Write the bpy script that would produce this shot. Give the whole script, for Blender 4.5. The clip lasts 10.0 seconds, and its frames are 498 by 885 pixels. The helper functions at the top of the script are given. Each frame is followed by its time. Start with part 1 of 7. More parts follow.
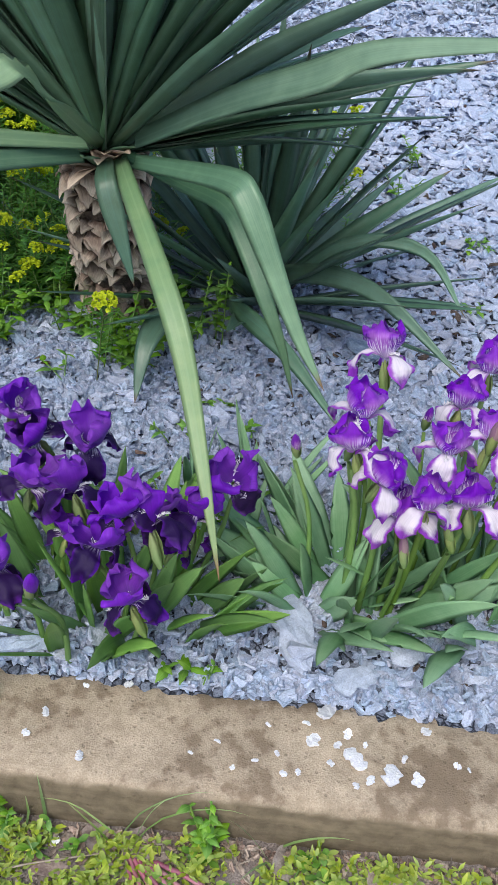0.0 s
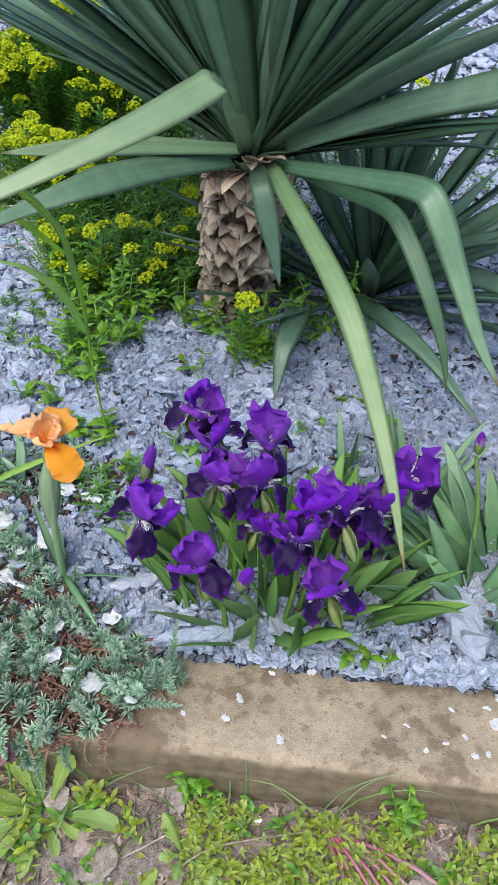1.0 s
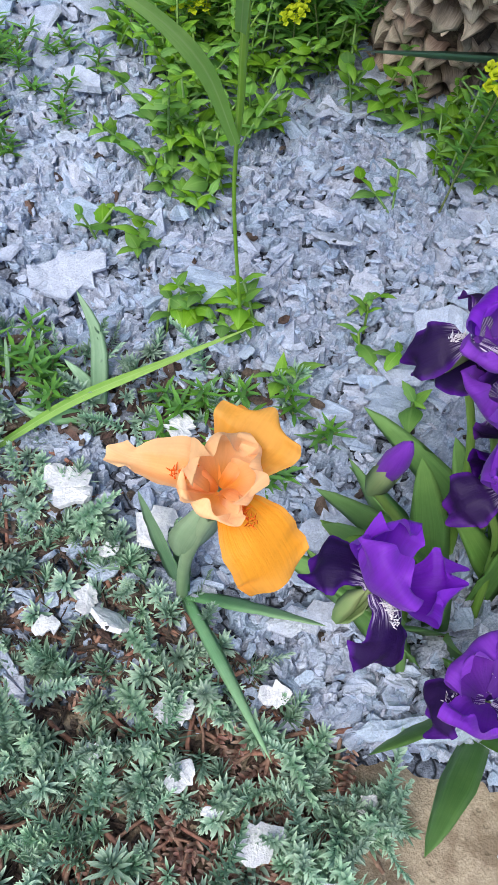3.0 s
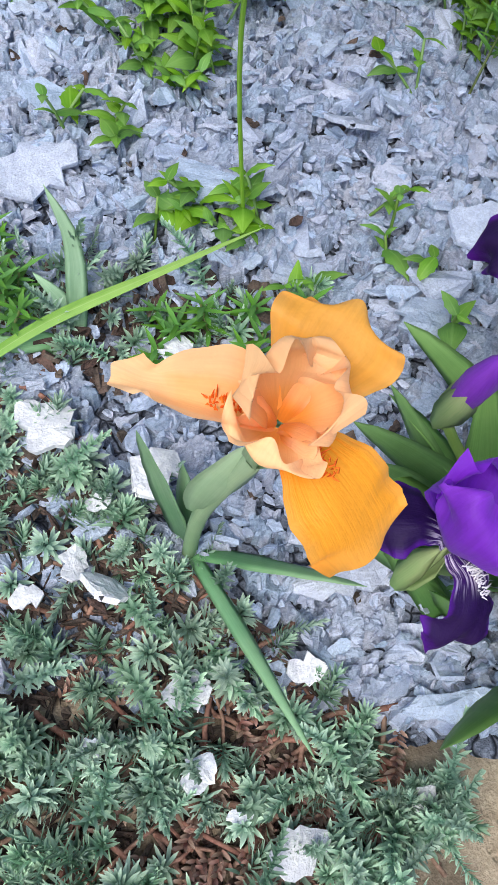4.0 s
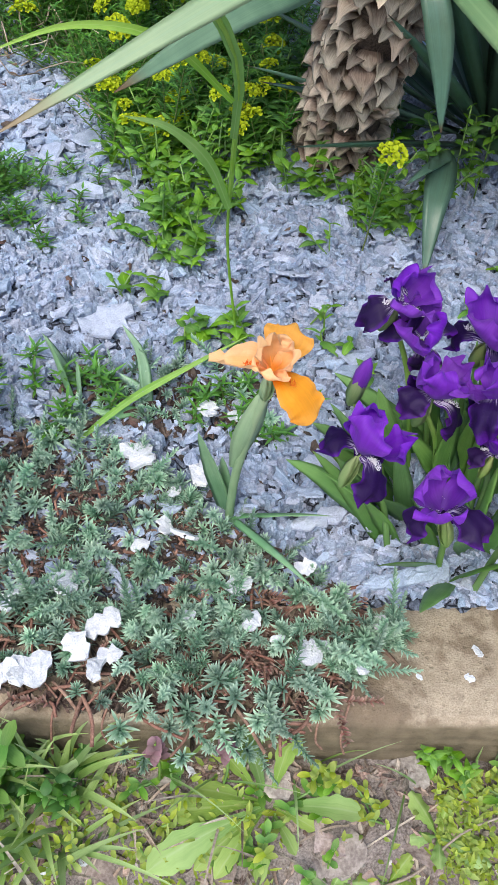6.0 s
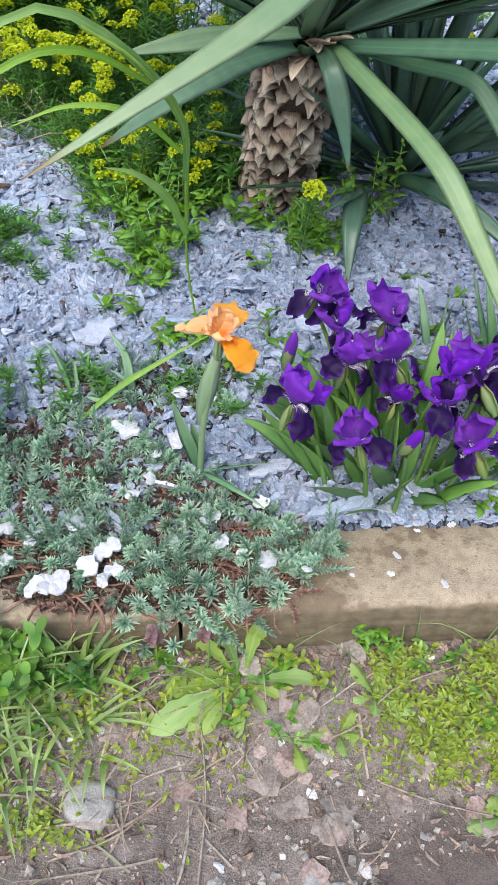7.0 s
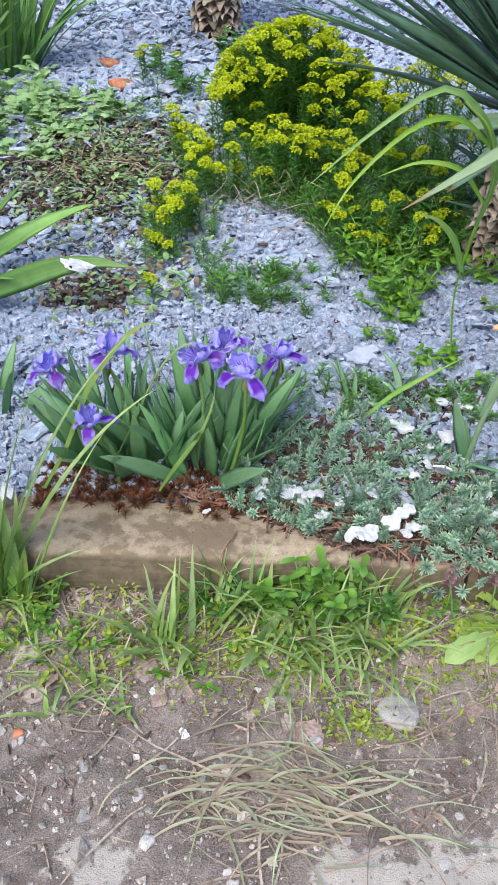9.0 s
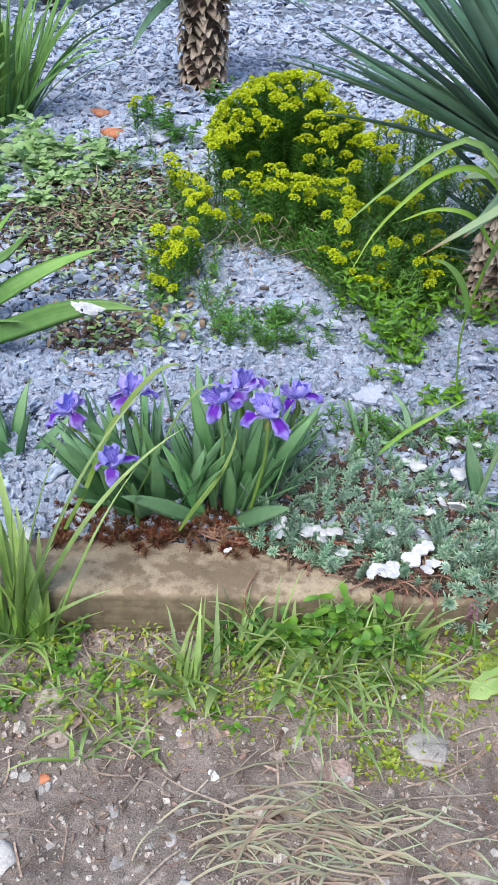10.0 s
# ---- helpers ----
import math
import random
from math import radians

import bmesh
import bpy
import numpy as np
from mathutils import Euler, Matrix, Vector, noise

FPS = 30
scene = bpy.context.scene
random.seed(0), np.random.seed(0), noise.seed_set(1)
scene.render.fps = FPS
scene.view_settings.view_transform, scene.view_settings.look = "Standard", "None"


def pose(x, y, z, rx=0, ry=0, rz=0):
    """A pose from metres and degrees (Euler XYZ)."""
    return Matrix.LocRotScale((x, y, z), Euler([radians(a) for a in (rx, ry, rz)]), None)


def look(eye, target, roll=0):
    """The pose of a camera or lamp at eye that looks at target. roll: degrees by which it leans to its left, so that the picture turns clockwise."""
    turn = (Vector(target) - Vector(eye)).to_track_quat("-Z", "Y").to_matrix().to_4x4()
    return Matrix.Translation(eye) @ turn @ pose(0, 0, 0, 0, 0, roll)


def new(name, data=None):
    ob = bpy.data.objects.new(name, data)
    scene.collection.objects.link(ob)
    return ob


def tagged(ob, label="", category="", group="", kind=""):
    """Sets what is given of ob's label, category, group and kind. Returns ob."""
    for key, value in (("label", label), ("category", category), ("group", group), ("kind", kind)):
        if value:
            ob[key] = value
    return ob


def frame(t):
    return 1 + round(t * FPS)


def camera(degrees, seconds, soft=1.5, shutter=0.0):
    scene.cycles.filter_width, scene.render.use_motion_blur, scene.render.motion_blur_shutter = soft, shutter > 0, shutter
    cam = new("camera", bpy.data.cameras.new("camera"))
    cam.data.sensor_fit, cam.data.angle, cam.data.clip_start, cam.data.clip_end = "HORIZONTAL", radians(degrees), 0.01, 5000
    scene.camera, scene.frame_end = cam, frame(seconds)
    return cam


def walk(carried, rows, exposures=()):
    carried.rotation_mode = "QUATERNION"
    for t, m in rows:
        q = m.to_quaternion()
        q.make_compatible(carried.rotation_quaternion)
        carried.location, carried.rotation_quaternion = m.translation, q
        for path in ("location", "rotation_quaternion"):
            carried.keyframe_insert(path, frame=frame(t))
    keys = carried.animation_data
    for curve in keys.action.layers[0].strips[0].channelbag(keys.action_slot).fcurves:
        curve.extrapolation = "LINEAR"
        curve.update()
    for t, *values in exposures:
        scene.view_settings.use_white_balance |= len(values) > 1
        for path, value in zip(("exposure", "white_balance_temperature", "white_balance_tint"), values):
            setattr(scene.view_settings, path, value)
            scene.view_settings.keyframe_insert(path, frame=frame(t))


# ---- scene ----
cam = camera(34.7, 10.0, 0.9)
PATH = [
    (0, (0.034, -0.601, 1.12), (-0.021, 1.044, -0.016), 5.2),
    (0.5, (-0.114, -0.679, 1.126), (-0.155, 0.97, -0.004), 4.7),
    (1, (-0.222, -0.655, 1.142), (-0.302, 0.971, -0.019), 4.2),
    (1.5, (-0.339, -0.473, 1.093), (-0.475, 1.087, -0.152), 4.2),
    (2, (-0.438, -0.276, 1.017), (-0.576, 1.186, -0.34), 5.9),
    (2.5, (-0.466, -0.148, 0.946), (-0.586, 1.171, -0.553), 6.4),
    (2.7, (-0.483, -0.111, 0.926), (-0.576, 1.152, -0.621), 6.9),
    (3.8, (-0.543, 0.011, 0.759), (-0.495, 1.107, -0.913), 10.7),
    (4, (-0.546, 0.009, 0.759), (-0.491, 1.09, -0.923), 10.7),
    (4.5, (-0.548, -0.013, 0.792), (-0.52, 1.066, -0.892), 8.6),
    (5, (-0.525, -0.094, 0.855), (-0.557, 1.065, -0.774), 5.6),
    (5.2, (-0.521, -0.137, 0.895), (-0.563, 1.075, -0.695), 4.8),
    (6.3, (-0.58, -0.519, 1.063), (-0.488, 0.919, -0.324), 2.9),
    (6.5, (-0.573, -0.573, 1.088), (-0.468, 0.882, -0.28), 2.5),
    (7, (-0.548, -0.74, 1.139), (-0.447, 0.749, -0.192), 1.0),
    (7.5, (-0.559, -0.908, 1.14), (-0.506, 0.637, -0.128), 0.2),
    (8, (-0.643, -0.997, 1.155), (-0.644, 0.609, -0.037), -0.0),
    (8.5, (-0.796, -1.044, 1.172), (-0.85, 0.591, 0.021), -0.3),
    (9, (-0.949, -1.113, 1.168), (-1.041, 0.527, 0.027), -0.2),
    (9.5, (-1.033, -1.146, 1.166), (-1.146, 0.508, 0.047), 0.4),
    (10, (-1.046, -1.136, 1.172), (-1.067, 0.565, 0.121), 0.7),
]
walk(cam, [(t, look(eye, target, roll)) for t, eye, target, roll in PATH], ((0.0, -0.04), (1.0, 0.0), (2.0, 0.14), (10.0, 0.14)))

# ---- light: an overcast sky and a broad, weak sun ----
world = bpy.data.worlds.new("sky")
scene.world = world
world.use_nodes = True
wn = world.node_tree
sky = wn.nodes.new("ShaderNodeTexSky")
sky.sky_type, sky.sun_disc = "NISHITA", False
sky.sun_elevation, sky.sun_rotation = radians(52), radians(200)
sky.air_density, sky.dust_density, sky.ozone_density = 1.0, 2.5, 1.0
wn.links.new(sky.outputs[0], wn.nodes["Background"].inputs[0])
wn.nodes["Background"].inputs[1].default_value = 0.195
sun = new("sun", bpy.data.lights.new("sun", "SUN"))
sun.data.energy, sun.data.angle, sun.data.color = 2.1, radians(35), (1.0, 0.97, 0.86)
sun.matrix_world = look((-1.5, -3.0, 6.0), (0, 1.0, 0))
scene.view_settings.exposure = 0.0

# ---- the lie of the land ----
BED_Y = [-2, 0.175, 0.3, 0.6, 0.9, 1.2, 1.6, 2.5, 4, 8, 20, 80]
BED_Z = [0.12, 0.128, 0.16, 0.218, 0.245, 0.28, 0.33, 0.415, 0.555, 0.99, 2.2, 3.0]


def wave(x, y, s, seed=0.0):
    """Cheap smooth noise on arrays, about -1 to 1."""
    x, y = np.asarray(x) / s + seed * 3.17, np.asarray(y) / s - seed * 1.73
    return 0.5 * (np.sin(1.9 * x + 1.3 * np.sin(1.1 * y + seed)) * np.cos(1.7 * y + 0.9 * np.sin(1.4 * x)) + np.sin(3.7 * x - 2.9 * y + seed) * 0.5 + np.cos(4.3 * y + 1.7 * np.sin(2.3 * x)) * 0.4)


def bed_z(x, y):
    z = np.interp(y, BED_Y, BED_Z)
    near = np.clip((np.asarray(y) - 0.18) / 0.25, 0, 1)
    return z + near * (0.012 * wave(x, y, 0.22) + 0.02 * np.exp(-((np.asarray(x) + 0.46) ** 2 + (np.asarray(y) - 0.76) ** 2) / 0.03))


def path_z(x, y):
    x, y = np.asarray(x, float), np.asarray(y, float)
    low = -0.066 + 0.026 * np.clip((-0.4 - x) / 0.35, 0, 1)
    rise = np.clip((y + 0.24) / 0.22, 0, 1)
    rise = rise * rise * (3 - 2 * rise)
    foot = 0.028 + 0.03 * np.clip(x + 0.2, 0, 0.6)
    hollow = 0.022 * np.exp(-(((x + 0.2) / 0.13) ** 2 + ((y + 0.37) / 0.09) ** 2))
    return low - hollow + (foot - low) * rise + 0.006 * wave(x, y, 0.09, 1.0) + 0.004 * wave(x, y, 0.03, 2.0)


# ---- materials ----
def link(nt, a, b):
    nt.links.new(a, b)


def node(nt, kind, **inputs):
    n = nt.nodes.new(kind)
    for key, value in inputs.items():
        n.inputs[key.replace("_", " ")].default_value = value
    return n


def maths(nt, op, a, b=0.0, c=0.0):
    n = nt.nodes.new("ShaderNodeMath")
    n.operation = op
    for i, v in enumerate((a, b, c)):
        if isinstance(v, bpy.types.NodeSocket):
            nt.links.new(v, n.inputs[i])
        else:
            n.inputs[i].default_value = v
    return n.outputs[0]


def mixed(nt, fac, a, b, how="MIX"):
    n = nt.nodes.new("ShaderNodeMix")
    n.data_type, n.blend_type = "RGBA", how
    for i, v in ((0, fac), (6, a), (7, b)):
        if isinstance(v, bpy.types.NodeSocket):
            nt.links.new(v, n.inputs[i])
        else:
            n.inputs[i].default_value = v if i == 0 else (*v, 1.0)
    return n.outputs[2]


def ramp(nt, fac, lo, hi):
    n = nt.nodes.new("ShaderNodeMapRange")
    n.interpolation_type = "SMOOTHSTEP"
    nt.links.new(fac, n.inputs[0])
    n.inputs[1].default_value, n.inputs[2].default_value = lo, hi
    return n.outputs[0]


def noised(nt, vec, scale, detail=4.0, rough=0.55):
    n = node(nt, "ShaderNodeTexNoise", Scale=scale, Detail=detail, Roughness=rough)
    if vec is not None:
        nt.links.new(vec, n.inputs["Vector"])
    return n.outputs[0]


def start(name):
    m = bpy.data.materials.new(name)
    m.use_nodes = True
    nt = m.node_tree
    return m, nt, nt.nodes["Principled BSDF"]


def place(nt):
    return nt.nodes.new("ShaderNodeNewGeometry").outputs["Position"]


def chance(nt, how):
    if how == "object":
        return nt.nodes.new("ShaderNodeObjectInfo").outputs["Random"]
    return nt.nodes.new("ShaderNodeNewGeometry").outputs["Random Per Island"]


def varied(nt, colour, rnd, hue=0.02, sat=0.15, val=0.3):
    n = nt.nodes.new("ShaderNodeHueSaturation")
    nt.links.new(colour, n.inputs["Color"])
    nt.links.new(maths(nt, "MULTIPLY_ADD", rnd, 2 * hue, 0.5 - hue), n.inputs["Hue"])
    nt.links.new(maths(nt, "MULTIPLY_ADD", rnd, -2 * sat, 1 + sat), n.inputs["Saturation"])
    flip = maths(nt, "FRACT", maths(nt, "MULTIPLY", rnd, 7.31))
    nt.links.new(maths(nt, "MULTIPLY_ADD", flip, 2 * val, 1 - val), n.inputs["Value"])
    return n.outputs[0]


def bumped(nt, bsdf, height, strength, distance):
    b = node(nt, "ShaderNodeBump", Strength=strength, Distance=distance)
    nt.links.new(height, b.inputs["Height"])
    nt.links.new(b.outputs[0], bsdf.inputs["Normal"])


def surface(name, dark, light, scale=30.0, fine=300.0, rough=0.8, bump=0.4, dist=0.003, rnd=None, hue=0.01, sat=0.1, val=0.2, third=None, spec=0.3):
    m, nt, b = start(name)
    p = place(nt)
    big, small = noised(nt, p, scale), noised(nt, p, fine)
    f = ramp(nt, maths(nt, "MULTIPLY_ADD", small, 0.45, maths(nt, "MULTIPLY", big, 0.55)), 0.36, 0.64)
    c = mixed(nt, f, dark, light)
    if third:
        c = mixed(nt, ramp(nt, noised(nt, p, scale * 0.37), 0.52, 0.68), c, third)
    if rnd:
        c = varied(nt, c, chance(nt, rnd), hue, sat, val)
    link(nt, c, b.inputs["Base Color"])
    b.inputs["Roughness"].default_value = rough
    b.inputs["Specular IOR Level"].default_value = spec
    bumped(nt, b, maths(nt, "MULTIPLY_ADD", big, 0.6, small), bump, dist)
    return m


def leafy(name, base, tip, rib=None, stripes=9.0, rough=0.5, rnd="object", val=0.18, hue=0.012, through_light=0.2, spec=0.4, tipped=None, bump=0.15):
    """A leaf: veins along its length, a paler rib, a tip of another hue, some light through the blade."""
    m, nt, b = start(name)
    at = nt.nodes.new("ShaderNodeAttribute")
    at.attribute_name = "st"
    sp = nt.nodes.new("ShaderNodeSeparateXYZ")
    link(nt, at.outputs["Vector"], sp.inputs[0])
    u, v = sp.outputs[0], sp.outputs[1]
    cb = nt.nodes.new("ShaderNodeCombineXYZ")
    link(nt, maths(nt, "MULTIPLY", u, stripes), cb.inputs[0])
    link(nt, maths(nt, "MULTIPLY", v, 2.0), cb.inputs[1])
    rnd_v = chance(nt, rnd)
    link(nt, maths(nt, "MULTIPLY", rnd_v, 20.0), cb.inputs[2])
    streak = noised(nt, cb.outputs[0], 1.5, 2.0)
    blot = noised(nt, place(nt), 28.0, 4.0)
    f = maths(nt, "MULTIPLY_ADD", streak, 0.35, maths(nt, "MULTIPLY_ADD", blot, 0.5, maths(nt, "MULTIPLY_ADD", v, 0.5, -0.2)))
    c = mixed(nt, ramp(nt, f, 0.2, 0.85), base, tip)
    if rib:
        c = mixed(nt, maths(nt, "MULTIPLY", ramp(nt, maths(nt, "ABSOLUTE", u), 0.16, 0.0), 0.5), c, rib)
    if tipped:
        c = mixed(nt, ramp(nt, v, 0.93, 0.99), c, tipped)
    c = varied(nt, c, rnd_v, hue, 0.12, val)
    link(nt, c, b.inputs["Base Color"])
    b.inputs["Roughness"].default_value = rough
    b.inputs["Specular IOR Level"].default_value = spec
    bumped(nt, b, maths(nt, "MULTIPLY_ADD", streak, 1.0, blot), bump, 0.002)
    if through_light:
        tr = nt.nodes.new("ShaderNodeBsdfTranslucent")
        link(nt, c, tr.inputs[0])
        mx = nt.nodes.new("ShaderNodeMixShader")
        mx.inputs[0].default_value = through_light
        link(nt, b.outputs[0], mx.inputs[1])
        link(nt, tr.outputs[0], mx.inputs[2])
        link(nt, mx.outputs[0], nt.nodes["Material Output"].inputs[0])
    return m


def petal_mat(name, heart, body, rim, rim_from=0.75, vein=None, vein_to=0.4, through_light=0.3, rough=0.55, heart_to=0.25, streaky=0.5, sheen=0.1):
    """A petal: a heart at its foot, a body, a rim, and veins that run out from the foot."""
    m, nt, b = start(name)
    at = nt.nodes.new("ShaderNodeAttribute")
    at.attribute_name = "st"
    sp = nt.nodes.new("ShaderNodeSeparateXYZ")
    link(nt, at.outputs["Vector"], sp.inputs[0])
    u, v = sp.outputs[0], sp.outputs[1]
    cb = nt.nodes.new("ShaderNodeCombineXYZ")
    link(nt, maths(nt, "MULTIPLY", u, 9.0), cb.inputs[0])
    link(nt, maths(nt, "MULTIPLY", v, 1.6), cb.inputs[1])
    rnd_v = chance(nt, "object")
    link(nt, maths(nt, "MULTIPLY", rnd_v, 20.0), cb.inputs[2])
    streak = noised(nt, cb.outputs[0], 1.6, 3.0)
    wob = noised(nt, place(nt), 120.0, 3.0)
    edge = maths(nt, "MAXIMUM", maths(nt, "ABSOLUTE", u), maths(nt, "MULTIPLY_ADD", v, 1.25, -0.25))
    edge = maths(nt, "MULTIPLY_ADD", maths(nt, "SUBTRACT", wob, 0.5), 0.25, edge)
    c = mixed(nt, ramp(nt, edge, rim_from - 0.12, rim_from + 0.15), body, rim)
    c = mixed(nt, maths(nt, "MULTIPLY", ramp(nt, v, heart_to + 0.12, heart_to - 0.12), 0.9), c, heart)
    if vein:
        near = ramp(nt, v, vein_to + 0.15, vein_to - 0.15)
        c = mixed(nt, maths(nt, "MULTIPLY", ramp(nt, streak, 0.5, 0.56), near), c, vein)
    shade = maths(nt, "MULTIPLY_ADD", streak, streaky, 1.0 - 0.5 * streaky)
    hs = nt.nodes.new("ShaderNodeHueSaturation")
    link(nt, c, hs.inputs["Color"])
    link(nt, shade, hs.inputs["Value"])
    c = varied(nt, hs.outputs[0], rnd_v, 0.008, 0.05, 0.14)
    link(nt, c, b.inputs["Base Color"])
    b.inputs["Roughness"].default_value = rough
    b.inputs["Specular IOR Level"].default_value = 0.25
    b.inputs["Sheen Weight"].default_value = sheen
    bumped(nt, b, maths(nt, "MULTIPLY_ADD", wob, 1.6, maths(nt, "MULTIPLY", streak, 0.6)), 0.22, 0.003)
    tr = nt.nodes.new("ShaderNodeBsdfTranslucent")
    link(nt, c, tr.inputs[0])
    mx = nt.nodes.new("ShaderNodeMixShader")
    mx.inputs[0].default_value = through_light
    link(nt, b.outputs[0], mx.inputs[1])
    link(nt, tr.outputs[0], mx.inputs[2])
    link(nt, mx.outputs[0], nt.nodes["Material Output"].inputs[0])
    return m


def soil_mat(name, dark, mid, pale, patch=None):
    m, nt, b = start(name)
    p = place(nt)
    big, med, fine = noised(nt, p, 5.0), noised(nt, p, 45.0), noised(nt, p, 380.0)
    c = mixed(nt, ramp(nt, maths(nt, "MULTIPLY_ADD", med, 0.5, maths(nt, "MULTIPLY", fine, 0.5)), 0.3, 0.7), dark, mid)
    c = mixed(nt, maths(nt, "MULTIPLY", ramp(nt, maths(nt, "MULTIPLY_ADD", big, 0.6, maths(nt, "MULTIPLY", fine, 0.4)), 0.36, 0.7), 0.75), c, pale)
    damp = noised(nt, p, 11.0, 6.0, 0.62)
    c = mixed(nt, maths(nt, "MULTIPLY", ramp(nt, damp, 0.5, 0.64), 0.42), c, dark)
    vo = node(nt, "ShaderNodeTexVoronoi", Scale=160.0)
    link(nt, p, vo.inputs["Vector"])
    grit = maths(nt, "LESS_THAN", vo.outputs["Distance"], 0.22)
    c = mixed(nt, maths(nt, "MULTIPLY", grit, 0.35), c, pale)
    if patch:
        sp = nt.nodes.new("ShaderNodeSeparateXYZ")
        link(nt, p, sp.inputs[0])
        # a damp hollow in the path
        wx = maths(nt, "POWER", maths(nt, "MULTIPLY", maths(nt, "ADD", sp.outputs[0], 0.16), 4.5), 2.0)
        wy = maths(nt, "POWER", maths(nt, "MULTIPLY", maths(nt, "ADD", sp.outputs[1], 0.36), 7.0), 2.0)
        wet = maths(nt, "MULTIPLY_ADD", damp, 1.2, maths(nt, "ADD", wx, wy))
        c = mixed(nt, maths(nt, "MULTIPLY", ramp(nt, wet, 1.75, 1.2), 0.6), c, (0.1, 0.075, 0.07))
        # bare concrete shows through further out on the path
        out = maths(nt, "MULTIPLY_ADD", sp.outputs[1], -0.7, maths(nt, "MULTIPLY_ADD", big, 1.5, maths(nt, "MULTIPLY", med, 0.35)))
        c = mixed(nt, maths(nt, "MULTIPLY", ramp(nt, out, 1.36, 1.42), 0.8), c, patch)
    link(nt, c, b.inputs["Base Color"])
    b.inputs["Roughness"].default_value = 0.92
    b.inputs["Specular IOR Level"].default_value = 0.2
    bumped(nt, b, maths(nt, "MULTIPLY_ADD", med, 2.2, fine), 0.6, 0.006)
    return m


SOIL = soil_mat("trodden_soil", (0.085, 0.068, 0.062), (0.295, 0.25, 0.23), (0.46, 0.405, 0.385), (0.58, 0.545, 0.52))


def crust_mat(name, dark, pale):
    """Trodden whitewashed bark: a pale crust, the shade in its cracks painted dark."""
    m, nt, b = start(name)
    p = place(nt)
    warp = nt.nodes.new("ShaderNodeTexNoise")
    warp.inputs["Scale"].default_value = 60.0
    link(nt, p, warp.inputs["Vector"])
    mv = nt.nodes.new("ShaderNodeVectorMath")
    mv.operation = "MULTIPLY_ADD"
    link(nt, warp.outputs["Color"], mv.inputs[0])
    mv.inputs[1].default_value = (0.014, 0.014, 0.014)
    link(nt, p, mv.inputs[2])
    vo = node(nt, "ShaderNodeTexVoronoi", Scale=60.0)
    vo.feature = "DISTANCE_TO_EDGE"
    link(nt, mv.outputs[0], vo.inputs["Vector"])
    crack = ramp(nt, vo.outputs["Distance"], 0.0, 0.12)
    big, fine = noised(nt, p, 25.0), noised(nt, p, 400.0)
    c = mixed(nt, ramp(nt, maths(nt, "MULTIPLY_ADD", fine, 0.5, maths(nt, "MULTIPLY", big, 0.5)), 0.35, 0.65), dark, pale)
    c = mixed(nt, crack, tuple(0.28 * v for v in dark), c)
    link(nt, c, b.inputs["Base Color"])
    b.inputs["Roughness"].default_value = 0.9
    b.inputs["Specular IOR Level"].default_value = 0.2
    bumped(nt, b, maths(nt, "MULTIPLY_ADD", crack, 1.5, fine), 0.8, 0.006)
    return m


# bed base toned down: shade in the gaps between chips is in its colour
GAP_BARK = crust_mat("gap_shaded_bark", (0.12, 0.14, 0.19), (0.3, 0.345, 0.46))
FAR_BARK = crust_mat("bark_crust", (0.27, 0.315, 0.42), (0.44, 0.5, 0.64))


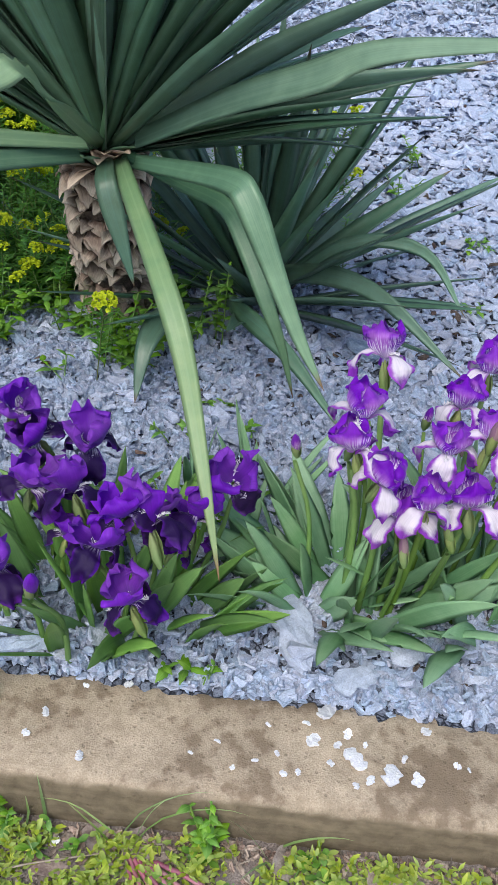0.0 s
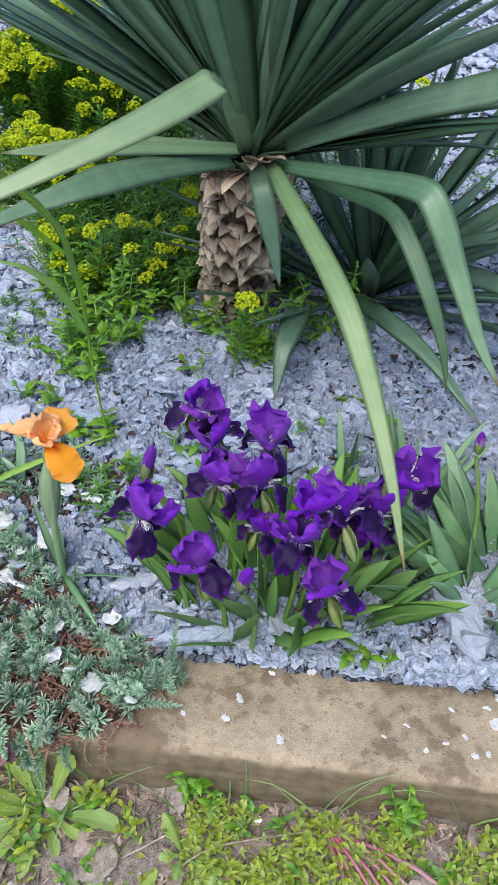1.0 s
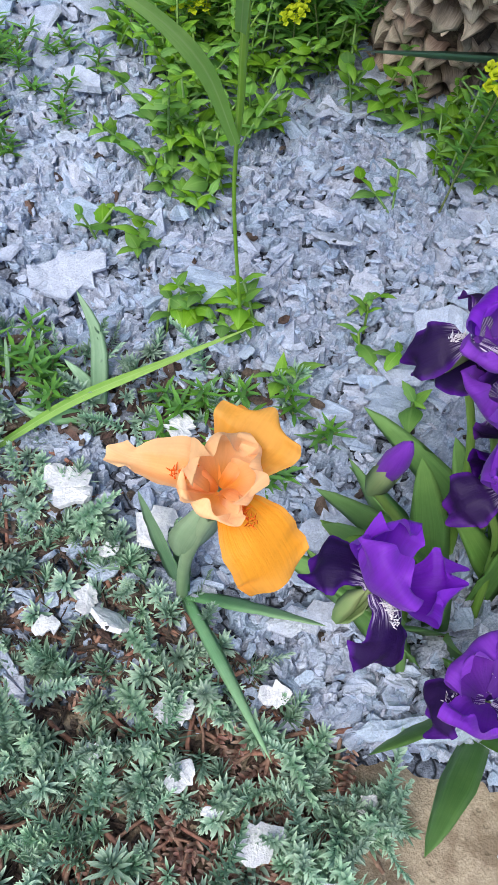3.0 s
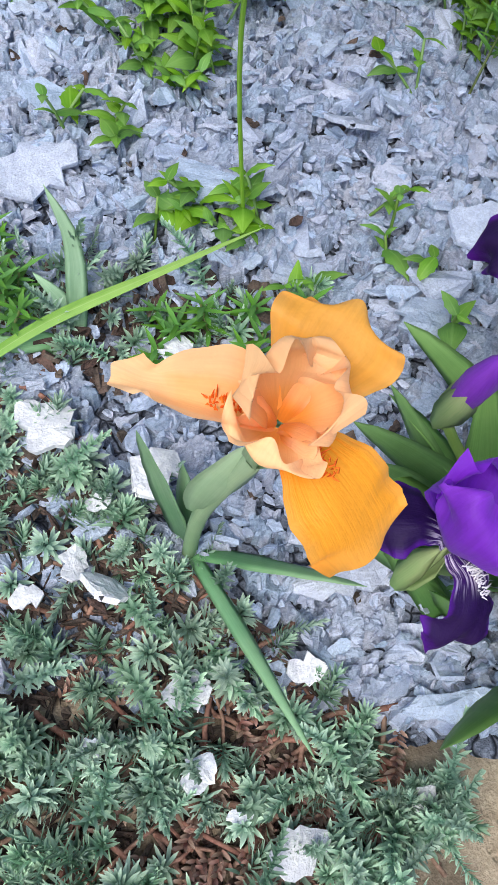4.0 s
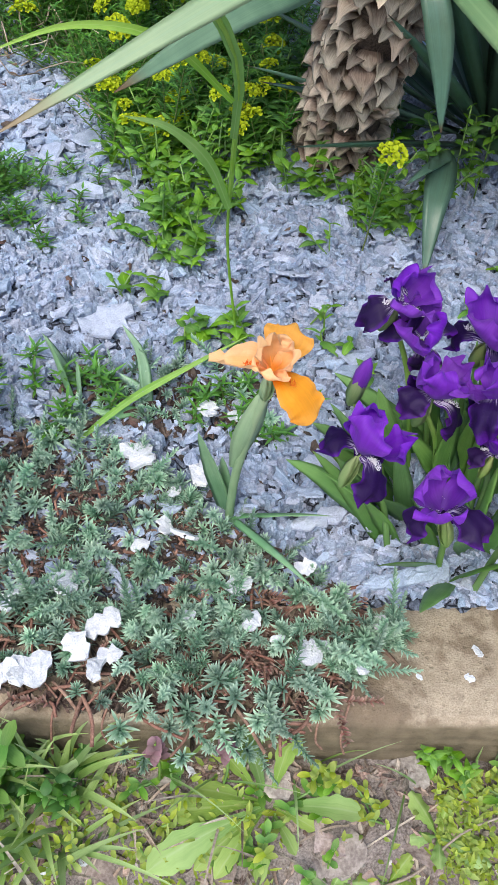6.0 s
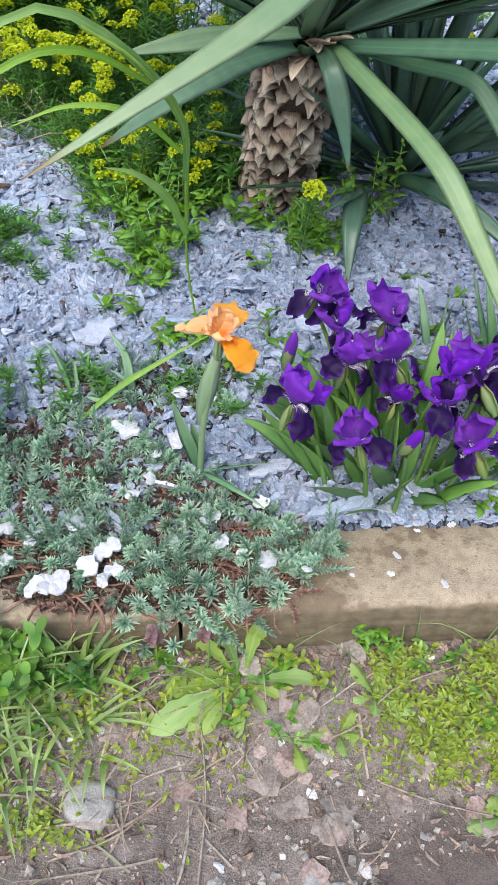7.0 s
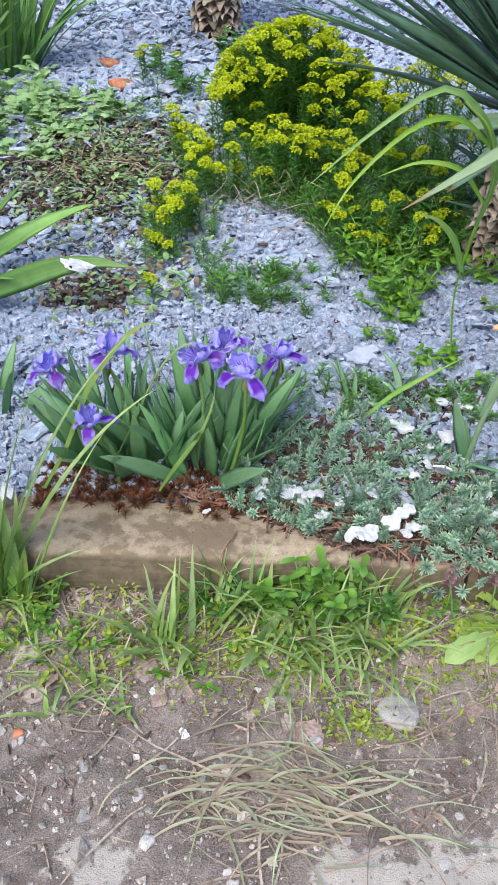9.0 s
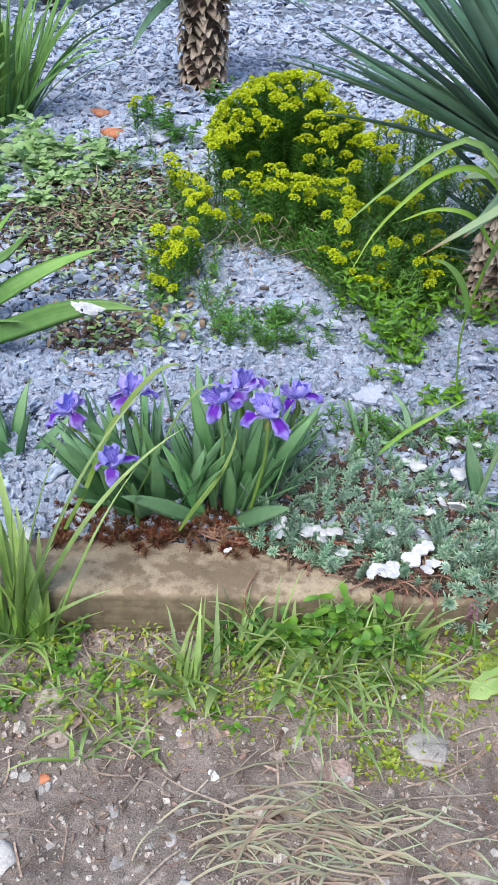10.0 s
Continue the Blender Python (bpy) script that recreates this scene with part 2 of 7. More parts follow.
def concrete_mat():
    m, nt, b = start("weathered_concrete")
    p = place(nt)
    big, med, fine = noised(nt, p, 7.0, 5.0), noised(nt, p, 40.0), noised(nt, p, 420.0)
    c = mixed(nt, ramp(nt, maths(nt, "MULTIPLY_ADD", fine, 0.5, maths(nt, "MULTIPLY", med, 0.5)), 0.35, 0.68), (0.35, 0.285, 0.21), (0.58, 0.485, 0.375))
    c = mixed(nt, maths(nt, "MULTIPLY", ramp(nt, maths(nt, "MULTIPLY_ADD", big, 0.6, maths(nt, "MULTIPLY", med, 0.4)), 0.46, 0.57), 0.8), c, (0.17, 0.125, 0.085))
    blotch = noised(nt, p, 16.0, 7.0, 0.7)
    c = mixed(nt, maths(nt, "MULTIPLY", ramp(nt, blotch, 0.5, 0.72), 0.4), c, (0.12, 0.09, 0.065))
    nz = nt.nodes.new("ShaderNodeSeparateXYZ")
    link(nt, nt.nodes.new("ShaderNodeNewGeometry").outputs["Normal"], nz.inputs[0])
    # a darker tone and old formwork lines on the upright faces
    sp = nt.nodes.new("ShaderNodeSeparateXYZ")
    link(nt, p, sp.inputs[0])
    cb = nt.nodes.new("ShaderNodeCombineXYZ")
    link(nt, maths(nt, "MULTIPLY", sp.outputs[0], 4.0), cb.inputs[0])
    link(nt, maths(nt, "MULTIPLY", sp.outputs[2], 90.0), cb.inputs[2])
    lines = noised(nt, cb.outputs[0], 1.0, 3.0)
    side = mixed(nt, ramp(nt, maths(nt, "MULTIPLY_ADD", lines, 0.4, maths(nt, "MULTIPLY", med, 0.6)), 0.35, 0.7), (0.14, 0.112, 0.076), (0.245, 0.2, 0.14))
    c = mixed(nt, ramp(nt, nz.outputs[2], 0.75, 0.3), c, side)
    vo = node(nt, "ShaderNodeTexVoronoi", Scale=75.0)
    link(nt, p, vo.inputs["Vector"])
    pit = ramp(nt, vo.outputs["Distance"], 0.12, 0.24)
    c = mixed(nt, maths(nt, "MULTIPLY_ADD", pit, -0.22, 0.22), c, (0.12, 0.085, 0.055))
    link(nt, c, b.inputs["Base Color"])
    b.inputs["Roughness"].default_value = 0.88
    b.inputs["Specular IOR Level"].default_value = 0.25
    bumped(nt, b, maths(nt, "MULTIPLY_ADD", pit, 0.8, maths(nt, "MULTIPLY_ADD", med, 1.0, fine)), 0.5, 0.004)
    return m


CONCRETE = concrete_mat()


def flaky_mat(name, dark, light, rnd):
    """Whitewash on flaking bark: crumbly relief, crevice shade painted along its fine fissures."""
    m, nt, b = start(name)
    p = place(nt)
    big, small, grain = noised(nt, p, 70.0), noised(nt, p, 420.0, 5.0, 0.65), noised(nt, p, 210.0, 5.0, 0.6)
    c = mixed(nt, ramp(nt, maths(nt, "MULTIPLY_ADD", small, 0.5, maths(nt, "MULTIPLY", big, 0.5)), 0.36, 0.62), dark, light)
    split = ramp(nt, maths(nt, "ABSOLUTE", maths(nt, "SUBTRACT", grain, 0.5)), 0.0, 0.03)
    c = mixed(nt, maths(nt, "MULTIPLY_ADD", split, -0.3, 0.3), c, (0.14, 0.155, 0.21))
    if rnd == "laid":
        at = nt.nodes.new("ShaderNodeAttribute")
        at.attribute_name = "st"
        sp = nt.nodes.new("ShaderNodeSeparateXYZ")
        link(nt, at.outputs["Vector"], sp.inputs[0])
        c = varied(nt, c, maths(nt, "MAXIMUM", sp.outputs[0], 0.0), 0.012, 0.22, 0.12)
    else:
        c = varied(nt, c, chance(nt, rnd), 0.012, 0.22, 0.12)
    link(nt, c, b.inputs["Base Color"])
    b.inputs["Roughness"].default_value = 0.88
    b.inputs["Specular IOR Level"].default_value = 0.15
    bumped(nt, b, maths(nt, "MULTIPLY_ADD", split, 0.4, maths(nt, "MULTIPLY_ADD", grain, 1.3, maths(nt, "MULTIPLY", small, 0.7))), 0.55, 0.004)
    return m


CHIP = flaky_mat("painted_bark", (0.385, 0.46, 0.635), (0.575, 0.655, 0.835), "island")
# dimmer than the chips above it, to paint in the shade between them
CRUST = flaky_mat("dimmed_bark_crust", (0.29, 0.345, 0.475), (0.47, 0.54, 0.69), "laid")
CHIP_ONE = flaky_mat("painted_bark_piece", (0.44, 0.515, 0.69), (0.6, 0.68, 0.85), "object")
WHITE_CHIP = surface("bleached_bark_flake", (0.6, 0.62, 0.7), (0.82, 0.84, 0.88), 90, 400, 0.7, 0.5, 0.003, "object", 0.01, 0.1, 0.1)
BARE_CHIP = surface("bare_bark", (0.045, 0.033, 0.03), (0.16, 0.115, 0.095), 90, 500, 0.85, 0.5, 0.003, "island", 0.02, 0.2, 0.3)
STONE = surface("pebble", (0.32, 0.31, 0.315), (0.6, 0.585, 0.59), 40, 350, 0.75, 0.4, 0.003, "object", 0.03, 0.3, 0.3)
BRICK_BIT = surface("brick_fragment", (0.42, 0.15, 0.08), (0.62, 0.27, 0.16), 60, 350, 0.85, 0.4, 0.003, "object")
YUCCA = leafy("yucca_leaf", (0.07, 0.135, 0.08), (0.125, 0.26, 0.185), (0.09, 0.2, 0.145), 14, 0.36, val=0.42, through_light=0.1, spec=0.6, tipped=(0.12, 0.08, 0.05))
YUCCA_MID = leafy("weathered_yucca_leaf", (0.085, 0.185, 0.12), (0.22, 0.37, 0.235), (0.16, 0.29, 0.19), 14, 0.38, val=0.15, through_light=0.12, spec=0.55, tipped=(0.2, 0.13, 0.07))
YUCCA_PALE = leafy("old_yucca_leaf", (0.17, 0.305, 0.165), (0.31, 0.43, 0.23), (0.26, 0.4, 0.23), 14, 0.4, val=0.12, through_light=0.15, spec=0.5, tipped=(0.25, 0.17, 0.09))
SCALE_LEAF = leafy("dry_leaf_base", (0.16, 0.11, 0.08), (0.72, 0.6, 0.48), None, 8, 0.75, val=0.25, through_light=0.0, spec=0.2, bump=0.5)
TRUNK = surface("yucca_bark", (0.05, 0.035, 0.028), (0.14, 0.1, 0.08), 50, 260, 0.9, 0.7, 0.006)
IRIS_LEAF = leafy("iris_leaf", (0.11, 0.28, 0.07), (0.25, 0.47, 0.14), None, 11, 0.45, val=0.22, through_light=0.25, spec=0.45)
IRIS_GREY = leafy("glaucous_iris_leaf", (0.15, 0.34, 0.175), (0.33, 0.54, 0.32), None, 11, 0.5, val=0.2, through_light=0.2, spec=0.4)
IRIS_DEEP = leafy("deep_iris_leaf", (0.13, 0.33, 0.14), (0.29, 0.53, 0.28), None, 11, 0.45, val=0.22, through_light=0.2, spec=0.45)
STEM = leafy("green_stem", (0.13, 0.27, 0.06), (0.26, 0.42, 0.13), None, 4, 0.5, val=0.15, through_light=0.1)
SHEATH = leafy("glaucous_sheath", (0.31, 0.49, 0.27), (0.5, 0.66, 0.42), None, 9, 0.5, val=0.1, through_light=0.25)
SPATHE = leafy("bud_sheath", (0.2, 0.33, 0.1), (0.36, 0.42, 0.18), None, 8, 0.55, val=0.15, through_light=0.25)
P_STD = petal_mat("violet_standard", (0.09, 0.014, 0.28), (0.15, 0.018, 0.42), (0.2, 0.03, 0.52), 0.7)
P_FALL = petal_mat("velvet_dark_fall", (0.05, 0.008, 0.15), (0.017, 0.003, 0.055), (0.075, 0.008, 0.22), 0.85, (0.75, 0.7, 0.85), 0.26, 0.08, 0.6, sheen=0.0)
W_STD = petal_mat("purple_white_standard", (0.6, 0.5, 0.75), (0.42, 0.14, 0.66), (0.2, 0.015, 0.5), 0.55, (0.8, 0.72, 0.9), 0.5)
W_FALL = petal_mat("white_fall_purple_rim", (0.5, 0.35, 0.6), (0.84, 0.78, 0.88), (0.3, 0.05, 0.55), 0.72, (0.35, 0.08, 0.5), 0.25)
B_STD = petal_mat("lavender_standard", (0.2, 0.17, 0.6), (0.33, 0.31, 0.84), (0.42, 0.4, 0.9), 0.75, (0.12, 0.07, 0.5), 0.5)
B_FALL = petal_mat("violet_fall_lavender_rim", (0.4, 0.36, 0.75), (0.16, 0.03, 0.48), (0.34, 0.27, 0.8), 0.62, (0.7, 0.68, 0.85), 0.22)
O_STD = petal_mat("apricot_standard", (0.85, 0.33, 0.04), (0.94, 0.48, 0.2), (0.95, 0.57, 0.3), 0.55, None, 0.3, 0.35, 0.5, streaky=0.22)
O_FALL = petal_mat("orange_fall", (0.9, 0.2, 0.03), (0.93, 0.42, 0.06), (0.93, 0.45, 0.09), 0.8, (0.93, 0.3, 0.03), 0.3, 0.3, 0.5, 0.16, 0.25)
BEARD_W = surface("white_beard", (0.7, 0.68, 0.78), (0.88, 0.86, 0.9), 200, 500, 0.8, 0.2)
BEARD_O = surface("tangerine_beard", (0.85, 0.12, 0.01), (0.95, 0.22, 0.02), 200, 500, 0.8, 0.2)
SEDUM = leafy("stonecrop_leaf", (0.19, 0.35, 0.25), (0.52, 0.69, 0.54), None, 3, 0.55, val=0.28, through_light=0.12, spec=0.35)
SEDUM_ISLE = leafy("stonecrop_leaf_low", (0.17, 0.325, 0.235), (0.46, 0.63, 0.49), None, 3, 0.6, "island", 0.3, through_light=0.1)
SEDUM_STEM = surface("stonecrop_stem", (0.16, 0.08, 0.06), (0.36, 0.21, 0.16), 80, 300, 0.8, 0.3, 0.002, "island")
SEDUM_DEAD = leafy("withered_stonecrop", (0.2, 0.1, 0.075), (0.44, 0.3, 0.25), None, 3, 0.7, "island", 0.3, 0.02, 0.08)
MOSS = leafy("red_stonecrop", (0.13, 0.05, 0.03), (0.3, 0.14, 0.075), None, 3, 0.7, "island", 0.35, 0.02, 0.1)
EUPH_LEAF = leafy("spurge_leaf", (0.07, 0.22, 0.035), (0.17, 0.4, 0.075), None, 3, 0.55, "island", 0.25, through_light=0.2)
EUPH_HEAD = leafy("spurge_bract", (0.5, 0.62, 0.012), (0.77, 0.84, 0.02), None, 3, 0.55, "island", 0.16, 0.015, 0.35, spec=0.2)
EUPH_STEM = surface("spurge_stem", (0.1, 0.15, 0.045), (0.22, 0.27, 0.1), 60, 250, 0.7, 0.2, 0.002)
WEED = leafy("weed_leaf", (0.11, 0.29, 0.03), (0.24, 0.46, 0.07), (0.27, 0.48, 0.1), 6, 0.5, val=0.25, through_light=0.3)
WEED_PALE = leafy("pale_weed_leaf", (0.24, 0.43, 0.17), (0.46, 0.64, 0.33), (0.42, 0.55, 0.28), 6, 0.55, val=0.22, through_light=0.3)
WEED_ISLE = leafy("low_weed_leaf", (0.09, 0.25, 0.035), (0.24, 0.43, 0.09), None, 6, 0.5, "island", 0.3, through_light=0.3)
WEED_DARK = leafy("dark_weed_leaf", (0.05, 0.16, 0.03), (0.11, 0.28, 0.05), None, 6, 0.5, val=0.25, through_light=0.25)
GRASS = leafy("grass_blade", (0.2, 0.36, 0.09), (0.5, 0.64, 0.29), None, 6, 0.5, "island", 0.25, through_light=0.3)
GRASS_YEL = leafy("yellow_green_weed", (0.26, 0.38, 0.05), (0.5, 0.58, 0.14), None, 4, 0.55, "island", 0.25, through_light=0.3)
BARE_ROOT = surface("dead_root", (0.16, 0.08, 0.05), (0.32, 0.18, 0.12), 60, 250, 0.85, 0.3, 0.002)
STRAW = surface("straw", (0.28, 0.22, 0.18), (0.52, 0.435, 0.365), 60, 250, 0.8, 0.3, 0.002, "island", 0.02, 0.3, 0.3)
DEAD_LEAF = surface("dead_leaf", (0.24, 0.19, 0.175), (0.5, 0.425, 0.395), 60, 250, 0.85, 0.4, 0.002, "object", 0.02, 0.3, 0.3)
PINK = leafy("pink_stalk", (0.4, 0.13, 0.2), (0.62, 0.4, 0.42), None, 5, 0.5, val=0.2, through_light=0.1)


# ---- mesh tools ----
def vec(*a):
    return np.array(a, float)


def unit(a):
    a = np.asarray(a, float)
    return a / np.maximum(np.linalg.norm(a, axis=-1, keepdims=True), 1e-9)


class Soup:
    """Gathers sheets of quads and turns them into one mesh."""

    def __init__(self):
        self.v, self.q, self.st, self.n, self.small = [], [], [], 0, []

    def add(self, v, q, st=None):
        v, q = np.asarray(v, float).reshape(-1, 3), np.asarray(q, int).reshape(-1, 4)
        self.v.append(v)
        self.q.append(q + self.n)
        self.st.append(np.zeros((len(v), 2)) if st is None else np.asarray(st, float).reshape(-1, 2))
        self.n += len(v)
        return self

    def grid(self, p, st=None, loop=False):
        n, m = p.shape[:2]
        i, j = np.meshgrid(np.arange(n - 1), np.arange(m if loop else m - 1), indexing="ij")
        k = (j + 1) % m
        q = np.stack([i * m + j, i * m + k, (i + 1) * m + k, (i + 1) * m + j], -1)
        return self.add(p, q, st)

    def flush(self):
        """Turns the gathered small leaves into quads, all at once."""
        rows, self.small = np.array(self.small, float).reshape(-1, 11), []
        for n in np.unique(rows[:, 0]).astype(int):
            r = rows[rows[:, 0] == n]
            p, d = r[:, 3:6].copy(), unit(r[:, 6:9])
            side = np.cross(d, vec(0, 0, 1))
            side = unit(side + (np.linalg.norm(side, axis=1, keepdims=True) < 1e-3) * vec(1, 0, 0))
            wide = np.interp(np.linspace(0, 1, n), [0, 0.45, 0.8, 1], [0.6, 1, 0.8, 0.15])
            cols = []
            for i in range(n):
                w = (r[:, 10] * wide[i])[:, None]
                up = np.cross(side, d) * w * r[:, 2:3]
                cols.append(np.stack([p - side * w + up, p, p + side * w + up], 1))
                p = p + d * r[:, 9:10] / (n - 1)
                d = unit(d - vec(0, 0, 1) * r[:, 1:2] / (n - 1) * (0.3 + 1.4 * i / n))
            grid = np.stack(cols, 1).reshape(-1, 3)
            i, j = np.meshgrid(np.arange(n - 1), np.arange(2), indexing="ij")
            q = np.stack([i * 3 + j, i * 3 + j + 1, i * 3 + j + 4, i * 3 + j + 3], -1).reshape(1, -1, 4)
            q = q + (np.arange(len(r)) * 3 * n)[:, None, None]
            st = np.stack(np.meshgrid(np.linspace(0, 1, n), [-1, 0, 1], indexing="ij")[::-1], -1).reshape(1, -1, 2)
            self.add(grid, q, np.repeat(st, len(r), 0))
        return self

    def mesh(self, name, material, smooth=True):
        if self.small:
            self.flush()
        v, q, st = np.concatenate(self.v), np.concatenate(self.q), np.concatenate(self.st)
        me = bpy.data.meshes.new(name)
        me.vertices.add(len(v))
        me.vertices.foreach_set("co", v.astype(np.float32).ravel())
        me.loops.add(q.size)
        me.loops.foreach_set("vertex_index", q.astype(np.int32).ravel())
        me.polygons.add(len(q))
        me.polygons.foreach_set("loop_start", np.arange(0, q.size, 4, dtype=np.int32))
        me.polygons.foreach_set("use_smooth", np.full(len(q), smooth))
        at = me.attributes.new("st", "FLOAT2", "POINT")
        at.data.foreach_set("vector", st.astype(np.float32).ravel())
        me.update(calc_edges=True)
        me.materials.append(material)
        return me


def part(name, data, parent, label="", m=None):
    ob = new(name, data)
    ob.parent = parent
    if m is not None:
        ob.matrix_basis = m
    return tagged(ob, label)


def thing(name, where, label, category, group="", kind=""):
    ob = new(name)
    ob.location = where
    ob.empty_display_size = 0.02
    return tagged(ob, label, category, group, kind)


def curve(ctrl, n):
    """A smooth line through control points."""
    c = np.asarray(ctrl, float)
    c = np.vstack([2 * c[0] - c[1], c, 2 * c[-1] - c[-2]])
    s = np.linspace(0, len(c) - 3 - 1e-6, n)
    i = s.astype(int)
    t = (s - i)[:, None]
    a, b, d, e = c[i], c[i + 1], c[i + 2], c[i + 3]
    return 0.5 * (2 * b + (d - a) * t + (2 * a - 5 * b + 4 * d - e) * t**2 + (3 * b - a - 3 * d + e) * t**3)


def grow(base, way, length, droop, n=8):
    """A line that starts along way and sags by its own weight."""
    p, d, out = np.asarray(base, float), unit(way), []
    for i in range(n):
        out.append(p.copy())
        p = p + d * length / (n - 1)
        d = unit(d + vec(0, 0, -droop / (n - 1) * (0.3 + 1.4 * i / n)))
    return np.array(out)


def blade(soup, pts, half, side=None, fold=0.2, thick=0.0, cols=5, twist=0.0, wavy=0.0, org=(0, 0, 0), face=None):
    """A leaf along pts; half: half widths; fold: how far its edges lift; thick: its body."""
    pts = np.asarray(pts, float) - np.asarray(org, float)
    n = len(pts)
    half = np.broadcast_to(np.asarray(half, float), (n,))
    tan = unit(np.gradient(pts, axis=0))
    if side is None:
        side = np.cross(tan[0] + tan[n // 2], vec(0, 0, 1))
        if np.linalg.norm(side) < 1e-3:
            side = vec(1, 0, 0)
    s = np.asarray(side, float)
    s = unit(s - (tan @ s)[:, None] * tan)
    if face is not None:
        s = unit(np.cross(tan, np.asarray(face, float) - np.asarray(org, float) - pts))
    nor = np.cross(s, tan)
    a = np.linspace(0, twist, n)[:, None]
    s, nor = np.cos(a) * s + np.sin(a) * nor, np.cos(a) * nor - np.sin(a) * s
    u = np.linspace(-1, 1, cols)
    lift = fold * np.abs(u)[None, :, None] * half[:, None, None]
    if wavy:
        k = np.linspace(0, 1, n)[:, None]
        lift = lift + (wavy * np.sin(k * 23 + u * 2)[:, :] * (u**2))[:, :, None] * half[:, None, None]
    p = pts[:, None] + s[:, None] * u[None, :, None] * half[:, None, None] + nor[:, None] * lift
    v = np.repeat(np.linspace(0, 1, n)[:, None], cols, 1)
    st = np.stack([np.repeat(u[None], n, 0), v], -1)
    if thick:
        body = thick * (1 - u[None, 1:-1] ** 2)[:, :, None] * np.minimum(1, half / max(half.max(), 1e-6) * 1.4)[:, None, None]
        low = (p[:, 1:-1] - nor[:, None] * body)[:, ::-1]
        p = np.concatenate([p, low], 1)
        st = np.concatenate([st, st[:, 1:-1][:, ::-1]], 1)
        return soup.grid(p, st, True)
    return soup.grid(p, st)


def rod(soup, pts, r, sides=6, org=(0, 0, 0)):
    pts = np.asarray(pts, float) - np.asarray(org, float)
    n = len(pts)
    r = np.broadcast_to(np.asarray(r, float), (n,))
    tan = unit(np.gradient(pts, axis=0))
    ref = vec(0.3, 0.9, 0.1) if abs(tan[0][2]) > 0.7 else vec(0, 0, 1)
    s = unit(np.cross(tan, ref))
    w = np.cross(tan, s)
    a = np.linspace(0, 2 * np.pi, sides, endpoint=False)
    p = pts[:, None] + (s[:, None] * np.cos(a)[None, :, None] + w[:, None] * np.sin(a)[None, :, None]) * r[:, None, None]
    st = np.stack([np.repeat(np.cos(a)[None], n, 0), np.repeat(np.linspace(0, 1, n)[:, None], sides, 1)], -1)
    return soup.grid(p, st, True)


def taper(n, peak=0.5, root=0.6, sharp=0.8):
    v = np.linspace(0, 1, n)
    up = root + (1 - root) * np.sin(np.clip(v / peak, 0, 1) * np.pi / 2)
    down = np.clip((1 - v) / (1 - peak), 0, 1) ** sharp
    return np.maximum(np.where(v < peak, up, down), 0.02)


def lump(name, material, r, flat=0.6, seed=0, sides=9, rings=6, jag=0.18):
    """A stone or fragment of uneven outline, its foot at z = 0."""
    g = np.random.default_rng(seed)
    a = np.linspace(0, 2 * np.pi, sides, endpoint=False)
    out = 1 + jag * g.normal(size=sides)
    rows = []
    for i in range(rings):
        f = i / (rings - 1)
        w = [0.85, 1.0, 1.02, 0.9, 0.6, 0.04][min(5, int(f * 5.01))]
        z = r * flat * [-0.4, 0.1, 0.55, 0.85, 0.98, 1.0][min(5, int(f * 5.01))]
        wob = 1 + 0.06 * g.normal(size=sides)
        rows.append(np.stack([np.cos(a) * out * w * wob * r, np.sin(a) * out * w * wob * r, np.full(sides, z) + 0.05 * r * g.normal(size=sides) * (w < 1)], -1))
    return Soup().grid(np.array(rows), None, True).mesh(name, material)


def flakes(x, y, z, length, width, thick, g, tilt=0.3, sides=6, yaw=None):
    """Flat chips of bark, one uneven prism each: their vertices and quads."""
    n = len(x)
    a = np.linspace(0, 2 * np.pi, sides, endpoint=False)[None] + g.uniform(-0.28, 0.28, (n, sides))
    rad = 1 + g.uniform(-0.3, 0.2, (n, sides)) * (1.0 if sides > 4 else 0.7)
    px, py = np.cos(a) * rad * length[:, None] / 2, np.sin(a) * rad * width[:, None] / 2
    bow = g.normal(0.1, 0.5, (2, n, 1))
    warp = g.normal(size=(n, sides)) * 0.07 * length[:, None] + bow[0] * px**2 / length[:, None] + bow[1] * py**2 / width[:, None]
    top = np.stack([px * 0.93, py * 0.9, thick[:, None] * 0.5 + warp], -1)
    low = np.stack([px, py, -thick[:, None] * 0.6 + warp * 0.8], -1)
    p = np.concatenate([top, low], 1)
    yaw = g.uniform(0, 2 * np.pi, n) if yaw is None else yaw
    tx, ty = g.normal(0, tilt, n), g.normal(0, tilt, n)
    cy, sy = np.cos(yaw), np.sin(yaw)
    zero, one = np.zeros(n), np.ones(n)
    rz = np.stack([cy, -sy, zero, sy, cy, zero, zero, zero, one], -1).reshape(n, 3, 3)
    rx = np.stack([one, zero, zero, zero, np.cos(tx), -np.sin(tx), zero, np.sin(tx), np.cos(tx)], -1).reshape(n, 3, 3)
    ry = np.stack([np.cos(ty), zero, np.sin(ty), zero, one, zero, -np.sin(ty), zero, np.cos(ty)], -1).reshape(n, 3, 3)
    p = np.einsum("nij,nkj->nki", rz @ rx @ ry, p) + np.stack([x, y, z], -1)[:, None]
    face = [[0, k, k + 1, k + 2] for k in range(1, sides - 1, 2)] + [[i, i + sides, (i + 1) % sides + sides, (i + 1) % sides] for i in range(sides)]
    q = np.array(face)[None] + (np.arange(n) * 2 * sides)[:, None, None]
    return p.reshape(-1, 3), q.reshape(-1, 4)


